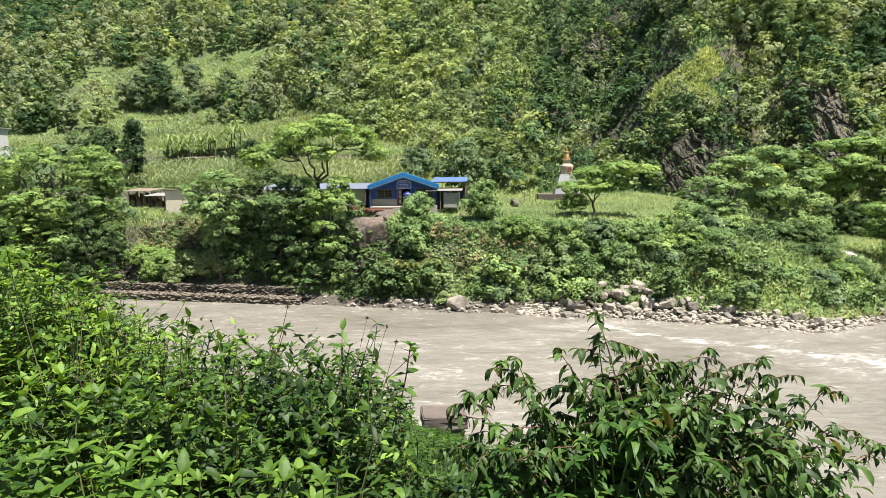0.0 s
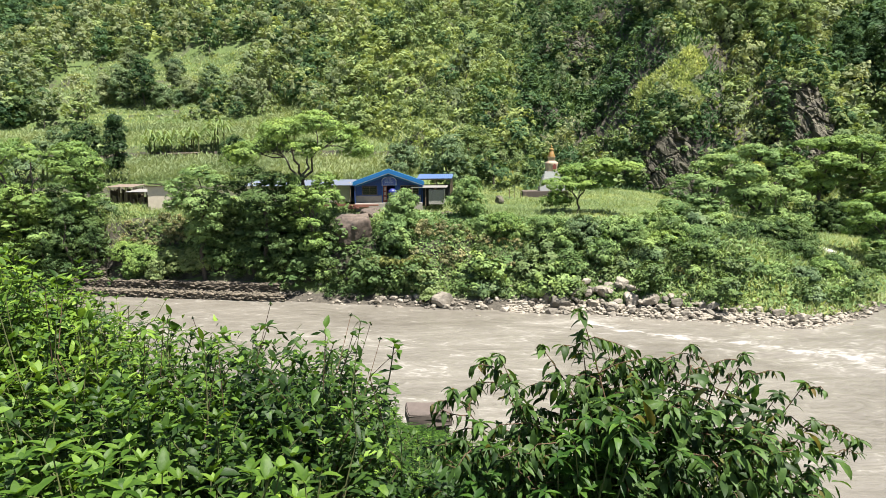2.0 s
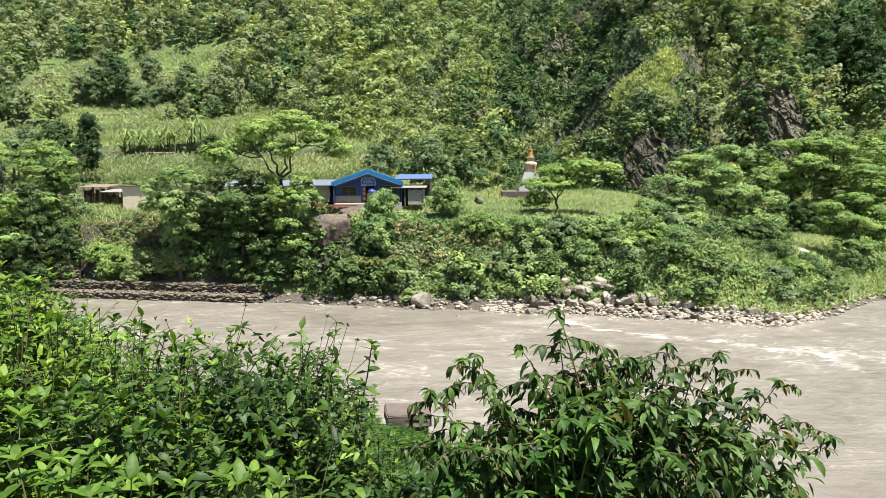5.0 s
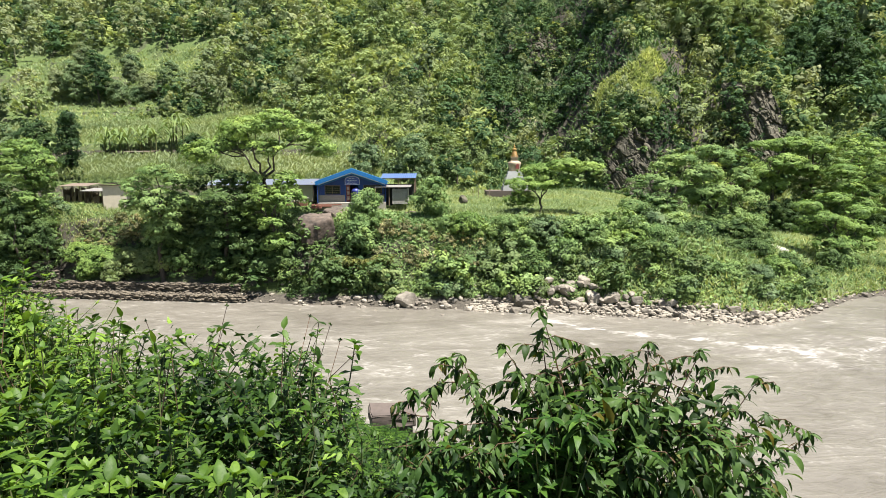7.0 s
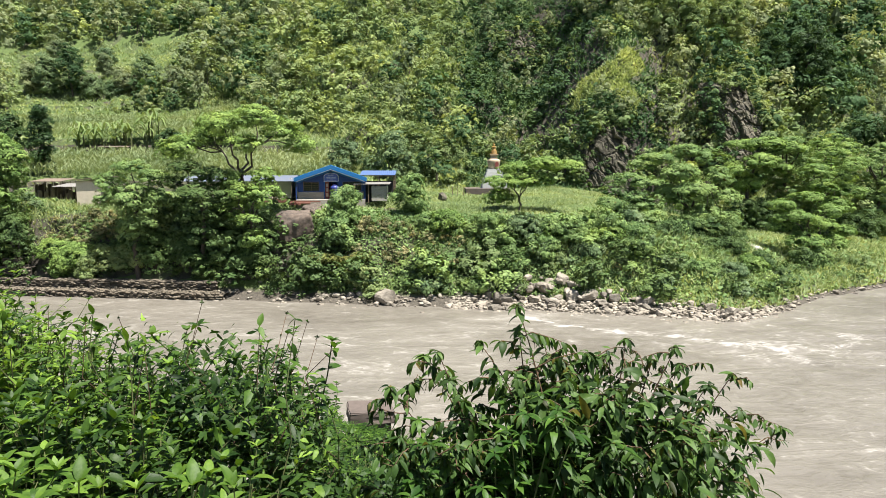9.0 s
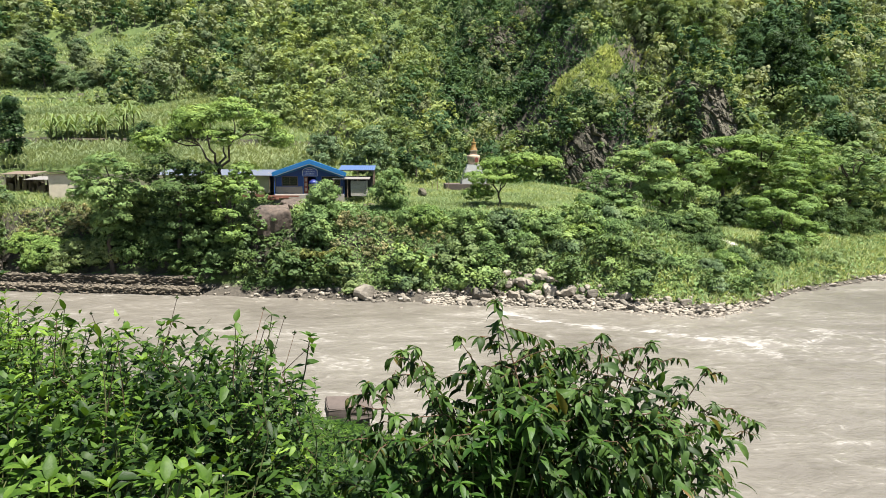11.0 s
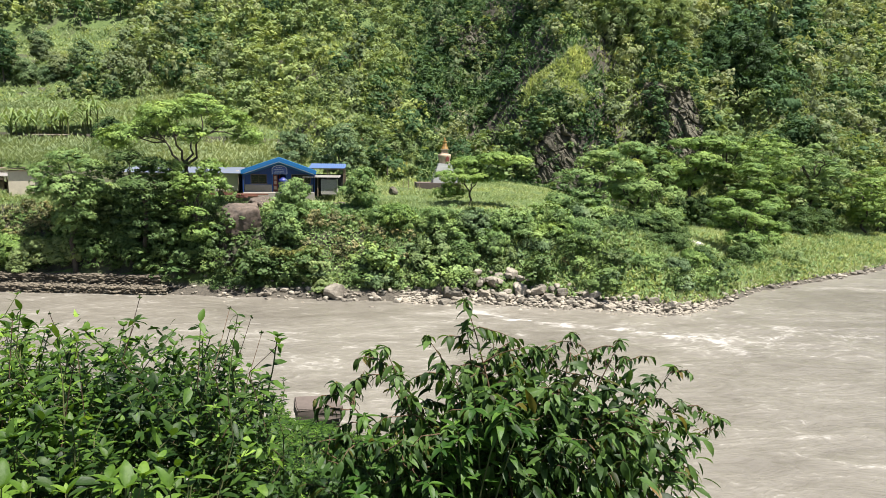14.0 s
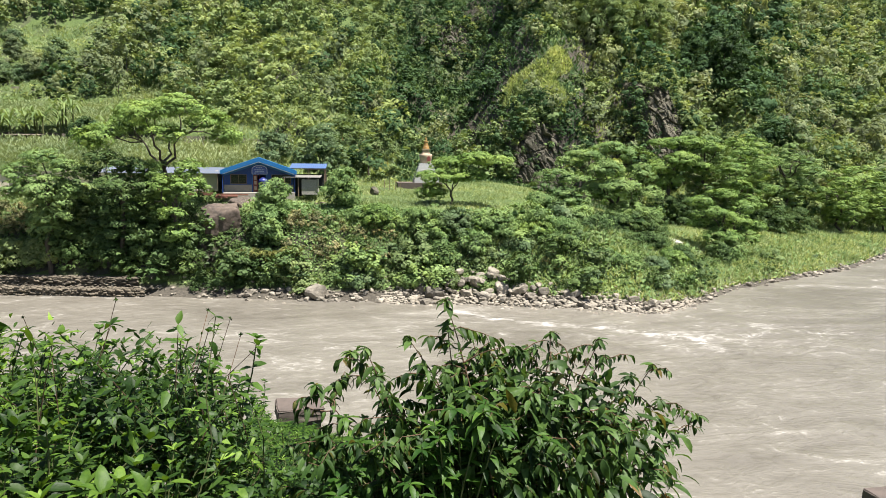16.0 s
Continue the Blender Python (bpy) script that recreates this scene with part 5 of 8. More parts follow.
def blue_house():
    t = thing("house", "blue painted single-storey house with a blue gabled sheet roof", "house", pose(HX, HY, HZ, 0, 0, 8.5))
    hw, eave, ridge, deep = 4.2, 2.62, 4.2, 8.0
    # front wall with real openings: a window, a doorway and a second window
    holes = [(-3.45, -1.45, 1.0, 2.2), (-0.8, 0.95, -1, 2.2), (1.5, 3.9, 1.0, 2.2)]
    bm = wall_with_holes(bmesh.new(), [-hw, -3.45, -1.45, -0.8, 0.95, 1.5, 3.9, hw], [0, 1.0, 2.2, eave], 0, 0.23,
                         lambda x, z: not any(a < x < b and c < z < d for a, b, c, d in holes))
    part("wall", bm, BLUE_WALL, t, "dark blue front wall")
    part("gable", prism(bmesh.new(), [(-hw, eave + 0.002), (hw, eave + 0.002), (0, ridge - 0.1)], 0, 0.23), BLUE_WALL, t)
    for x0, x1, y0, y1 in ((-hw, -hw + 0.23, 0.23, deep), (hw - 0.23, hw, 0.23, deep), (-hw + 0.23, hw - 0.23, deep - 0.23, deep)):
        part("wall", box(bmesh.new(), x0, x1, y0, y1, 0, eave), BLUE_WALL, t)
    box_part("floor", t, PLASTER, -hw, hw, 0.24, deep - 0.24, -0.2, 0.02)
    box_part("plinth", t, PLASTER, -hw - 0.12, hw + 0.12, -1.3, -0.004, -1.6, 0.0, 0.03, "grey stone plinth and front step")
    # lighter dado under the window
    box_part("dado", t, PLASTER, -hw + 0.02, -0.9, -0.03, -0.004, 0.0, 0.92, 0.01, "pale plastered dado")
    box_part("dado", t, PLASTER, 1.05, hw - 0.02, -0.03, -0.004, 0.0, 0.92, 0.01, "pale plastered dado")
    for x0, x1 in ((-3.45, -1.45), (1.5, 3.9)):
        w = part("window", ring(bmesh.new(), x0, x1, 1.0, 2.2, 0.07, 0.05, 0.13), WOOD, t, "dark timber window")
        n = 3 if x1 - x0 > 2 else 2
        step = (x1 - x0 - 0.14) / n
        for i in range(n):
            a = x0 + 0.07 + i * step
            box_part("pane", w, GLASS, a + 0.02, a + step - 0.02, 0.08, 0.10, 1.09, 2.11, 0)
            if i:
                box_part("mullion", w, WOOD, a - 0.02, a + 0.02, 0.06, 0.12, 1.07, 2.13, 0)
        for k in range(4):
            box_part("bar", w, WOOD, x0 + 0.07, x1 - 0.07, 0.055, 0.067, 1.25 + k * 0.24, 1.27 + k * 0.24, 0)
    d = box_part("door", t, RED, 0.05, 0.09, 0.24, 1.0, 0.03, 2.15, 0.01, "open dark red door leaf")
    box_part("handle", d, GOLD, 0.02, 0.05, 0.85, 0.93, 1.0, 1.06, 0)
    d = box_part("door", t, RED, -0.73, -0.2, 0.16, 0.20, 0.03, 2.15, 0.01, "closed dark red door leaf with pale panels")
    for z in (0.3, 0.95, 1.55):
        box_part("panel", d, CREAM_PINK, -0.62, -0.31, 0.14, 0.157, z, z + 0.42, 0.01)
    box_part("door_frame", t, BLUE_ROOF, -0.8, -0.73, -0.02, 0.12, 0.0, 2.2, 0)
    box_part("door_frame", t, BLUE_ROOF, 0.88, 0.95, -0.02, 0.12, 0.0, 2.2, 0)
    # roof: two sloping sheets with corrugations, deep bargeboards front and back
    for sgn in (-1, 1):
        xe, ze = sgn * (hw + 0.34), eave - 0.02
        n = 40
        ys = np.linspace(-1.15, deep + 0.3, n)
        rows = []
        for i, yy in enumerate(ys):
            lift = 0.03 * (i % 2)
            rows += [(0, yy, ridge + 0.12 + lift), (xe, yy, ze + 0.12 + lift), (xe, yy, ze + 0.07 + lift), (0, yy, ridge + 0.07 + lift)]
        k = np.arange(n - 1)[:, None] * 4
        j = np.arange(4)[None]
        F = np.stack([k + j, k + (j + 1) % 4, k + 4 + (j + 1) % 4, k + 4 + j], -1).reshape(-1, 4)
        r = part_raw("roof", (np.array(rows), F), BLUE_ROOF, t, "bright blue corrugated sheet roof slope")
        slope = (ridge - ze) / abs(xe)
        for y0, drop, inset, m in ((-1.24, 0.52, 0.0, BLUE_ROOF), (-1.21, 0.10, 1.04, SIGN_PALE), (-0.62, 0.30, 1.10, BLUE_ROOF)):
            o = [(0, ridge + 0.14 - inset * 0.5), (xe * (1 - inset * 0.06), ze + 0.14 - inset * 0.5 + slope * abs(xe) * inset * 0.06), (xe * (1 - inset * 0.06), ze + 0.14 - drop - inset * 0.5 + slope * abs(xe) * inset * 0.06), (0, ridge + 0.14 - drop - inset * 0.5)]
            part("bargeboard", prism(bmesh.new(), o, y0, y0 + 0.05), m, r)
        box_part("gutter", r, BLUE_ROOF, min(xe, xe + sgn * 0.1), max(xe, xe + sgn * 0.1), -1.15, deep + 0.3, ze - 0.05, ze + 0.06, 0.02)
    for x in (-hw - 0.1, hw + 0.1):
        box_part("post", t, BLUE_WALL, x - 0.06, x + 0.06, -1.05, -0.93, 0.0, eave - 0.1, 0.01)
    # arched sign board over the door
    arc = [(-1.05, 2.12), (1.05, 2.12), (1.05, 2.75)] + [(1.05 * math.cos(a), 2.75 + 0.5 * math.sin(a)) for a in np.linspace(0.25, math.pi - 0.25, 9)] + [(-1.05, 2.75)]
    s = part("sign", prism(bmesh.new(), [(x * 0.9 + 0.08, z + 0.1) for x, z in arc], -0.10, -0.05), SIGN_PALE, t, "arched blue sign board with pale border and writing")
    part("panel", prism(bmesh.new(), [(x * 0.83 + 0.08, (z - 2.6) * 0.88 + 2.7) for x, z in arc], -0.113, -0.102), SIGN_BLUE, s)
    for z, half, hh in ((2.95, 0.5, 0.10), (2.68, 0.78, 0.09), (2.48, 0.62, 0.06), (2.30, 0.8, 0.06)):
        x = -half
        rng = np.random.RandomState(int(z * 100))
        while x < half - 0.1:
            w = rng.uniform(0.08, 0.24)
            box_part("letter_bar", s, SIGN_PALE, 0.08 + x * 0.85, 0.08 + min(x + w, half) * 0.85, -0.125, -0.115, z + 0.1 - hh / 2, z + 0.1 + hh / 2, 0)
            x += w + 0.06
    return t


blue_house()


def shed_roof(parent, x0, x1, y0, y1, z0, z1, material, name="roof", label="", ribs=0.25):
    """A sloping sheet from height z0 at y0 to z1 at y1, with ribs."""
    n = max(4, int((x1 - x0) / ribs) * 2)
    xs = np.linspace(x0, x1, n)
    rows = []
    for i, x in enumerate(xs):
        lift = 0.035 * (i % 2)
        rows += [(x, y0, z0 + lift), (x, y1, z1 + lift), (x, y1, z1 - 0.03 + lift), (x, y0, z0 - 0.03 + lift)]
    k = np.arange(n - 1)[:, None] * 4
    j = np.arange(4)[None]
    F = np.stack([k + j, k + (j + 1) % 4, k + 4 + (j + 1) % 4, k + 4 + j], -1).reshape(-1, 4)
    return part_raw(name, (np.array(rows), F), material, parent, label)


def open_wing():
    t = thing("shelter", "open-sided shelter with a flat blue sheet roof", "shelter", pose(-7.0, 88.6, 10.4))
    shed_roof(t, -2.5, 2.2, -1.2, 2.0, 2.95, 3.5, BLUE_PALE, label="light blue corrugated roof")
    for x in (-2.3, -0.1, 2.0):
        for y, h in ((-1.0, 2.95), (1.8, 3.4)):
            box_part("post", t, WOOD, x - 0.06, x + 0.06, y - 0.06, y + 0.06, -0.1, h)
    box_part("beam", t, WOOD, -2.5, 2.2, -1.06, -0.94, 2.78, 2.90)
    # The dimness under the roof is painted onto this wall.
    box_part("wall", t, INNER_SHADE, -2.4, 2.1, 1.9, 2.0, 0, 2.1, 0.01, "back wall coloured as interior shade")


def block_hut():
    t = thing("hut", "small grey block-built hut with a sloping tin roof", "hut", pose(-6.8, 84.6, 10.1))
    for i in range(9):
        for j in range(5):
            off = 0.2 if i % 2 else 0
            x0 = -0.9 + j * 0.4 - off
            box_part("block", t, BLOCKWORK, max(-0.9, x0 + 0.008), min(1.1, x0 + 0.392), 0, 0.2, i * 0.21, i * 0.21 + 0.2, 0.008) if x0 < 1.05 else None
    box_part("wall", t, BLOCKWORK, -0.9, -0.7, 0.21, 2.2, 0, 1.9)
    box_part("wall", t, BLOCKWORK, 0.9, 1.1, 0.21, 2.2, 0, 1.9)
    shed_roof(t, -3.2, 1.5, -0.35, 2.5, 2.15, 2.35, TIN, label="pale tin roof")
    box_part("post", t, WOOD, -3.0, -2.9, -0.7, -0.6, -0.3, 2.12)
    box_part("post", t, WOOD, -1.35, -1.23, -0.1, 0.02, -0.3, 2.12)
    box_part("wall", t, INNER_SHADE, -3.0, -0.95, 2.0, 2.1, -0.3, 2.1, 0.01, "back wall coloured as interior shade")


def tank():
    t = thing("water_tank", "blue plastic water tank beside the house door", "water tank", pose(-12.2, 83.3, 10.35))
    prof = [(0.0, 0), (0.52, 0), (0.56, 0.05)]
    for i in range(6):
        prof += [(0.56, 0.1 + i * 0.24), (0.53, 0.14 + i * 0.24), (0.56, 0.18 + i * 0.24)]
    part_raw("body", lathe(prof + [(0.5, 1.62), (0.24, 1.78), (0.2, 1.8)]), BLUE_TANK, t, smooth=True)
    part_raw("lid", lathe([(0.24, 1.78), (0.25, 1.86), (0.0, 1.9)]), BLUE_TANK, t)


open_wing()
block_hut()
tank()


def long_house():
    t = thing("house", "long low house with a faded blue sheet roof", "house", pose(-23.5, 88.2, 10.3))
    holes = [(-6, -5, 0.9, 1.9), (-3.2, -2.3, -1, 1.95), (-0.5, 0.6, 0.9, 1.9)]
    bm = wall_with_holes(bmesh.new(), [-9, -6, -5, -3.2, -2.3, -0.5, 0.6, 4.8], [0, 0.9, 1.9, 1.95, 2.2], 0, 0.25,
                         lambda x, z: not any(a < x < b and c < z < d for a, b, c, d in holes))
    part("wall", bm, CREAM, t, "cream plaster front wall")
    for x0, x1, y0, y1 in ((-9, -8.75, 0.25, 5), (4.55, 4.8, 0.25, 5), (-8.75, 4.55, 4.75, 5)):
        part("wall", box(bmesh.new(), x0, x1, y0, y1, 0, 2.6), CREAM, t)
    for x0 in (-6, -0.5):
        w = box_part("window", t, WOOD, x0, x0 + 1.05, 0.1, 0.16, 0.9, 0.97, 0)
        box_part("pane", w, GLASS, x0, x0 + 1.05, 0.12, 0.14, 0.97, 1.9, 0)
    box_part("door", t, RED, -3.15, -2.35, 0.1, 0.15, 0.02, 1.95, 0.01, "dark red plank door")
    shed_roof(t, -9.5, 5.3, -0.9, 2.6, 2.25, 2.95, BLUE_GREY, label="faded light blue roof slope")
    shed_roof(t, -9.5, 5.3, 2.6, 5.6, 2.95, 2.3, BLUE_GREY, label="faded light blue roof slope")
    for x in (-9.2, -5.5, -1.8, 1.8, 5.0):
        box_part("post", t, WOOD, x - 0.05, x + 0.05, -0.8, -0.7, -0.1, 2.2)


def cream_shed():
    t = thing("shed", "cream plastered shed with a dark sloping tin roof", "shed", pose(-42.6, 82.6, 10.0))
    box_part("wall", t, CREAM, -1.5, 1.5, 0, 0.2, -0.3, 2.75, 0.02, "cream plastered wall")
    box_part("wall", t, CREAM, -1.5, -1.3, 0.2, 3.4, -0.3, 2.75)
    box_part("wall", t, CREAM, 1.3, 1.5, 0.2, 3.4, -0.3, 2.95)
    box_part("wall", t, CREAM, -1.3, 1.3, 3.2, 3.4, -0.3, 2.95)
    bm = prism(bmesh.new(), [(-1.9, 2.82), (2.4, 3.18), (2.4, 3.26), (-1.9, 2.90)], -0.3, 3.9)
    part("roof", bm, TIN_DARK, t, "dark rusty tin roof")
    box_part("rafter", t, WOOD, -1.8, 2.3, -0.25, -0.17, 2.70, 2.78)


def wooden_hut(x, y, z, w, h, label, roof, seed):
    rng = np.random.RandomState(seed)
    t = thing("hut", label, "hut", pose(x, y, z))
    for px in (-w / 2, -w / 6, w / 6, w / 2):
        for py in (0, 2.4):
            part_raw("post", tube([(px, py, -0.3), (px + rng.normal() * 0.04, py, h)], [0.07, 0.06], 6), WOOD, t)
    for i in range(int(w / 0.28)):
        if rng.rand() < 0.94:
            a = -w / 2 + i * 0.28
            box_part("plank", t, WOOD, a, a + 0.272, 2.3, 2.33, 0, h * rng.uniform(0.6, 0.95), 0.005)
    for px in (-w / 2, w / 2):
        for i in range(8):
            box_part("plank", t, WOOD, px - 0.03, px + 0.03, i * 0.29, i * 0.29 + 0.28, 0, h * rng.uniform(0.75, 0.98), 0.005)
    for i in range(int(w / 0.28)):
        if rng.rand() < 0.8:
            a = -w / 2 + i * 0.28
            box_part("plank", t, WOOD, a, a + 0.272, -0.03, 0.0, 0, h * rng.uniform(0.35, 0.72), 0.005)
    box_part("shelf", t, WOOD, -w / 2, w / 2, 1.6, 2.3, h * 0.3, h * 0.3 + 0.06)
    shed_roof(t, -w / 2 - 0.4, w / 2 + 0.4, -0.7, 3.0, h + 0.05, h + 0.35, roof)
    return t


long_house()
cream_shed()
wooden_hut(-46.6, 85.5, 10.0, 2.9, 1.9, "open timber hut with a pale tin roof", TIN, 501)
wooden_hut(-50.6, 88.0, 10.4, 3.4, 2.1, "open timber hut with a rusty tin roof", TIN_DARK, 502)
wooden_hut(-56.5, 119.3, at_ground(-56.5, 119.3), 4.6, 1.7, "low timber hut at the maize terrace", TIN_DARK, 503)
wooden_hut(-46.0, 123.4, at_ground(-46, 120.5), 7.6, 1.6, "long low hut with a pale tin roof", TIN, 504)


def white_house():
    t = thing("house", "white plastered house half hidden by trees", "house", pose(-87.2, 101, at_ground(-87.2, 101)))
    top = 22.7 - at_ground(-87.2, 101)
    box_part("wall", t, WHITEWASH, -4, 3.4, 0, 5, 0, top, 0.03)
    box_part("roof", t, TIN, -4.5, 3.7, -0.4, 5.6, top + 0.004, top + 0.2, 0.03)
    w = box_part("window", t, WOOD, 1.2, 2.6, -0.05, -0.005, 1.2, 2.6)
    box_part("pane", w, GLASS, 1.3, 2.5, -0.07, -0.052, 1.3, 2.5, 0)


white_house()


def chorten():
    """The small white shrine in the meadow: square steps, dome, square head and ringed spire."""
    t = thing("stupa", "whitewashed stupa with a gilded spire on a dark plinth", "stupa", pose(10.0, 106.5, at_ground(10.0, 106.5) + 0.15))
    box_part("plinth", t, CONCRETE, -4.2, 2.2, -2.4, 2.2, -0.9, 0.55, 0.03, "dark grey slab plinth")
    z = 0.554
    for i, (hw, h) in enumerate(((1.75, 0.80), (1.55, 0.48), (1.35, 0.48), (1.18, 0.42), (1.0, 0.40))):
        part_raw("step", lathe([(0, z), (hw, z), (hw, z + h), (0, z + h)], square=True), WHITEWASH, t)
        z += h
    prof = [(0.70, 0), (0.78, 0.06), (0.76, 0.14), (0.82, 0.4), (0.92, 0.8), (0.98, 1.05), (0.92, 1.22), (0.68, 1.32), (0.4, 1.36), (0, 1.36)]
    d = part_raw("dome", lathe([(r, z + q) for r, q in prof]), CREAM_PINK, t, smooth=True)
    arch = [(0.12, 0.3), (0.62, 0.3), (0.62, 0.72)] + [(0.37 + 0.25 * math.cos(a), z * 0 + 0.72 + 0.25 * math.sin(a)) for a in np.linspace(0.3, math.pi - 0.3, 6)] + [(0.12, 0.72)]
    part("niche", prism(bmesh.new(), [(x, z + q) for x, q in arch], -0.93, -0.6), RED, d, "dark red arched niche")
    z += 1.33
    part_raw("head", lathe([(0, z), (0.55, z), (0.55, z + 0.12), (0.46, z + 0.14), (0.46, z + 0.5), (0.62, z + 0.52), (0.62, z + 0.62), (0, z + 0.62)], square=True), CREAM_PINK, t)
    z += 0.62
    for i in range(8):
        r = 0.52 - i * 0.036
        part_raw("ring", lathe([(0, z), (r, z + 0.015), (r * 1.02, z + 0.07), (r * 0.85, z + 0.115), (0, z + 0.115)], 14), GOLD, t, smooth=True)
        z += 0.115
    part_raw("canopy", lathe([(0.1, z), (0.36, z + 0.03), (0.34, z + 0.14), (0.08, z + 0.2), (0, z + 0.2)], 14), GOLD, t)
    t.scale = (1.10, 1.10, 1.18)
    part_raw("finial", lathe([(0.05, z + 0.2), (0.13, z + 0.32), (0.09, z + 0.44), (0.02, z + 0.7), (0, z + 0.72)], 12), GOLD, t, smooth=True)


chorten()
for i, x in enumerate((3.2, 4.0, 4.9, 5.7)):
    t = thing("fence_post", "thin grey timber post standing in meadow grass", "post", pose(x, 101.5, at_ground(x, 101.5)), "fence posts")
    part_raw("shaft", tube([(0, 0, -0.3), (0.03, 0, 1.5)], [0.05, 0.04], 6), WOOD, t)

# ---- the near bank: block, thicket and leaning shrub ----
def pier():
    t = thing("pier", "weathered concrete pier with a stained flat top", "pier", pose(-1.16, 12.2, 6.23, 0, 0, 12))
    rng = np.random.RandomState(600)
    bm = box(bmesh.new(), -0.36, 0.36, -0.30, 0.30, 0, 3.86)
    part("shaft", bm, CONCRETE, t)
    bm = box(bmesh.new(), -0.42, 0.42, -0.34, 0.34, 3.864, 4.12, 0.02)
    bmesh.ops.subdivide_edges(bm, edges=bm.edges[:], cuts=2, use_grid_fill=True)
    for v in bm.verts:
        v.co += Vector(rng.normal(size=3) * 0.008)
    part("cap", bm, CONCRETE, t, "chipped concrete cap slab")



pier()
t = copy_thing(bpy.data.objects["pier"], pose(11.5, 12.3, 3.70, 0, 0, 8))
tagged(t, "dark weathered pier rising from the near bank")
def blade_shape(width, droop, fold=0.22, wave=0.0, fine=True):
    """One leaf of unit length along y: three lines of points from stalk to tip."""
    at = np.array([0, 0.16, 0.38, 0.66, 0.86, 1.0] if fine else [0, 0.28, 0.68, 1.0])
    n = len(at)
    prof = np.array([0.06, 0.66, 1.0, 0.74, 0.36, 0.02] if fine else [0.08, 0.95, 0.72, 0.03]) * width
    c = np.stack([np.zeros(n), at - 0.35 * droop * at ** 3, -droop * at ** 2], -1)
    e = np.stack([prof, np.zeros(n), prof * fold + wave * np.sin(np.arange(n) * 2.1) * width], -1)
    V = np.concatenate([c + e, c, c + e * np.array([-1, 1, 1])])
    k = np.arange(n - 1)
    F = np.concatenate([np.stack([k, k + n, k + n + 1, k + 1], -1), np.stack([k + n, k + 2 * n, k + 2 * n + 1, k + n + 1], -1)])
    return V, F


def frames_of(A, N):
    A = unit(A)
    S = unit(np.cross(A, N))
    return np.stack([S, A, np.cross(S, A)], -1)


def lay_leaves(shapes, P, A, N, L, rng):
    """Copies of a few leaf shapes laid along axes, as one body."""
    R = frames_of(A, N)
    pieces = []
    which = rng.randint(len(shapes), size=len(P))
    for k, (v, f) in enumerate(shapes):
        q = np.flatnonzero(which == k)
        if len(q):
            W = np.einsum("nij,vj->nvi", R[q], v) * L[q][:, None, None] + P[q][:, None]
            G = f[None] + (np.arange(len(q)) * len(v))[:, None, None]
            pieces.append((W.reshape(-1, 3), G.reshape(-1, 4)))
    return join(pieces)


OVATE = [blade_shape(0.20, 0.12, 0.25, 0.05), blade_shape(0.23, 0.28, 0.32, 0.06), blade_shape(0.19, 0.45, 0.2, 0.04)]
LANCE = [blade_shape(0.165, 0.20, 0.25, 0.06), blade_shape(0.155, 0.42, 0.35, 0.07), blade_shape(0.185, 0.62, 0.3, 0.07)]
SMALL_OVATE = [blade_shape(0.21, 0.15, 0.25, 0.05, False), blade_shape(0.23, 0.32, 0.32, 0.06, False)]
SMALL_LANCE = [blade_shape(0.13, 0.22, 0.25, 0.04, False), blade_shape(0.14, 0.50, 0.3, 0.04, False)]
FINE_LANCE = [blade_shape(0.165, 0.25, 0.28, 0.05, False), blade_shape(0.18, 0.55, 0.3, 0.05, False)]
ROUND_LEAF = [blade_shape(0.36, 0.10, 0.12, 0.05, False), blade_shape(0.38, 0.25, 0.2, 0.06, False)]


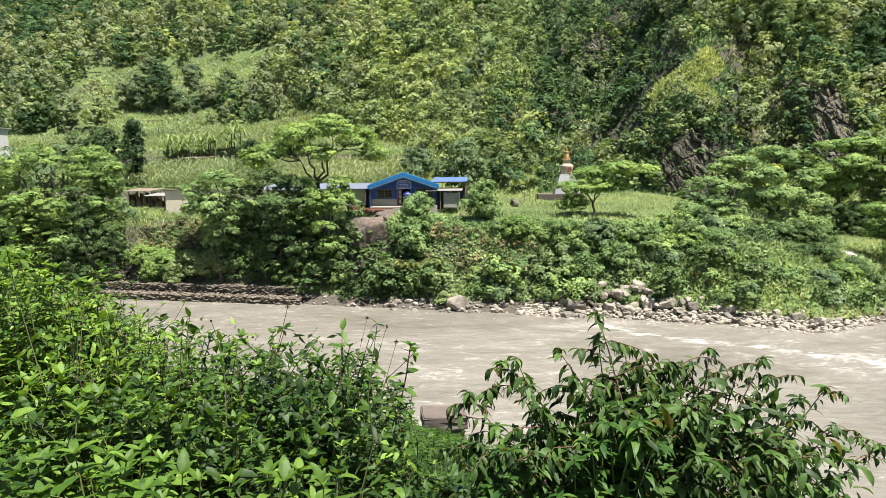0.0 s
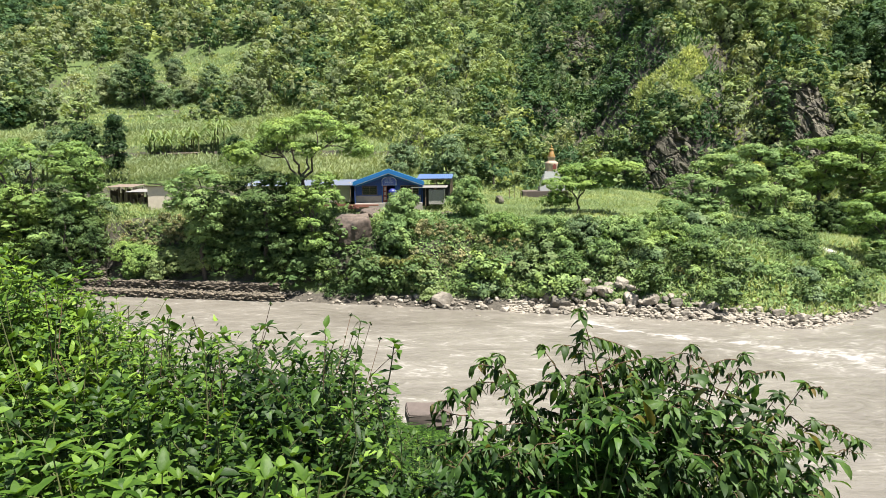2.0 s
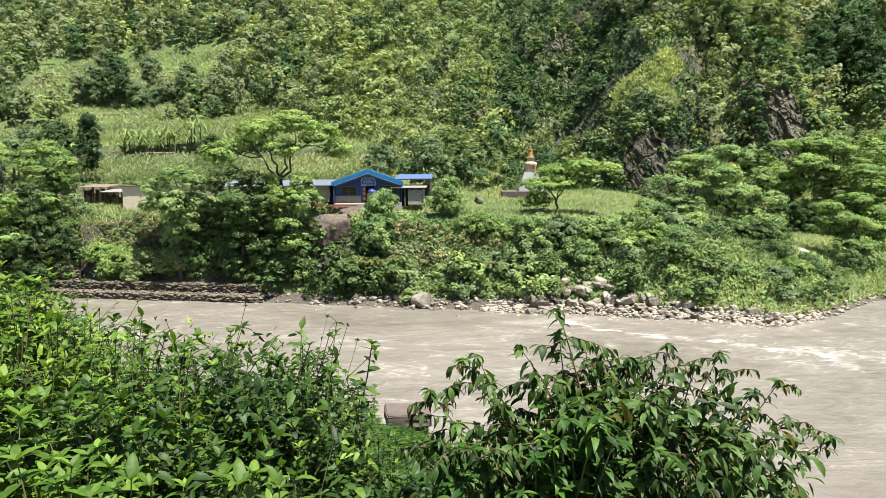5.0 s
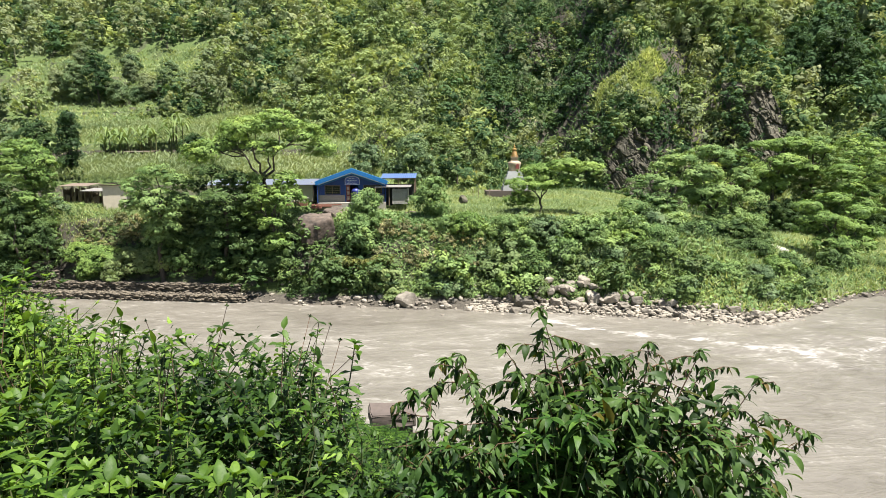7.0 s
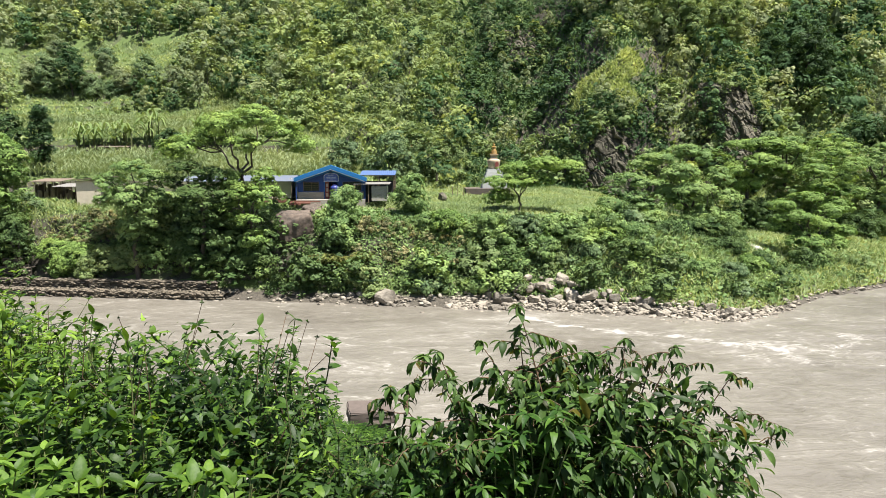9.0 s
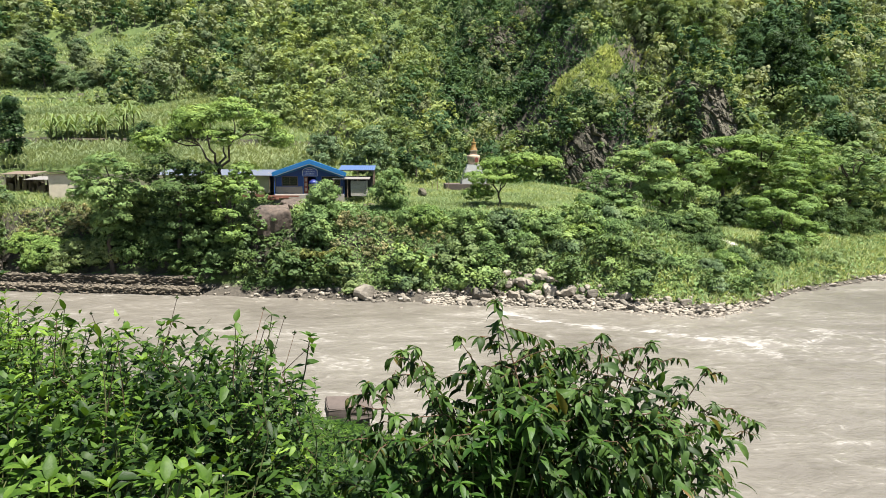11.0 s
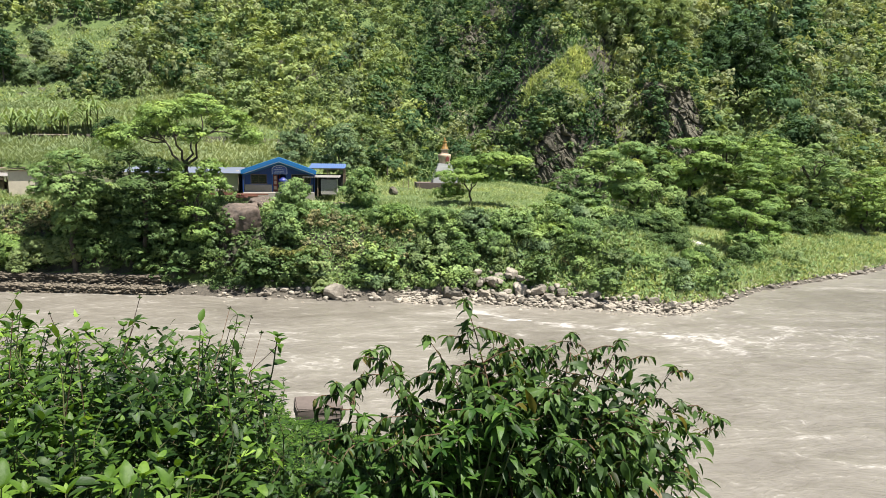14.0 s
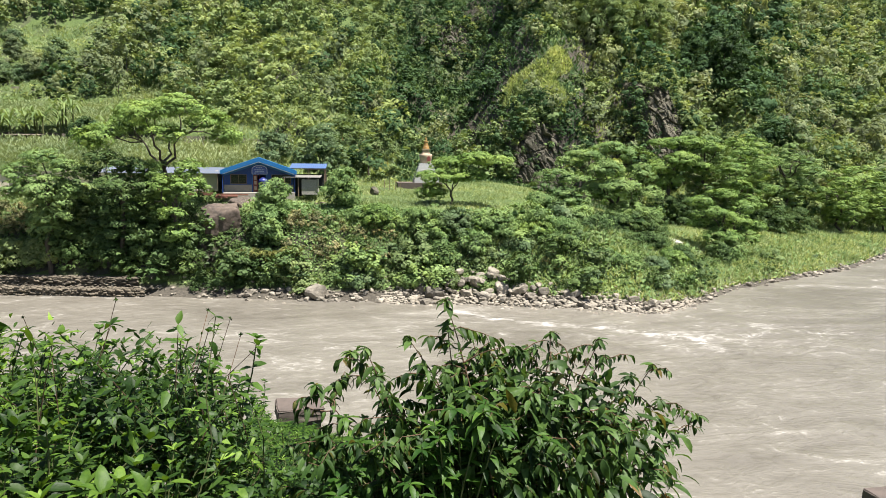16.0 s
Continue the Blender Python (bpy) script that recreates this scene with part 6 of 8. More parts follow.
def herb_meshes(seed, shapes, material, pairs=9, leaf=0.10, branches=3, h=1.3, tip=True, young=None):
    """A herb of about unit height times h: a stem with side shoots, and leaves in crossed pairs."""
    young = young or LEAF_YOUNG
    rng = np.random.RandomState(seed)
    stems, P, A, N, L, Y = [], [], [], [], [], []

    def shoot(p0, p1, r, n, size):
        path = limb_points(rng, p0, p1, 6, 0.02)
        stems.append(tube(path, np.linspace(r, r * 0.4, 6), 4))
        for i in range(n):
            u = 0.18 + 0.82 * (i + 0.5) / n
            q = np.array([np.interp(u * 5, np.arange(6), path[:, k]) for k in range(3)])
            a0 = (i % 2) * 1.57 + rng.uniform(-0.4, 0.4)
            for s in (0, math.pi):
                a = a0 + s
                up = 0.12 + 0.75 * max(0, u - 0.75) * 3 * rng.uniform(0.5, 1.2)
                P.append(q)
                A.append((math.cos(a), math.sin(a), up + rng.normal() * 0.15))
                N.append((-math.cos(a) * 0.35 + rng.normal() * 0.15, -math.sin(a) * 0.35 + rng.normal() * 0.15, 1))
                L.append(size * rng.uniform(0.75, 1.15) * (1.0 - 0.45 * max(0, u - 0.7) / 0.3))
                # Lighter tips: young growth, and the light on the tops put into colour.
                Y.append(u > 0.8 and rng.rand() < 0.7)
        if tip:
            for j in range(5):
                a = j * 1.26 + rng.uniform(-0.3, 0.3)
                P.append(path[-1])
                A.append((math.cos(a), math.sin(a), rng.uniform(0.5, 1.4)))
                N.append((-math.cos(a), -math.sin(a), 0.9))
                L.append(size * rng.uniform(0.4, 0.75))
                Y.append(True)

    top = np.array([rng.normal() * 0.10, rng.normal() * 0.10, h])
    shoot((0, 0, -0.05), top, 0.008, pairs, leaf)
    for b in range(branches):
        u = rng.uniform(0.25, 0.7)
        a = b * 2.2 + rng.uniform(-0.4, 0.4)
        ln = h * rng.uniform(0.28, 0.45)
        p0 = top * u
        shoot(p0, p0 + np.array([math.cos(a) * ln * 0.55, math.sin(a) * ln * 0.55, ln * 0.85]), 0.005, max(3, pairs // 2), leaf * 0.85)
    P, A, N, L, Y = np.array(P), np.array(A), np.array(N), np.array(L), np.array(Y)
    V, F = lay_leaves(shapes, P[~Y], A[~Y], N[~Y], L[~Y], rng)
    yv, yf = lay_leaves(shapes, P[Y], A[Y], N[Y], L[Y], rng)
    sv, sf = join(stems)
    return mesh_of("stem", sv, sf, STEM, smooth=True), mesh_of("leaves", V, F, material, smooth=True), mesh_of("young_leaves", yv, yf, young, smooth=True)


SKYLINE_U = [-1.2, -0.82, -0.73, -0.636, -0.54, -0.45, -0.35, -0.24, -0.17, -0.136, -0.10, -0.05, 0.05]
SKYLINE_S = [-0.02, 0.085, 0.145, 0.195, 0.222, 0.232, 0.235, 0.245, 0.305, 0.405, 0.418, 0.41, 0.43]


def thicket():
    rng = np.random.RandomState(610)
    broad = [(herb_meshes(620, OVATE, LEAF_WEED, 9, 0.16, 3), "bright green leafy herb with paired leaves"),
             (herb_meshes(622, OVATE, LEAF_WEED_B, 9, 0.15, 3, young=LEAF_WEED), "dull green herb with broad paired leaves"),
             (herb_meshes(626, OVATE, LEAF_YOUNG, 8, 0.17, 2), "fresh yellow-green herb with large leaves")]
    kinds = ((621, SMALL_OVATE, LEAF_WEED, 13, 0.115, 6, None, "bushy green herb with small paired leaves"),
             (623, SMALL_LANCE, LEAF_WEED, 15, 0.12, 6, None, "slender herb with narrow green leaves"),
             (624, ROUND_LEAF, LEAF_WEED, 11, 0.085, 8, LEAF_WEED, "bushy herb with small round leaves"),
             (625, SMALL_LANCE, LEAF_WEED_B, 14, 0.11, 6, LEAF_WEED, "dull green herb with narrow leaves"),
             (627, SMALL_OVATE, LEAF_WEED, 12, 0.13, 5, LEAF_WEED, "leafy green herb with pointed leaves"),
             (628, SMALL_OVATE, LEAF_WEED_B, 12, 0.12, 5, LEAF_WEED, "dull green herb with paired leaves"))
    # each kind in a low and in a tall growth, so that leaves keep their shape
    small = [[(herb_meshes(q, sh, m, n, lf, b, young=y), w), (herb_meshes(q + 40, sh, m, int(n * 1.5), lf, b + 4, 2.3, young=y), w)] for q, sh, m, n, lf, b, y, w in kinds]
    bright = [[(herb_meshes(q, sh, LEAF_YOUNG, n, lf, b), w), (herb_meshes(q + 40, sh, LEAF_YOUNG, int(n * 1.5), lf, b + 4, 2.3), w)]
              for q, sh, n, lf, b, w in ((629, SMALL_OVATE, 12, 0.11, 6, "fresh bright green herb with small leaves"), (630, SMALL_LANCE, 13, 0.12, 6, "slender bright green herb with narrow leaves"))]
    n = 0
    for i in range(2400):
        y = rng.choice([rng.uniform(2.1, 3.2), rng.uniform(3.2, 5.2), rng.uniform(3.6, 4.6), rng.uniform(3.7, 6.5)])
        u = rng.uniform(-1.0, 0.10)
        if i % 4 == 3:
            y, u = rng.uniform(3.7, 5.4), rng.uniform(-0.92, -0.6)
        if i < 105:
            y, u = rng.uniform(5.5, 11.6), rng.uniform(-0.17, 0.03)
        if u > -0.10 and y < 5:
            continue
        x = u * y
        s = float(np.interp(u, SKYLINE_U, SKYLINE_S)) + float(np.interp(y, [1.7, 2.6, 3.5, 4.1, 8.5], [0.34, 0.22, 0.09, 0.0, 0.02])) + abs(rng.normal()) * 0.05 - (0.020 if rng.rand() < 0.18 else 0)
        g = at_ground(x, y)
        h = 15 - y * s - g
        if h < 0.25 or h > 3.2 or (-0.42 < u < -0.14 and y < 3.2 and rng.rand() < 0.88):
            continue
        tall = h > 1.75
        if (y < 3.1 and rng.rand() < 0.8) or (y < 3.6 and rng.rand() < 0.3):
            # Duller herbs prevail to the right, putting the hollow's shade into colour.
            (stem, leaves, young), label = broad[rng.choice(3, p=[0.12, 0.03, 0.85] if u < -0.55 else [0.25, 0.72, 0.03])]
            tall = False
        elif u < -0.52 and y > 3.1 and rng.rand() < 0.6:
            (stem, leaves, young), label = bright[rng.randint(2)][int(tall)]
        else:
            (stem, leaves, young), label = small[rng.randint(len(small))][int(tall)]
        sc = h / (2.36 if tall else 1.36)
        t = thing("herb", label, "herb", pose(x, y, g, rng.normal() * 5, rng.normal() * 5, rng.uniform(0, 360)), "herbs of the near bank")
        wide = min(max(sc, 0.75), 1.2)
        t.scale = (wide, wide, sc)
        tagged(part_mesh("stem", stem, t), kind="stuff")
        part_mesh("leaves", leaves, t)
        part_mesh("young_leaves", young, t, "lighter young leaves at the tips")
        n += 1
        if n >= 295:
            break
    # tall dry stalks with seed heads
    for i, (u, top, y) in enumerate([(-0.575, 0.222, 4.2), (-0.485, 0.238, 4.2), (-0.355, 0.213, 4.1), (-0.235, 0.232, 4.2), (-0.195, 0.245, 4.3), (-0.165, 0.27, 4.2), (-0.64, 0.19, 4.4)]):
        x, g = u * y, at_ground(u * y, y)
        h = 15 - y * top - g
        t = thing("stalk", "thin dry plant stalk with a small seed head", "stalk", pose(x, y, g), "dry stalks")
        P = limb_points(rng, (rng.normal() * 0.15, 0, -0.05), (rng.normal() * 0.05, 0, h), 6, 0)
        part_raw("stem", tube(P, np.linspace(0.005, 0.0018, 6), 5), STEM_RED, t)
        q = P[-1]
        m = 14
        d = scatter_dir(rng, m, 0.6)
        V, F = lay_leaves(LANCE, np.tile(q, (m, 1)), d, rng.normal(size=(m, 3)), rng.uniform(0.01, 0.026, m), rng)
        tagged(part_raw("seed_head", (V, F), LEAF_WEED_B if i % 2 else LEAF_WEED, t), kind="stuff")
        m = 8
        us = rng.uniform(0.55, 0.95, m)
        B = np.stack([np.interp(us * 5, np.arange(6), P[:, k]) for k in range(3)], -1)
        V, F = lay_leaves(LANCE, B, scatter_dir(rng, m, 0.2), np.tile((0, 0, 1.0), (m, 1)), rng.uniform(0.03, 0.07, m), rng)
        part_raw("leaves", (V, F), LEAF_WEED, t)
    # dense low leaves that hide the soil
    m = 30000
    y = rng.uniform(1.5, 9.0, m)
    u = rng.uniform(-1.05, 0.12, m)
    x = u * y
    back = rng.rand(m) < 0.25
    y, u = np.where(back, rng.uniform(6, 11.8, m), y), np.where(back, rng.uniform(-0.145, 0.09, m), u)
    x = u * y
    s = np.interp(u, SKYLINE_U, SKYLINE_S) + np.where(back, 0.005, np.interp(y, [1.7, 2.6, 3.5, 4.1, 9], [0.40, 0.28, 0.13, 0.055, 0.06]))
    g = land(x, y)
    top = np.maximum(15 - y * s - g, 0.05) * np.clip(0.8 + np.where(back, 0.6, 0.35) * waves(x, y, 0.8, 66), 0.15, 1.05) * np.where(back, 0.5, 1.0)
    z = g + top * rng.rand(m) ** 0.8
    ok = (top > 0.1) & ~((u > -0.12) & (y < 3.6)) & (y > 2.4) & ~((u > -0.42) & (u < -0.2) & (y < 3.1))
    P, back = np.stack([x, y, z], -1)[ok], back[ok]
    m = len(P)
    N = unit(rng.normal(size=(m, 3)) * 0.5 + np.array([0, -0.2, 1]))
    ln, A = rng.uniform(0.05, 0.12, m), np.cross(N, rng.normal(size=(m, 3)))
    a, c = ~back & (P[:, 1] < 4.4), ~back & (P[:, 1] >= 4.4)
    V, F = join([lay_leaves(SMALL_OVATE + SMALL_LANCE, P[a], A[a], N[a], ln[a], rng), leaf_quads(P[c], A[c], N[c], ln[c], ln[c] * 0.27)])
    bright_tops(rng)
    # Most low leaves take the dark herb colour, which includes inner shade.
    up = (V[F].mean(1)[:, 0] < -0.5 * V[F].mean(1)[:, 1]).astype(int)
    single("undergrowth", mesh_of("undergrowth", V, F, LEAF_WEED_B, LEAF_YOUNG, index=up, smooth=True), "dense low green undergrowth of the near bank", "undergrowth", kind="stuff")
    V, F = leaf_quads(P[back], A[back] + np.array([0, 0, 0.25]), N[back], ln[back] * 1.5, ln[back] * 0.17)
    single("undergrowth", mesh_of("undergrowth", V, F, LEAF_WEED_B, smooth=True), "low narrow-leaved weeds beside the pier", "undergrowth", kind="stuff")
    V, F = fronds(rng, 620)
    single("ferns", mesh_of("ferns", V, F, LEAF_WEED, smooth=True), "feathery green ferns and weeds beside the pier", "ferns", kind="stuff")


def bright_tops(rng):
    """Leaves that close the thicket's upper side, their sunlight partly put into lighter colour."""
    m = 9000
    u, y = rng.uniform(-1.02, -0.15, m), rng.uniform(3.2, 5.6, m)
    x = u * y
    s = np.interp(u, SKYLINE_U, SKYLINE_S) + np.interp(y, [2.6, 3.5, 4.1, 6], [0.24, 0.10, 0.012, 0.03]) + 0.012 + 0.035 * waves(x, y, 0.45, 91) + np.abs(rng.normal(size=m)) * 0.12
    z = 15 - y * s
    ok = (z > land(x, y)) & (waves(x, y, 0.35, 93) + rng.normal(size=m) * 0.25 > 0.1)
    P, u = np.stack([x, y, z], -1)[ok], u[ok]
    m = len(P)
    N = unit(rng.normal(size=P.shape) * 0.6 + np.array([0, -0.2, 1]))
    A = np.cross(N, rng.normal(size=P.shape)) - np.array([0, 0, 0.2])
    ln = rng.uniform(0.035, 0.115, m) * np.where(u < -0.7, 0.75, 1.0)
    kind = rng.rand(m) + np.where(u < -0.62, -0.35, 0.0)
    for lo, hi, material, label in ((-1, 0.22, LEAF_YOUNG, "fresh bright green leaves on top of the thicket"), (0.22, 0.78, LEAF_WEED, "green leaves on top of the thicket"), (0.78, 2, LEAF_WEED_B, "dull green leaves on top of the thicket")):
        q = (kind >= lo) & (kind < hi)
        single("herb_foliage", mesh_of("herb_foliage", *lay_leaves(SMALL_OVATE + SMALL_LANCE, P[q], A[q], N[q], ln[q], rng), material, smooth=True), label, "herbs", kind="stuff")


def fronds(rng, count):
    """Arching feathery fronds on the slope beside the pier."""
    y = rng.uniform(6.5, 11.6, count)
    u = rng.uniform(-0.16, 0.09, count)
    x = u * y
    g = land(x, y)
    s = np.interp(u, SKYLINE_U, SKYLINE_S) + 0.01 + np.abs(rng.normal(size=count)) * 0.05
    top = np.maximum(15 - y * s - g, 0.15)
    P, A, N, L = [], [], [], []
    for i in range(count):
        a = rng.uniform(0, 6.28)
        out = np.array([math.cos(a), math.sin(a), 0]) * rng.uniform(0.12, 0.35)
        base = np.array([x[i], y[i], g[i] + top[i] * rng.uniform(0.45, 0.8)])
        for k in range(11):
            q = (k + 1) / 11
            at = base + out * q + np.array([0, 0, top[i] * 0.35 * (q - 0.45 * q * q)])
            for side in (-1, 1):
                P.append(at)
                A.append(np.array([-out[1] * side, out[0] * side, 0.03]) * 3 + out * 1.1)
                N.append((rng.normal() * 0.2, rng.normal() * 0.2, 1))
                L.append(0.10 * (1.1 - 0.8 * q) * rng.uniform(0.8, 1.2))
    P, A, N, L = np.array(P), np.array(A), np.array(N), np.array(L)
    return leaf_quads(P, A, N, L, L * 0.16)


thicket()


def front_herbs():
    """Large-leaved herbs along the lane's edge, duller ones behind them, and tall bare stems between."""
    rng = np.random.RandomState(690)
    fresh = [herb_meshes(691 + i, OVATE, LEAF_YOUNG, 4, 0.155, 2, 0.7) for i in range(3)]
    dull = [herb_meshes(695 + i, OVATE, (LEAF_WEED_B, LEAF_WEED)[i], 5, 0.15, 2, 0.9, young=LEAF_WEED) for i in range(2)]
    rows = [(-0.98 + 0.76 * rng.rand() ** 1.5, rng.uniform(2.2, 2.55), rng.uniform(0.44, 0.515), fresh, 0.76, "fresh bright green herb with large pointed leaves") for i in range(36)]
    rows += [(rng.uniform(-0.85, -0.42), rng.uniform(2.75, 3.1), rng.uniform(0.335, 0.40), dull, 0.96, "dull green herb with large soft leaves") for i in range(26)]
    for i, (u, y, s, kinds, unit_h, label) in enumerate(rows):
        x = u * y
        g = at_ground(x, y)
        h = 15 - y * s - g
        if h < 0.2:
            continue
        stem, leaves, young = kinds[i % len(kinds)]
        t = thing("herb", label, "herb", pose(x, y, g, rng.normal() * 7, rng.normal() * 7, rng.uniform(0, 360)), "herbs of the near bank")
        w = rng.uniform(0.7, 1.05)
        t.scale = (w, w, h / unit_h)
        tagged(part_mesh("stem", stem, t), kind="stuff")
        part_mesh("leaves", leaves, t)
        part_mesh("young_leaves", young, t, "lighter young leaves at the tips")
    for i in range(20):
        u, y = rng.uniform(-0.80, -0.22), rng.uniform(3.2, 3.7)
        g = at_ground(u * y, y)
        h = 15 - y * (float(np.interp(u, SKYLINE_U, SKYLINE_S)) + rng.uniform(-0.015, 0.07)) - g
        if h < 0.4:
            continue
        t = thing("stalk", "tall upright green stalk with a few leaves", "stalk", pose(u * y, y, g), "green stalks")
        P = limb_points(rng, (0, 0, -0.05), (rng.normal() * 0.18, rng.normal() * 0.08, h), 6, 0)
        part_raw("stem", tube(P, np.linspace(0.006, 0.002, 6), 5), STEM_RED if i % 2 else STEM, t, smooth=True)
        m = 9
        us = np.concatenate([rng.uniform(0.5, 0.95, m - 4), np.full(4, 1.0)])
        B = np.stack([np.interp(us * 5, np.arange(6), P[:, k]) for k in range(3)], -1)
        V, F = lay_leaves(OVATE, B, scatter_dir(rng, m, 0.3), np.tile((0, 0, 1.0), (m, 1)), rng.uniform(0.04, 0.10, m), rng)
        part_raw("leaves", (V, F), LEAF_YOUNG if i % 3 else LEAF_WEED, t, smooth=True)


front_herbs()


def leaning_shrub():
    """The large shrub on the bank's edge: arching stems with drooping lance-shaped leaves."""
    rng = np.random.RandomState(640)
    g = at_ground(0.85, 3.5)
    t = thing("shrub", "large shrub with arching stems and drooping glossy dark green leaves", "shrub", pose(0.85, 3.5, g))
    tips = [(-0.19, 3.4, 13.82), (-0.02, 3.6, 13.92), (0.05, 3.4, 13.99), (0.28, 3.5, 14.03), (0.50, 3.5, 14.24), (0.52, 3.55, 14.10), (0.66, 3.6, 14.03), (0.88, 3.5, 13.96),
            (1.08, 3.5, 14.03), (1.02, 3.6, 13.92), (1.24, 3.5, 13.93), (1.37, 3.5, 14.01), (1.42, 3.55, 13.9), (1.55, 3.5, 13.78), (1.68, 3.5, 13.83), (1.74, 3.5, 13.62), (1.98, 3.5, 13.53),
            (1.80, 3.45, 13.40), (0.10, 3.0, 13.62), (0.35, 2.95, 13.75), (0.60, 2.9, 13.80), (0.85, 2.9, 13.70), (1.10, 2.9, 13.70), (1.35, 3.0, 13.68), (1.55, 3.1, 13.55), (-0.05, 3.1, 13.50),
            (0.45, 3.2, 13.92), (0.70, 3.2, 13.90), (0.95, 3.2, 13.85), (1.2, 3.2, 13.83), (1.45, 3.3, 13.75), (0.2, 3.2, 13.82), (0.30, 2.7, 13.45), (0.75, 2.65, 13.45), (1.15, 2.7, 13.42), (1.5, 2.8, 13.3), (-0.32, 3.4, 13.50), (-0.24, 3.3, 13.30), (-0.14, 3.2, 13.36), (-0.02, 3.1, 13.22), (-0.34, 3.5, 13.18), (0.12, 3.25, 13.9), (0.36, 3.3, 13.95), (-0.12, 3.15, 13.66), (0.02, 2.95, 13.7), (0.55, 3.05, 13.86)]
    P, A, N, L = [], [], [], []

    def leafy(path, count, size, start):
        n = len(path) - 1
        for i in range(count):
            u = start + (1 - start) * (i + rng.uniform(0.2, 0.8)) / count
            q = np.array([np.interp(u * n, np.arange(n + 1), path[:, k]) for k in range(3)])
            d = unit(path[min(n, int(u * n) + 1)] - path[int(min(u * n, n - 0.01))])
            a = i * 2.4 + rng.uniform(-0.5, 0.5)
            e = np.array([math.cos(a), math.sin(a), 0.0])
            P.append(q)
            A.append(d * 0.4 + e * 0.75 + np.array([0, 0, -0.55 + rng.normal() * 0.3]))
            N.append(np.array([0, 0, 1.0]) + e * 0.35 + rng.normal(size=3) * 0.2)
            L.append(size * rng.uniform(0.55, 1.25) * (0.84 if q[0] > 0.1 else 1.28))

    for b, tip in enumerate(tips):
        e = np.array(tip) - np.array([0.85, 3.5, g])
        root = np.array([rng.normal() * 0.12, rng.normal() * 0.12, -0.05])
        bend = root + (e - root) * np.array([0.42, 0.42, 0.62])
        s = np.linspace(0, 1, 8)[:, None]
        path = root * (1 - s) ** 2 + 2 * bend * s * (1 - s) + e * s * s + np.sin(s * 6 + b) * 0.012
        stem = part_raw("branch", tube(path, np.linspace(0.013, 0.0018, 8), 6), STEM_RED, t, smooth=True)
        leafy(path, 46, 0.078, 0.30)
        for k in range(12):
            a = k * 0.9 + rng.uniform(-0.3, 0.3)
            P.append(path[-1] * (1 - 0.03 * (k // 4)) + path[-2] * 0.03 * (k // 4))
            A.append(np.array([math.cos(a), math.sin(a), rng.uniform(-1.0, 0.3)]))
            N.append(np.array([0, 0, 1.0]) + rng.normal(size=3) * 0.3)
            L.append(rng.uniform(0.045, 0.085))
        for k in range(9):
            u = rng.uniform(0.42, 0.97)
            q = np.array([np.interp(u * 7, np.arange(8), path[:, c]) for c in range(3)])
            a = rng.uniform(0, 6.28)
            end = q + np.array([math.cos(a) * 0.24, math.sin(a) * 0.18, rng.uniform(-0.05, 0.13)]) * rng.uniform(0.6, 1.1)
            tw = limb_points(rng, q, end, 5, 0.12)
            part_raw("twig", tube(tw, np.linspace(0.004, 0.0015, 5), 4), STEM_RED, stem)
            leafy(tw, 17, 0.062, 0.12)
    # shorter inner shoots keep the heart of the shrub dark and full
    m = 2400
    d = scatter_dir(rng, m, 0.0)
    Q = np.array([0.05, -0.1, 1.12]) + d * np.array([0.92, 0.55, 0.52]) * rng.uniform(0.35, 1.0, (m, 1))
    keep = (Q[:, 2] < 1.75 - 0.3 * np.abs(Q[:, 0]))
    Q, d = Q[keep], d[keep]
    P = np.concatenate([np.array(P), Q])
    A = np.concatenate([np.array(A), d * 0.6 + rng.normal(size=Q.shape) * 0.5 + np.array([0, 0, -0.35])])
    N = np.concatenate([np.array(N), rng.normal(size=Q.shape) * 0.35 + np.array([0, -0.2, 1])])
    L = np.concatenate([np.array(L), rng.uniform(0.065, 0.14, len(Q))])
    # leaves on the side towards the lane are single parts, the others one body
    front = np.argsort(P[:, 1])[:290]
    rest = np.setdiff1d(np.arange(len(P)), front)
    copper = rest[(rng.rand(len(rest)) < np.where(L[rest] < 0.06, 0.16, 0.02))]
    green = np.setdiff1d(rest, copper)
    small, large = green[L[green] < 0.062], green[L[green] >= 0.062]
    part_raw("foliage", join([lay_leaves(LANCE, P[large], A[large], N[large], L[large], rng), lay_leaves(FINE_LANCE, P[small], A[small], N[small], L[small], rng)]), LEAF_BUSH, t, smooth=True)
    part_raw("young_leaves", lay_leaves(FINE_LANCE, P[copper], A[copper], N[copper], L[copper], rng), LEAF_COPPER, t, "coppery young leaves near the twig tips", smooth=True)
    shapes = [mesh_of("leaf", v, f, LEAF_BUSH, smooth=True) for v, f in LANCE]
    R = frames_of(A[front], N[front])
    for i, k in enumerate(front):
        ob = part_mesh("leaf", shapes[i % 3], t)
        m4 = Matrix([[*(R[i][r] * L[k]), P[k][r]] for r in range(3)] + [[0, 0, 0, 1]])
        ob.matrix_basis = m4



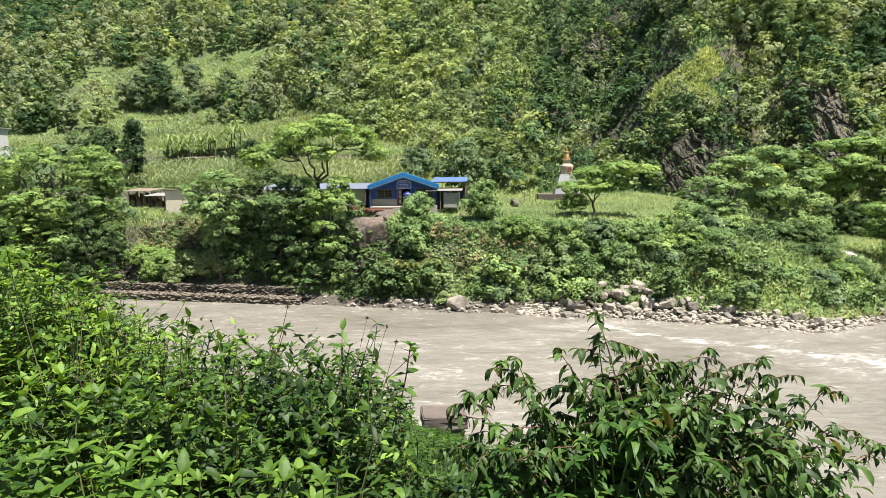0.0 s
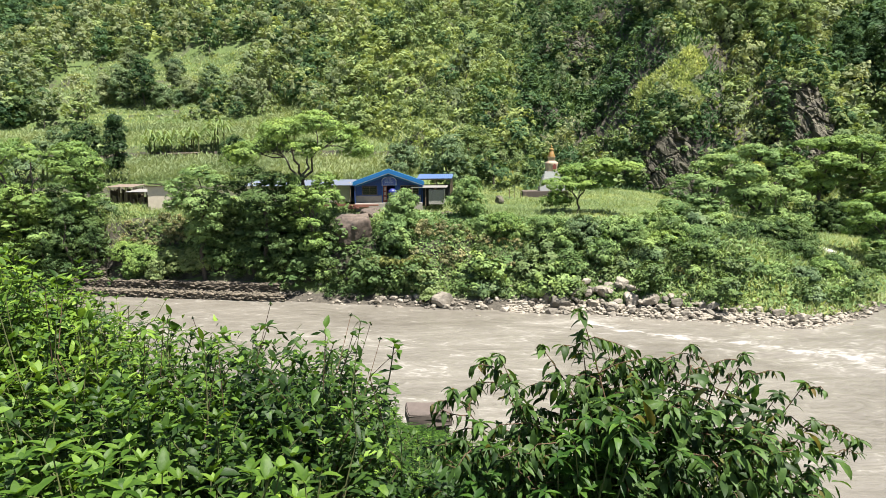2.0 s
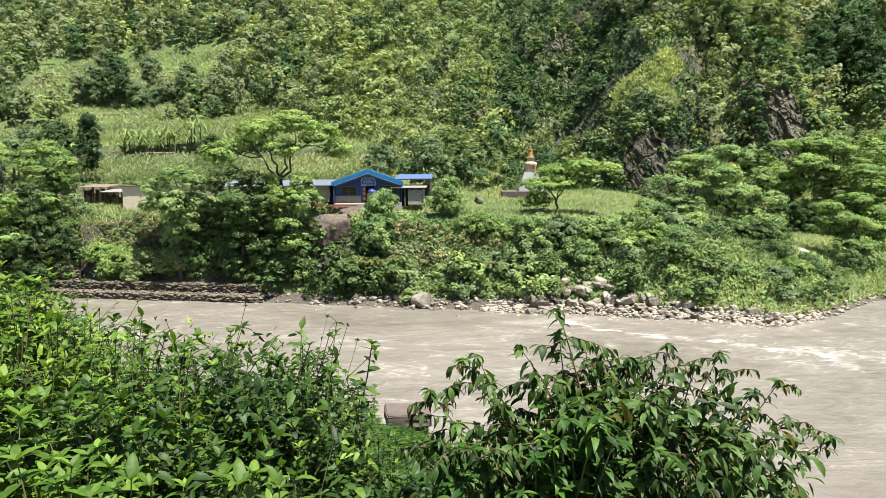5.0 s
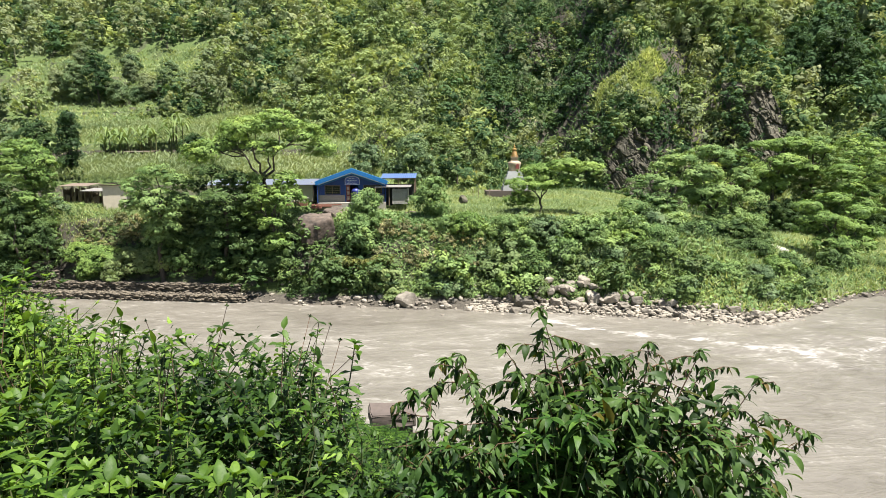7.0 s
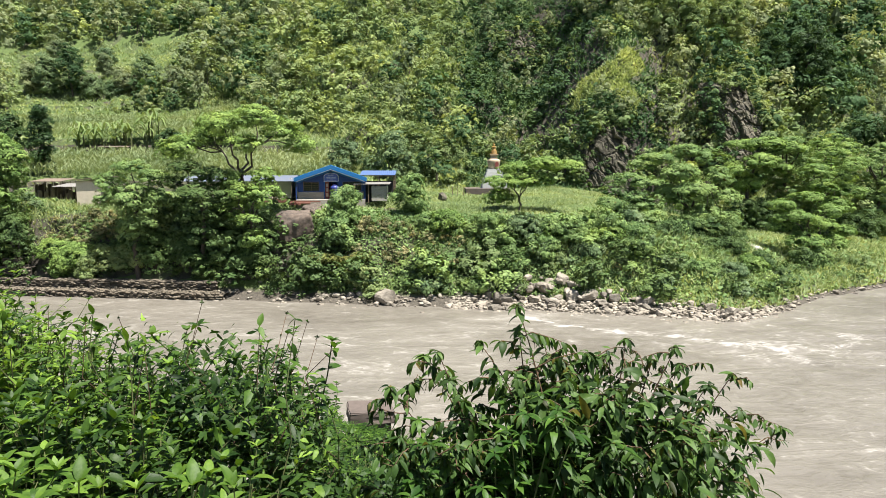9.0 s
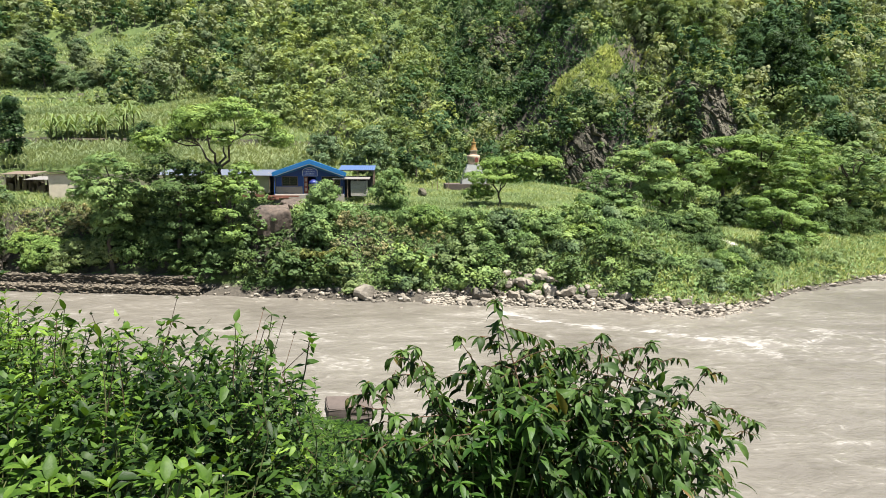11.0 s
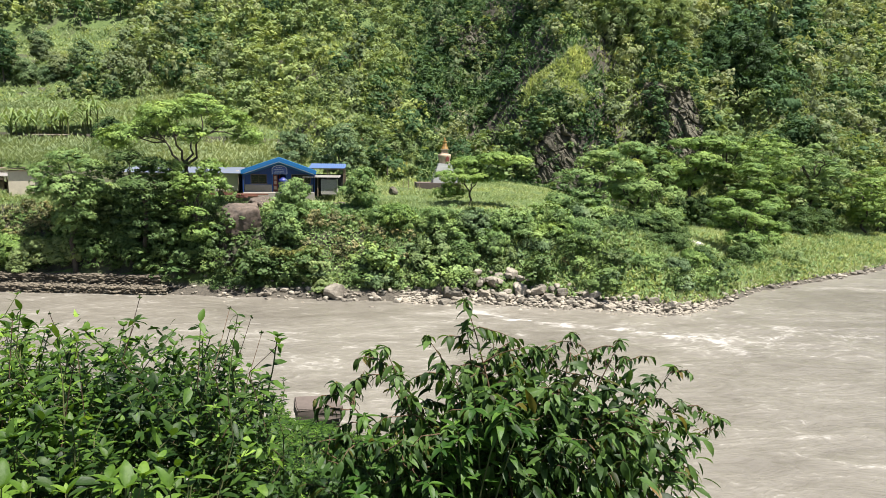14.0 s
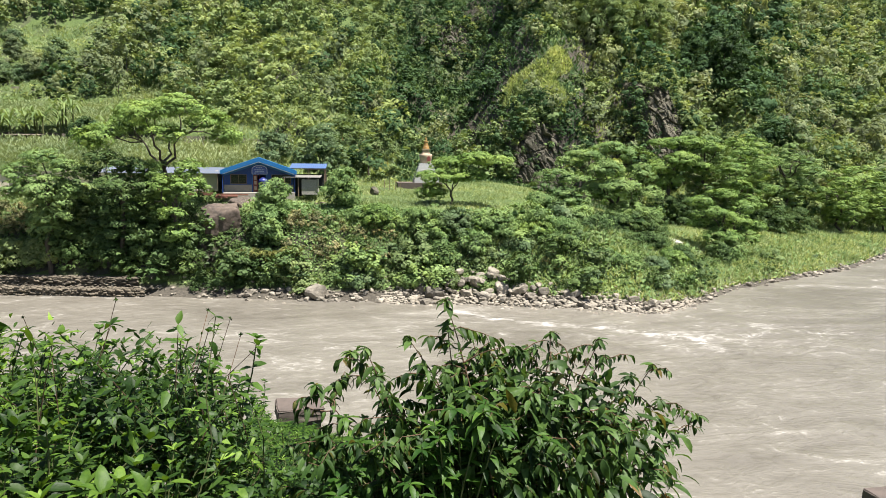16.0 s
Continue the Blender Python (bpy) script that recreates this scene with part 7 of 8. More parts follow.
def lush_shrub():
    """Fresh green shoots with long leaves on the lane side of the leaning shrub."""
    rng = np.random.RandomState(660)
    g = at_ground(0.45, 3.05)
    t = thing("shrub", "lush bright green shrub with long pointed leaves", "shrub", pose(0.45, 3.05, g))
    for b in range(36):
        e = np.array([rng.uniform(-0.55, 0.5), rng.uniform(-0.25, 0.35), 0])
        e[2] = 13.88 - g - 0.35 * abs(e[0] - 0.1) - 0.25 * rng.rand()
        root = np.array([rng.normal() * 0.08, rng.normal() * 0.08, -0.05])
        s = np.linspace(0, 1, 7)[:, None]
        path = root * (1 - s) ** 2 + 2 * (root + (e - root) * np.array([0.35, 0.35, 0.6])) * s * (1 - s) + e * s * s
        shoot = part_raw("branch", tube(path, np.linspace(0.008, 0.0025, 7), 5), STEM, t, smooth=True)
        n = 28
        us = np.concatenate([rng.uniform(0.45, 0.95, n - 8), np.full(8, 0.985)])
        P = np.stack([np.interp(us * 6, np.arange(7), path[:, c]) for c in range(3)], -1)
        a = np.arange(n) * 2.4 + rng.uniform(-0.4, 0.4, n)
        A = np.stack([np.cos(a), np.sin(a), rng.uniform(-0.25, 0.55, n)], -1)
        N = np.stack([-np.cos(a) * 0.3, -np.sin(a) * 0.3, np.ones(n)], -1) + rng.normal(size=(n, 3)) * 0.15
        L = rng.uniform(0.06, 0.115, n)
        part_raw("leaves", lay_leaves(LANCE, P, A, N, L, rng), LEAF_BUSH_B, shoot, smooth=True)



def dry_flower(x, y, z, size, seed):
    """A withered flower head on a bent stalk."""
    rng = np.random.RandomState(seed)
    g = at_ground(x, y)
    t = thing("dry_flower", "withered ochre flower head on a thin stalk", "flower", pose(x, y, g), "withered flowers")
    P = limb_points(rng, (0.1, 0.1, -0.05), (0, 0, z - g), 6, 0)
    part_raw("stem", tube(P, np.linspace(0.006, 0.003, 6), 5), STEM_RED, t)
    n = 170
    d = scatter_dir(rng, n, 0.3)
    V, F = lay_leaves(SMALL_LANCE, np.array([0, 0, z - g]) + d * size * 0.45, d + rng.normal(size=(n, 3)) * 0.5, rng.normal(size=(n, 3)), rng.uniform(0.35, 0.75, n) * size, rng)
    part_raw("flower_head", (V, F), DRY, t, "brown and ochre dried petals")


leaning_shrub()
lush_shrub()
for i, (x, y, z, q) in enumerate([(1.29, 3.2, 13.28, 0.034), (1.60, 3.25, 13.32, 0.030), (1.63, 3.15, 13.22, 0.036), (1.42, 3.0, 13.12, 0.032)]):
    dry_flower(x, y, z, q, 680 + i)

# ---- stones, walls of packed stone, crags ----
def rock_shape(rng, level=2, facets=13, squash=(1.0, 0.8, 0.62)):
    """A worn angular boulder: a ball cut by random planes, then roughened."""
    bm = bmesh.new()
    bmesh.ops.create_icosphere(bm, subdivisions=level, radius=1)
    U = np.array([v.co for v in bm.verts])
    F = np.array([[v.index for v in f.verts] for f in bm.faces])
    bm.free()
    U = unit(U)
    # six rough sides and a few broken corners
    N = np.concatenate([np.eye(3), -np.eye(3), rng.normal(size=(facets, 3))])
    N = unit(N + rng.normal(size=N.shape) * 0.22)
    d = np.concatenate([rng.uniform(0.52, 0.80, 6), rng.uniform(0.72, 1.0, facets)])
    dots = U @ N.T
    r = np.min(np.where(dots > 0.05, d / np.maximum(dots, 0.05), 9), axis=1)
    r = np.minimum(r, 1.25) * (1 + rng.normal(size=len(U)) * 0.018)
    return U * r[:, None] * np.array(squash), F


def on_shore(x, s):
    return float(np.interp(x, SHORE_X, SHORE_Y)) + s


def boulders():
    rng = np.random.RandomState(700)
    big = [mesh_of("boulder", *rock_shape(rng, 3, 11), STONE) for _ in range(6)]
    small = [mesh_of("boulder", *rock_shape(rng, 2, 7, (1.1, rng.uniform(0.55, 0.95), rng.uniform(0.45, 0.8))), STONE) for _ in range(8)]

    def put(x, y, size, me, label, z=None, tall=1.0, sink=0.35):
        g = max(at_ground(x, y), -0.25) if z is None else z
        ob = single("boulder", me, label, "boulder", pose(x, y, g + size * 0.62 * tall - size * sink, rng.normal() * 12, rng.normal() * 12, rng.uniform(0, 360)), "river boulders")
        ob.scale = (size, size, size * tall)
        return ob

    word = "large pale grey boulder at the water's edge"
    for x, y, q in ((-4.9, 69.0, 1.55), (7.4, 67.4, 1.35), (1.6, 66.9, 0.7), (14.6, 67.3, 1.15), (16.4, 66.8, 1.05), (12.6, 66.2, 0.95), (18.8, 66.0, 0.9), (10.6, 67.2, 0.9), (21.2, 65.2, 0.85), (12.2, 68.6, 1.2), (14.0, 69.4, 1.1), (27.4, 62.9, 0.8), (29.0, 61.8, 0.85)):
        put(x, y, q, big[rng.randint(6)], word)
    word = "pale grey stone on the river shore"
    for i in range(280):
        x = rng.choice([rng.uniform(-14, 8), rng.uniform(6, 31), rng.uniform(6, 31), rng.uniform(30, 88)])
        deep = float(np.interp(x, [-14, 5, 10, 20, 30, 90], [1.8, 2.2, 4.6, 3.6, 1.9, 1.3]))
        s = rng.uniform(-0.7, deep)
        q = rng.uniform(0.24, 0.66) * (1.2 if 6 < x < 22 else 0.85)
        y = on_shore(x, s)
        # the stones are heaped up where the bank bulges out
        heap = 1.0 * math.exp(-((x - 15) / 6.5) ** 2 - ((s - 2.6) / 1.6) ** 2) * rng.uniform(0.2, 1.0)
        put(x, y, q, small[rng.randint(8)], word, max(at_ground(x, y), -0.25) + heap)
    put(-1.0, 64.8, 0.35, small[0], "small wet stone breaking the water", -0.12)
    put(22.5, 60.6, 0.45, small[1], "small wet stone breaking the water", -0.15)
    put(24.0, 60.3, 0.3, small[2], "small wet stone breaking the water", -0.1)
    # loose shingle
    kinds = [rock_shape(rng, 1, 8, (1, 0.85, 0.65)) for _ in range(6)]
    pieces = []
    for i in range(1900):
        x = rng.uniform(-24, 96) if i % 3 == 0 else rng.uniform(2, 36)
        s = rng.normal() * (1.1 if x < 34 else 0.6) + (1.0 if x < 34 else 0.5)
        y = on_shore(x, s)
        g = max(at_ground(x, y), -0.15)
        v, f = kinds[rng.randint(6)]
        a = rng.uniform(0, 6.28)
        q = rng.uniform(0.10, 0.40) if x < 34 else rng.uniform(0.08, 0.26)
        v = np.stack([v[:, 0] * math.cos(a) - v[:, 1] * math.sin(a), v[:, 0] * math.sin(a) + v[:, 1] * math.cos(a), v[:, 2]], -1) * q
        pieces.append((v + np.array([x, y, g + q * 0.3]), f))
    single("shingle", mesh_of("shingle", *join(pieces), STONE), "loose pale grey stones along the far shore", "stones", kind="stuff")
    v, f = rock_shape(rng, 5, 30, (1, 0.9, 0.95))
    v = v * (1 + 0.035 * waves(v[:, 0] * 3 + v[:, 2], v[:, 1] * 3 - v[:, 2] * 2, 2.2, 771) + 0.018 * waves(v[:, 0] * 9 + v[:, 2] * 4, v[:, 1] * 9 + v[:, 2] * 7, 2.0, 772))[:, None]
    red = mesh_of("boulder", v, f, STONE_RED, smooth=True)
    for x, y, z, sc, rot in ((-15.9, 77.2, 7.3, (3.1, 2.5, 3.3), 20), (-14.3, 80.8, 8.3, (2.8, 2.7, 2.4), 75), (-13.0, 78.6, 6.8, (1.5, 1.4, 1.2), 130)):
        ob = single("boulder", red, "huge reddish brown boulder below the blue house", "boulder", pose(x, y, z, 8, -10, rot), "red boulders")
        ob.scale = sc
    dark = single("boulder", mesh_of("boulder", *rock_shape(rng, 2, 12), STONE_CLIFF), "dark brown rock lying in the meadow", "boulder", pose(1.6, 94.5, at_ground(1.6, 94.5) + 0.45, 24, 18, 40))
    dark.scale = (1.0, 0.9, 1.35)


boulders()


def gabion_wall():
    """Stepped river wall of packed stones."""
    rng = np.random.RandomState(720)
    t = thing("river_wall", "stepped dark wall of packed stones along the water", "wall")
    kinds = [rock_shape(rng, 1, 4, (1.55, 0.9, 0.62)) for _ in range(8)]

    def course(x0, x1, s0, s1, z0, z1):
        n = 24
        xs = np.linspace(x0, x1, n)
        ys = np.interp(xs, SHORE_X, SHORE_Y)
        V = np.concatenate([np.stack([xs, ys + s, np.full(n, z)], -1) for s, z in ((s0 + 0.14, z0), (s0 + 0.14, z1 - 0.12), (s1, z1 - 0.12), (s1, z0))])
        k = np.arange(n - 1)
        F = np.concatenate([np.stack([k + n * a, k + 1 + n * a, k + 1 + n * b, k + n * b], -1) for a, b in ((0, 1), (1, 2))])
        body = part_raw("course", (V, F), STONE_WALL, t, "dark core of packed rubble")
        pieces = []
        cols, rows = int((x1 - x0) / 0.40), max(2, int((z1 - z0) / 0.22))
        for i in range(cols):
            x = x0 + (i + rng.uniform(0.2, 0.8)) * (x1 - x0) / cols
            for j in range(rows):
                q = rng.uniform(0.15, 0.23)
                pieces.append((x + rng.normal() * 0.16, on_shore(x, s0 + rng.uniform(-0.08, 0.18)), z0 + (j + 0.5 + rng.normal() * 0.32) * (z1 - z0) / rows, q * rng.uniform(0.6, 1.45)))
            for j in range(int((s1 - s0) / 0.32)):
                pieces.append((x + rng.normal() * 0.08, on_shore(x, s0 + 0.2 + j * 0.32), z1 - 0.08 + rng.normal() * 0.04, rng.uniform(0.13, 0.21)))

        body_list = []
        for x, y, z, q in pieces:
            v, f = kinds[rng.randint(8)]
            a = rng.normal() * 0.2
            body_list.append((np.stack([v[:, 0] * math.cos(a) - v[:, 1] * math.sin(a), v[:, 0] * math.sin(a) + v[:, 1] * math.cos(a), v[:, 2]], -1) * q + np.array([x, y, z]), f))
        tagged(part_raw("stones", join(body_list), STONE_WALL, body, "mossy brown packed stones"), kind="stuff")

    course(-51, -22.8, -0.3, 1.3, -0.4, 0.85)
    course(-51, -24.0, 1.3, 2.7, 0.2, 1.75)
    course(-51, -46.8, 2.4, 3.6, 1.2, 2.9)
    course(-50.6, -48.2, 2.8, 4.0, 2.4, 3.9)


gabion_wall()


def crag(x0, x1, y0, z0, z1, lean, seed, bow=1.5, nx=110, nz=130):
    """A broken rock face of stepped blocks, with deep cracks between them."""
    rng = np.random.RandomState(seed)
    u, w = np.meshgrid(np.linspace(0, 1, nx), np.linspace(0, 1, nz))
    asp = (z1 - z0) / (x1 - x0)
    face = np.zeros_like(u)
    # broken slabs at three sizes, leaning along the bedding
    for count, size, gap in ((26, 1.0, 0.016), (120, 0.5, 0.008), (420, 0.24, 0.004)):
        C = rng.rand(count, 2)
        off, tilt = rng.uniform(-1, 1, count), rng.normal(size=(count, 2)) * (count ** 0.5) * 0.55
        p, q = (u[..., None] - C[:, 0]), (w[..., None] - C[:, 1]) * asp
        d = (p * 0.92 + q * 0.4) ** 2 * 4.5 + (q * 0.92 - p * 0.4) ** 2
        o = np.argpartition(d, 1, -1)[..., :2]
        dd = np.sort(np.take_along_axis(d, o, -1), -1)
        k = np.argmin(d, -1)
        crack = np.exp(-((np.sqrt(dd[..., 1]) - np.sqrt(dd[..., 0])) / gap) ** 2)
        face += size * (off[k] * 0.6 + tilt[k][..., 0] * (u - C[k][..., 0]) * 0.5 + tilt[k][..., 1] * (w - C[k][..., 1]) * 0.5 - crack * 0.5)
    r = np.sqrt(((u - 0.5) * 2) ** 2 + (np.maximum(w - 0.35, 0) * 1.5) ** 2) + waves(u * 9, w * 9, 4.5, seed + 9) * 0.14
    out = np.clip(r - 0.72, 0, None)
    y = y0 + lean * w * (z1 - z0) - face * 0.9 + bow * (2 * u - 1) ** 2 + out * 14
    x = x0 + u * (x1 - x0) + rng.normal(size=u.shape) * 0.03
    z = z0 + w * (z1 - z0) + waves(u * 10, w * 10, 6, seed) * 0.3
    V = np.stack([x, y, z], -1).reshape(-1, 3)
    i = np.arange(nz - 1)[:, None] * nx + np.arange(nx - 1)[None]
    F = np.stack([i, i + 1, i + nx + 1, i + nx], -1).reshape(-1, 4)
    single("crag", mesh_of("crag", V, F, STONE_CLIFF), "dark fractured rock face at the foot of the slope", "cliff", kind="structure")


crag(26.0, 38.8, 116.4, 8.4, 22.4, 0.26, 731)
crag(51.3, 60.8, 117.0, 14.6, 30.4, 0.36, 732)
crag(16.0, 28.0, 157.0, 36.5, 48.0, 0.7, 733, 1.5, 70, 70)
crag(34.0, 42.0, 149.0, 43.0, 58.0, 0.55, 734, 1.5, 60, 80)


def bank_cover():
    """Closed leafy cover on the far bank between the single shrubs."""
    rng = np.random.RandomState(740)
    P, S = [], []
    for i in range(620):
        x = rng.uniform(-74, 62)
        s = rng.uniform(1.3 if -23 < x < -5 else 2.4, float(np.interp(x, [-20, -8, 0, 25, 40], [11.5, 9.5, 8.0, 9.0, 11.5])))
        if x > 10 and rng.rand() < (0.5 if x < 34 else 0.7) + (0.2 if s < 5.5 and x > 13 else 0):
            continue
        if -51 < x < -22.5 and s < 3.2 or -53 < x < -46 and s < 5.5:
            continue
        if (-47 < x < -37.6 or -9 < x < 3) and s > 4.6:
            continue
        y = on_shore(x, s)
        most = 2.3 if -47.5 < x < -36.5 else 9.0
        if -18.6 < x < -12.4 and 76.0 < y < 83.5 or -23 < x < -14.5 and s < 7.5 and rng.rand() < 0.65:
            continue
        P.append((x, y, at_ground(x, y, 0.25)))
        S.append(min(most, rng.choice([rng.uniform(0.9, 2.0), rng.uniform(2.4, 4.2)]) * (1.2 if x < -16 else 1.0) * float(np.interp(s, [3, 6, 9], [1.15, 1.0, 0.28 if x < -36 else 0.5])) * (0.7 if x > 30 else 1)))
    for i in range(120):
        x, s = rng.uniform(-46, -17.5), rng.uniform(3.2, 6.2)
        y = on_shore(x, s)
        P.append((x, y, at_ground(x, y, 0.3)))
        S.append(rng.uniform(1.6, 3.0) * (0.62 if x < -36.5 else 1.0))
    for i in range(18):
        x, y = rng.uniform(-17.6, -13.2), rng.uniform(75.2, 77.0)
        P.append((x, y, at_ground(x, y, 0.2)))
        S.append(rng.uniform(0.7, 1.4))
    for i in range(26):
        x, y = rng.uniform(-17.8, -12.6), rng.uniform(70.5, 75.6)
        P.append((x, y, at_ground(x, y, 0.2)))
        S.append(rng.uniform(0.9, 1.9))
    for i in range(70):
        x, s = rng.uniform(-70, -53), rng.uniform(2.5, 7.5)
        y = on_shore(x, s)
        P.append((x, y, at_ground(x, y, 0.3)))
        S.append(rng.uniform(2.4, 4.4))
    P, S = np.array(P), np.array(S)
    # Offsets choose the deep, shade-coloured leaves where the bank trees' shade falls.
    tone = waves(P[:, 0], P[:, 1], 9, 77) + rng.normal(size=len(P)) * 0.35 - np.interp(P[:, 0], [-46, -34, -24, -20, -13, -9, 2, 17, 23, 37, 42], [0.0, 0.2, 0.8, 1.5, 1.5, 0.3, -0.1, -0.2, 0.6, 0.6, -0.3])
    a, b, c = tone < -0.25, (tone >= -0.25) & (tone < 0.4), tone >= 0.4
    wood("bank_bushes", "dark leafy bushes covering the far bank", P[a], S[a], LEAF_DEEP_SHADE, 741, 420, tall=(0.6, 1.0))
    wood("bank_bushes", "light green leafy bushes covering the far bank", P[b], S[b], LEAF_SHRUB, 742, 420, tall=(0.6, 1.0))
    wood("bank_bushes", "yellow-green leafy bushes covering the far bank", P[c], S[c], LEAF_HILL_A, 743, 420, tall=(0.5, 0.9))


bank_cover()


def crag_growth():
    """Bushes and hanging creepers round and over the rock faces."""
    rng = np.random.RandomState(770)
    P, S = [], []
    for cx, cy, cz, rx, rz, lean in ((32.4, 116.4, 14.8, 6.6, 8.5, 0.26), (56.0, 117.0, 21.5, 5.2, 9.0, 0.36), (22.0, 157.0, 42.0, 6.0, 5.5, 0.7), (38.0, 149.0, 50.0, 4.4, 7.5, 0.55)):
        for i in range(150):
            a, r = rng.uniform(0, 6.28), rng.uniform(0.78, 1.5)
            x, z = cx + rx * r * math.cos(a), cz + rz * r * math.sin(a)
            y = cy + lean * (z - cz + rz) - 0.3 + 5.5 * max(0, r - 0.85)
            g = at_ground(x, y)
            if z > 9:
                P.append((x, y, max(z, g - 0.5) - 0.6))
                S.append(rng.uniform(1.4, 3.4))
        for i in range(60 if cy < 130 else 150):
            x, z = cx + rng.uniform(-1, 1) * rx * 0.85, cz + rng.normal() * rz * 0.5
            P.append((x, cy + lean * (z - cz + rz) - 0.2, z - 0.4))
            S.append(rng.uniform(0.5, 1.7))
    P, S = np.array(P), np.array(S)
    m = rng.rand(len(P)) < 0.6
    wood("crag_bushes", "dark bushes and creepers hanging over the rock", P[m], S[m], LEAF_HILL_B, 771, 84, tall=(0.7, 1.2))
    wood("crag_bushes", "yellow-green bushes hanging over the rock", P[~m], S[~m], LEAF_HILL_A, 772, 84, tall=(0.6, 1.0))


crag_growth()


def sand_patch():
    n = 14
    a = np.linspace(0, 2 * np.pi, n, endpoint=False)
    rng = np.random.RandomState(750)
    r = rng.uniform(0.8, 1.2, n)
    ring_pts = [(41.9 + 1.3 * math.cos(q) * k, 84.6 + 1.0 * math.sin(q) * k) for q, k in zip(a, r)]
    bm = bmesh.new()
    top = [bm.verts.new((x, y, at_ground(x, y) + 0.42)) for x, y in ring_pts]
    low = [bm.verts.new((x * 1.0, y - 0.05, at_ground(x, y) - 0.2)) for x, y in ring_pts]
    bm.faces.new(top)
    for i in range(n):
        j = (i + 1) % n
        bm.faces.new((top[j], top[i], low[i], low[j]))
    bmesh.ops.recalc_face_normals(bm, faces=bm.faces)
    me = bpy.data.meshes.new("sand")
    bm.to_mesh(me)
    bm.free()
    me.materials.append(STONE_PALE)
    single("slab", me, "pale bare slab of rock showing through grass", "rock")


sand_patch()


def yard_plants():
    """Bushes and tall weeds in front of the sheds."""
    rng = np.random.RandomState(780)
    P, S = [], []
    for i in range(14):
        x, y = rng.uniform(-58, -46.5), rng.uniform(80.5, 86.5)
        P.append((x, y, at_ground(x, y, 0.2)))
        S.append(rng.uniform(0.4, 1.1))
    for i in range(12):
        x, y = rng.uniform(-56, -47), rng.uniform(82.5, 84.9)
        P.append((x, y, at_ground(x, y, 0.1)))
        S.append(rng.uniform(0.5, 1.2))
    for i in range(34):
        x, y = rng.uniform(-27, -17), rng.uniform(82, 86.6)
        P.append((x, y, at_ground(x, y, 0.2)))
        S.append(rng.uniform(0.6, 1.5))
    wood("yard_bushes", "leafy green bushes in front of sheds", np.array(P), np.array(S), LEAF_SHRUB, 781, 220, tall=(0.6, 1.1))


yard_plants()


def dry_bushes():
    """Withered reddish brush on the brink below the sheds and on the sunny bank."""
    rng = np.random.RandomState(790)
    P, S = [], []
    for i in range(58):
        x, y = rng.uniform(-46.0, -36.5), rng.uniform(78.4, 80.6)
        P.append((x, y, at_ground(x, y, 0.1)))
        S.append(rng.uniform(0.8, 1.7))
    for i in range(46):
        x = rng.uniform(-8.6, 3.5)
        y = on_shore(x, rng.uniform(4.6, 8.0))
        P.append((x, y, at_ground(x, y, 0.1)))
        S.append(rng.uniform(0.7, 1.9))
    for i in range(22):
        x = rng.uniform(-3, 30)
        y = on_shore(x, rng.uniform(5, 8.5))
        P.append((x, y, at_ground(x, y, 0.1)))
        S.append(rng.uniform(0.5, 1.1))
    wood("dry_bushes", "withered reddish-brown brush on the bank's brink", np.array(P), np.array(S), LEAF_DRY, 791, 240, tall=(0.5, 0.9))


dry_bushes()


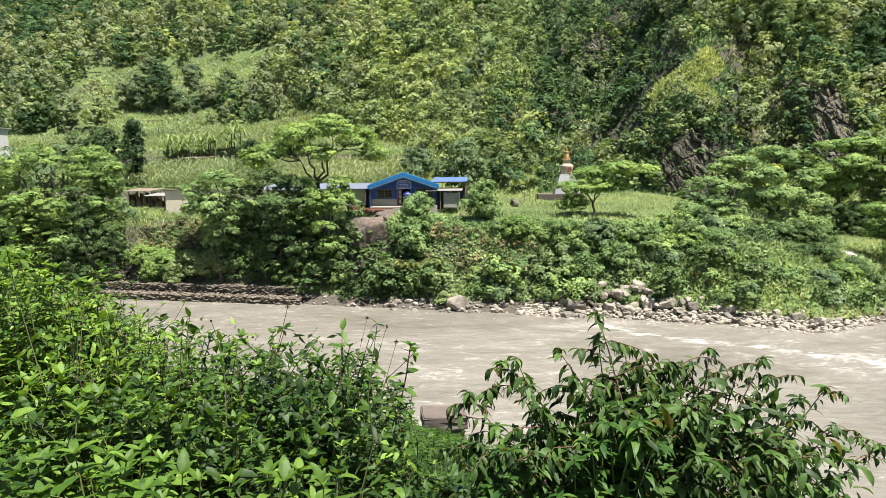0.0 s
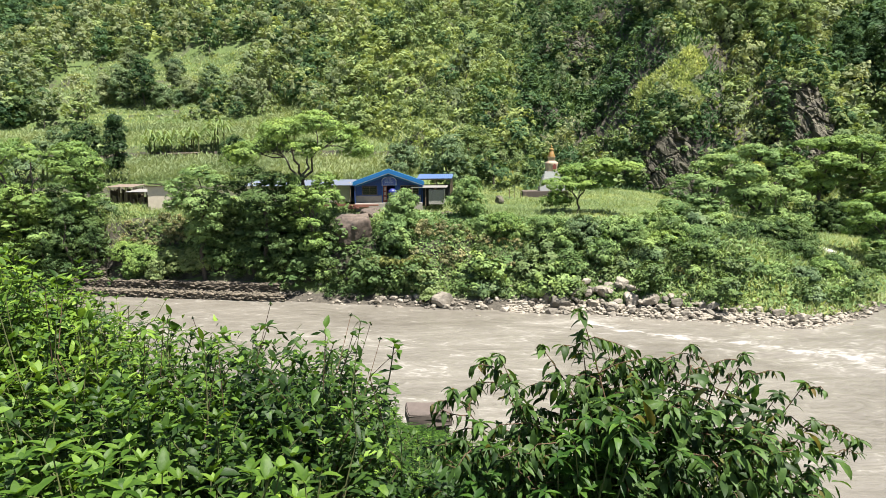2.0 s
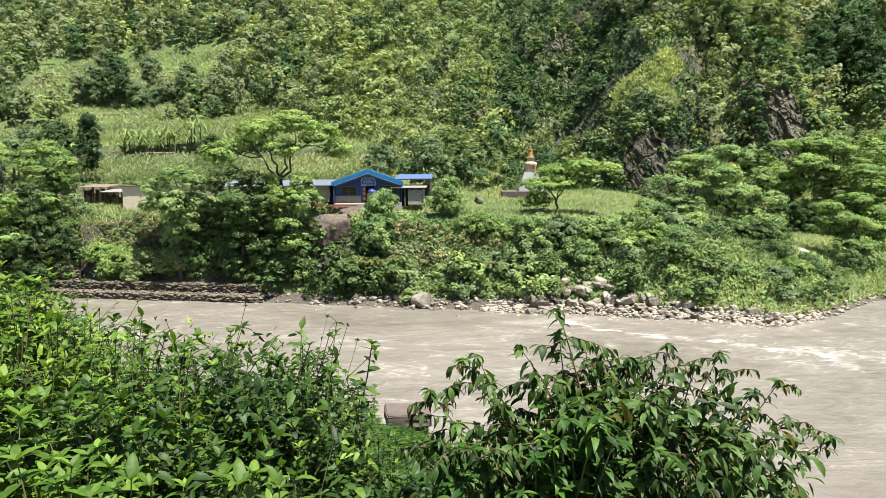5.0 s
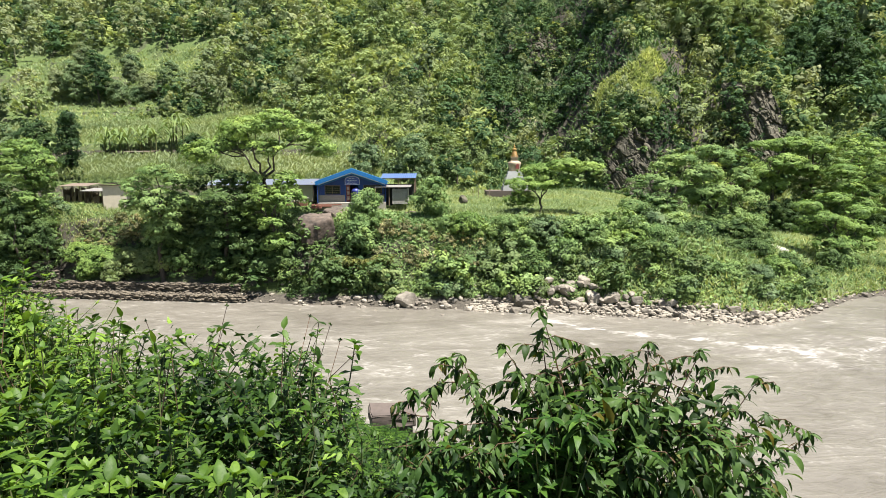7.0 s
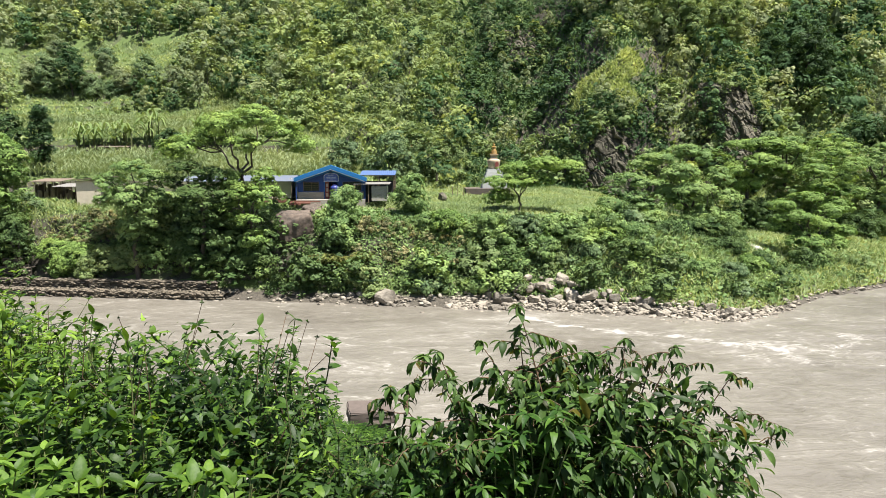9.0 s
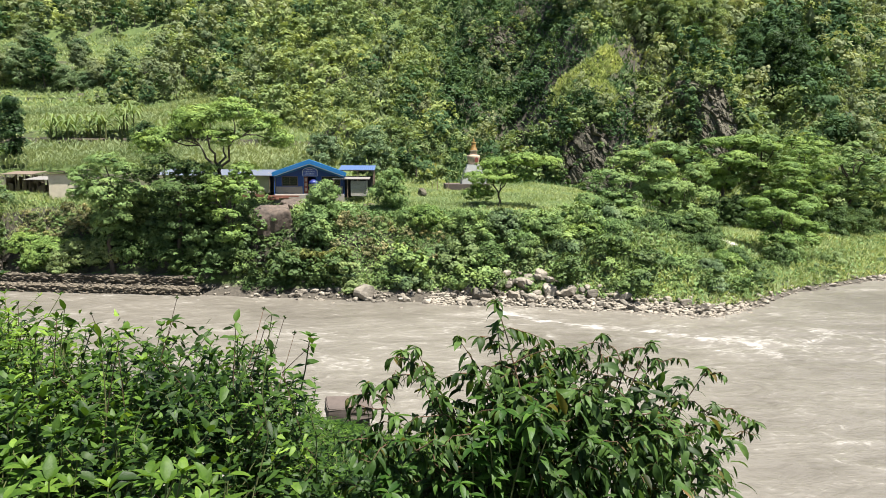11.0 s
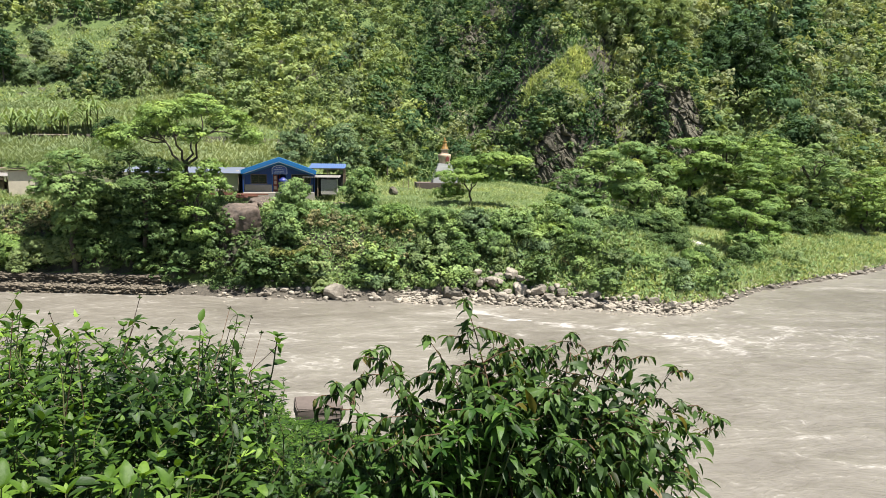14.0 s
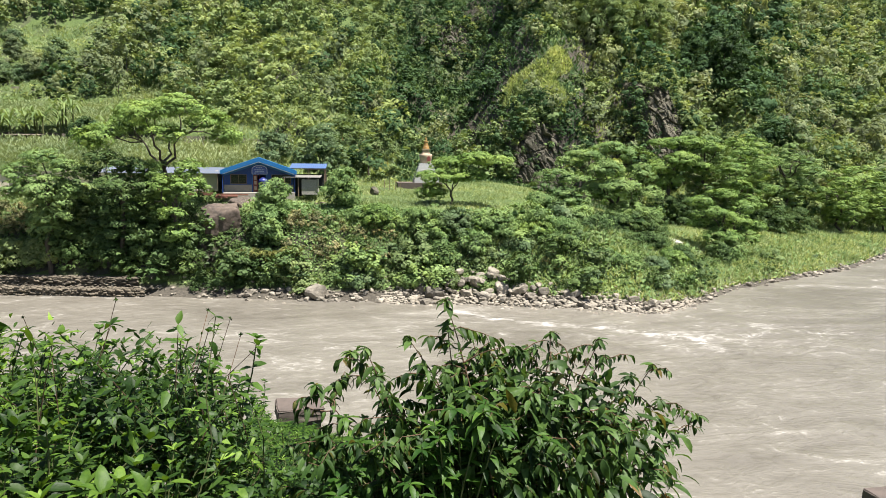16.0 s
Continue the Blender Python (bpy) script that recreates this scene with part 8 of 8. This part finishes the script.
def front_terrace():
    """Low brick wall with a pale balustrade beside the blue house."""
    t = thing("low_wall", "red brick low wall with a pale balustrade", "wall", pose(-19.6, 83.2, 10.1))
    for i in range(5):
        for j in range(11):
            x = -1.5 + j * 0.26 - (0.13 if i % 2 else 0)
            box_part("brick", t, BRICK_RED, x, x + 0.245, 0, 0.12, i * 0.085 - 0.1, i * 0.085 - 0.022, 0.006)
    for i in range(9):
        part_raw("baluster", tube([(-1.4 + i * 0.32, 0.06, 0.33), (-1.4 + i * 0.32, 0.06, 0.52), (-1.4 + i * 0.32, 0.06, 0.85)], [0.05, 0.075, 0.045], 7), CREAM, t)
    box_part("rail", t, CREAM, -1.6, 1.4, -0.03, 0.15, 0.85, 0.95)
    t = thing("steps", "reddish brick steps beside the house front", "steps", pose(-17.6, 82.4, 9.3))
    for i in range(3):
        box_part("step", t, BRICK_RED, -0.2, 1.2 + i * 1.2, i * 0.28, i * 0.28 + 0.3, 0.4 + i * 0.17, 0.4 + i * 0.17 + 0.165, 0.01)


front_terrace()


def rubble():
    rng = np.random.RandomState(760)
    shapes = [mesh_of("stone", *rock_shape(rng, 2, 11, (1, 0.8, 0.6)), STONE_RED) for _ in range(4)]
    for i in range(26):
        x, y = rng.uniform(-8.4, -3.8), rng.uniform(80.6, 83.4)
        ob = single("stone", shapes[i % 4], "brown stone in a heap of rubble", "stone", pose(x, y, at_ground(x, y) + 0.08, 0, 0, rng.uniform(0, 360)), "rubble stones")
        q = rng.uniform(0.15, 0.42)
        ob.scale = (q * 1.4, q, q)


rubble()


def bamboo(x, y, reach, seed, count=15):
    """A clump of thin arching culms with long drooping leaves."""
    rng = np.random.RandomState(seed)
    g = at_ground(x, y)
    t = thing("bamboo", "bamboo clump with long drooping pale green leaves", "bamboo", pose(x, y, g), "bamboo clumps")
    for i in range(count):
        a = rng.uniform(0, 6.28)
        d = np.array([math.cos(a), math.sin(a) - 0.5, 0]) * reach * rng.uniform(0.35, 1.0)
        s = np.linspace(0, 1, 8)[:, None]
        path = d * s ** 1.4 + np.array([0, 0, 1.0]) * reach * rng.uniform(1.0, 1.5) * (1.6 * s - 0.75 * s * s) - np.array([0, 0, 0.2])
        culm = part_raw("culm", tube(path, np.linspace(0.035, 0.008, 8), 5), STEM, t, smooth=True)
        n = 26
        us = rng.uniform(0.35, 1.0, n)
        P = np.stack([np.interp(us * 7, np.arange(8), path[:, k]) for k in range(3)], -1)
        A = np.stack([rng.normal(size=n), rng.normal(size=n) - 0.4, rng.uniform(-1.3, 0.1, n)], -1)
        N = rng.normal(size=(n, 3)) * 0.3 + np.array([0, -0.5, 0.8])
        L = rng.uniform(0.45, 0.95, n)
        part_raw("leaves", leaf_quads(P, A, N, L, L * 0.075), LEAF_BAMBOO, culm)


for i, (x, y, q) in enumerate(((-12.6, 73.6, 1.7), (-10.2, 73.2, 1.5), (-7.6, 73.4, 1.2))):
    bamboo(x, y, q, 800 + i)
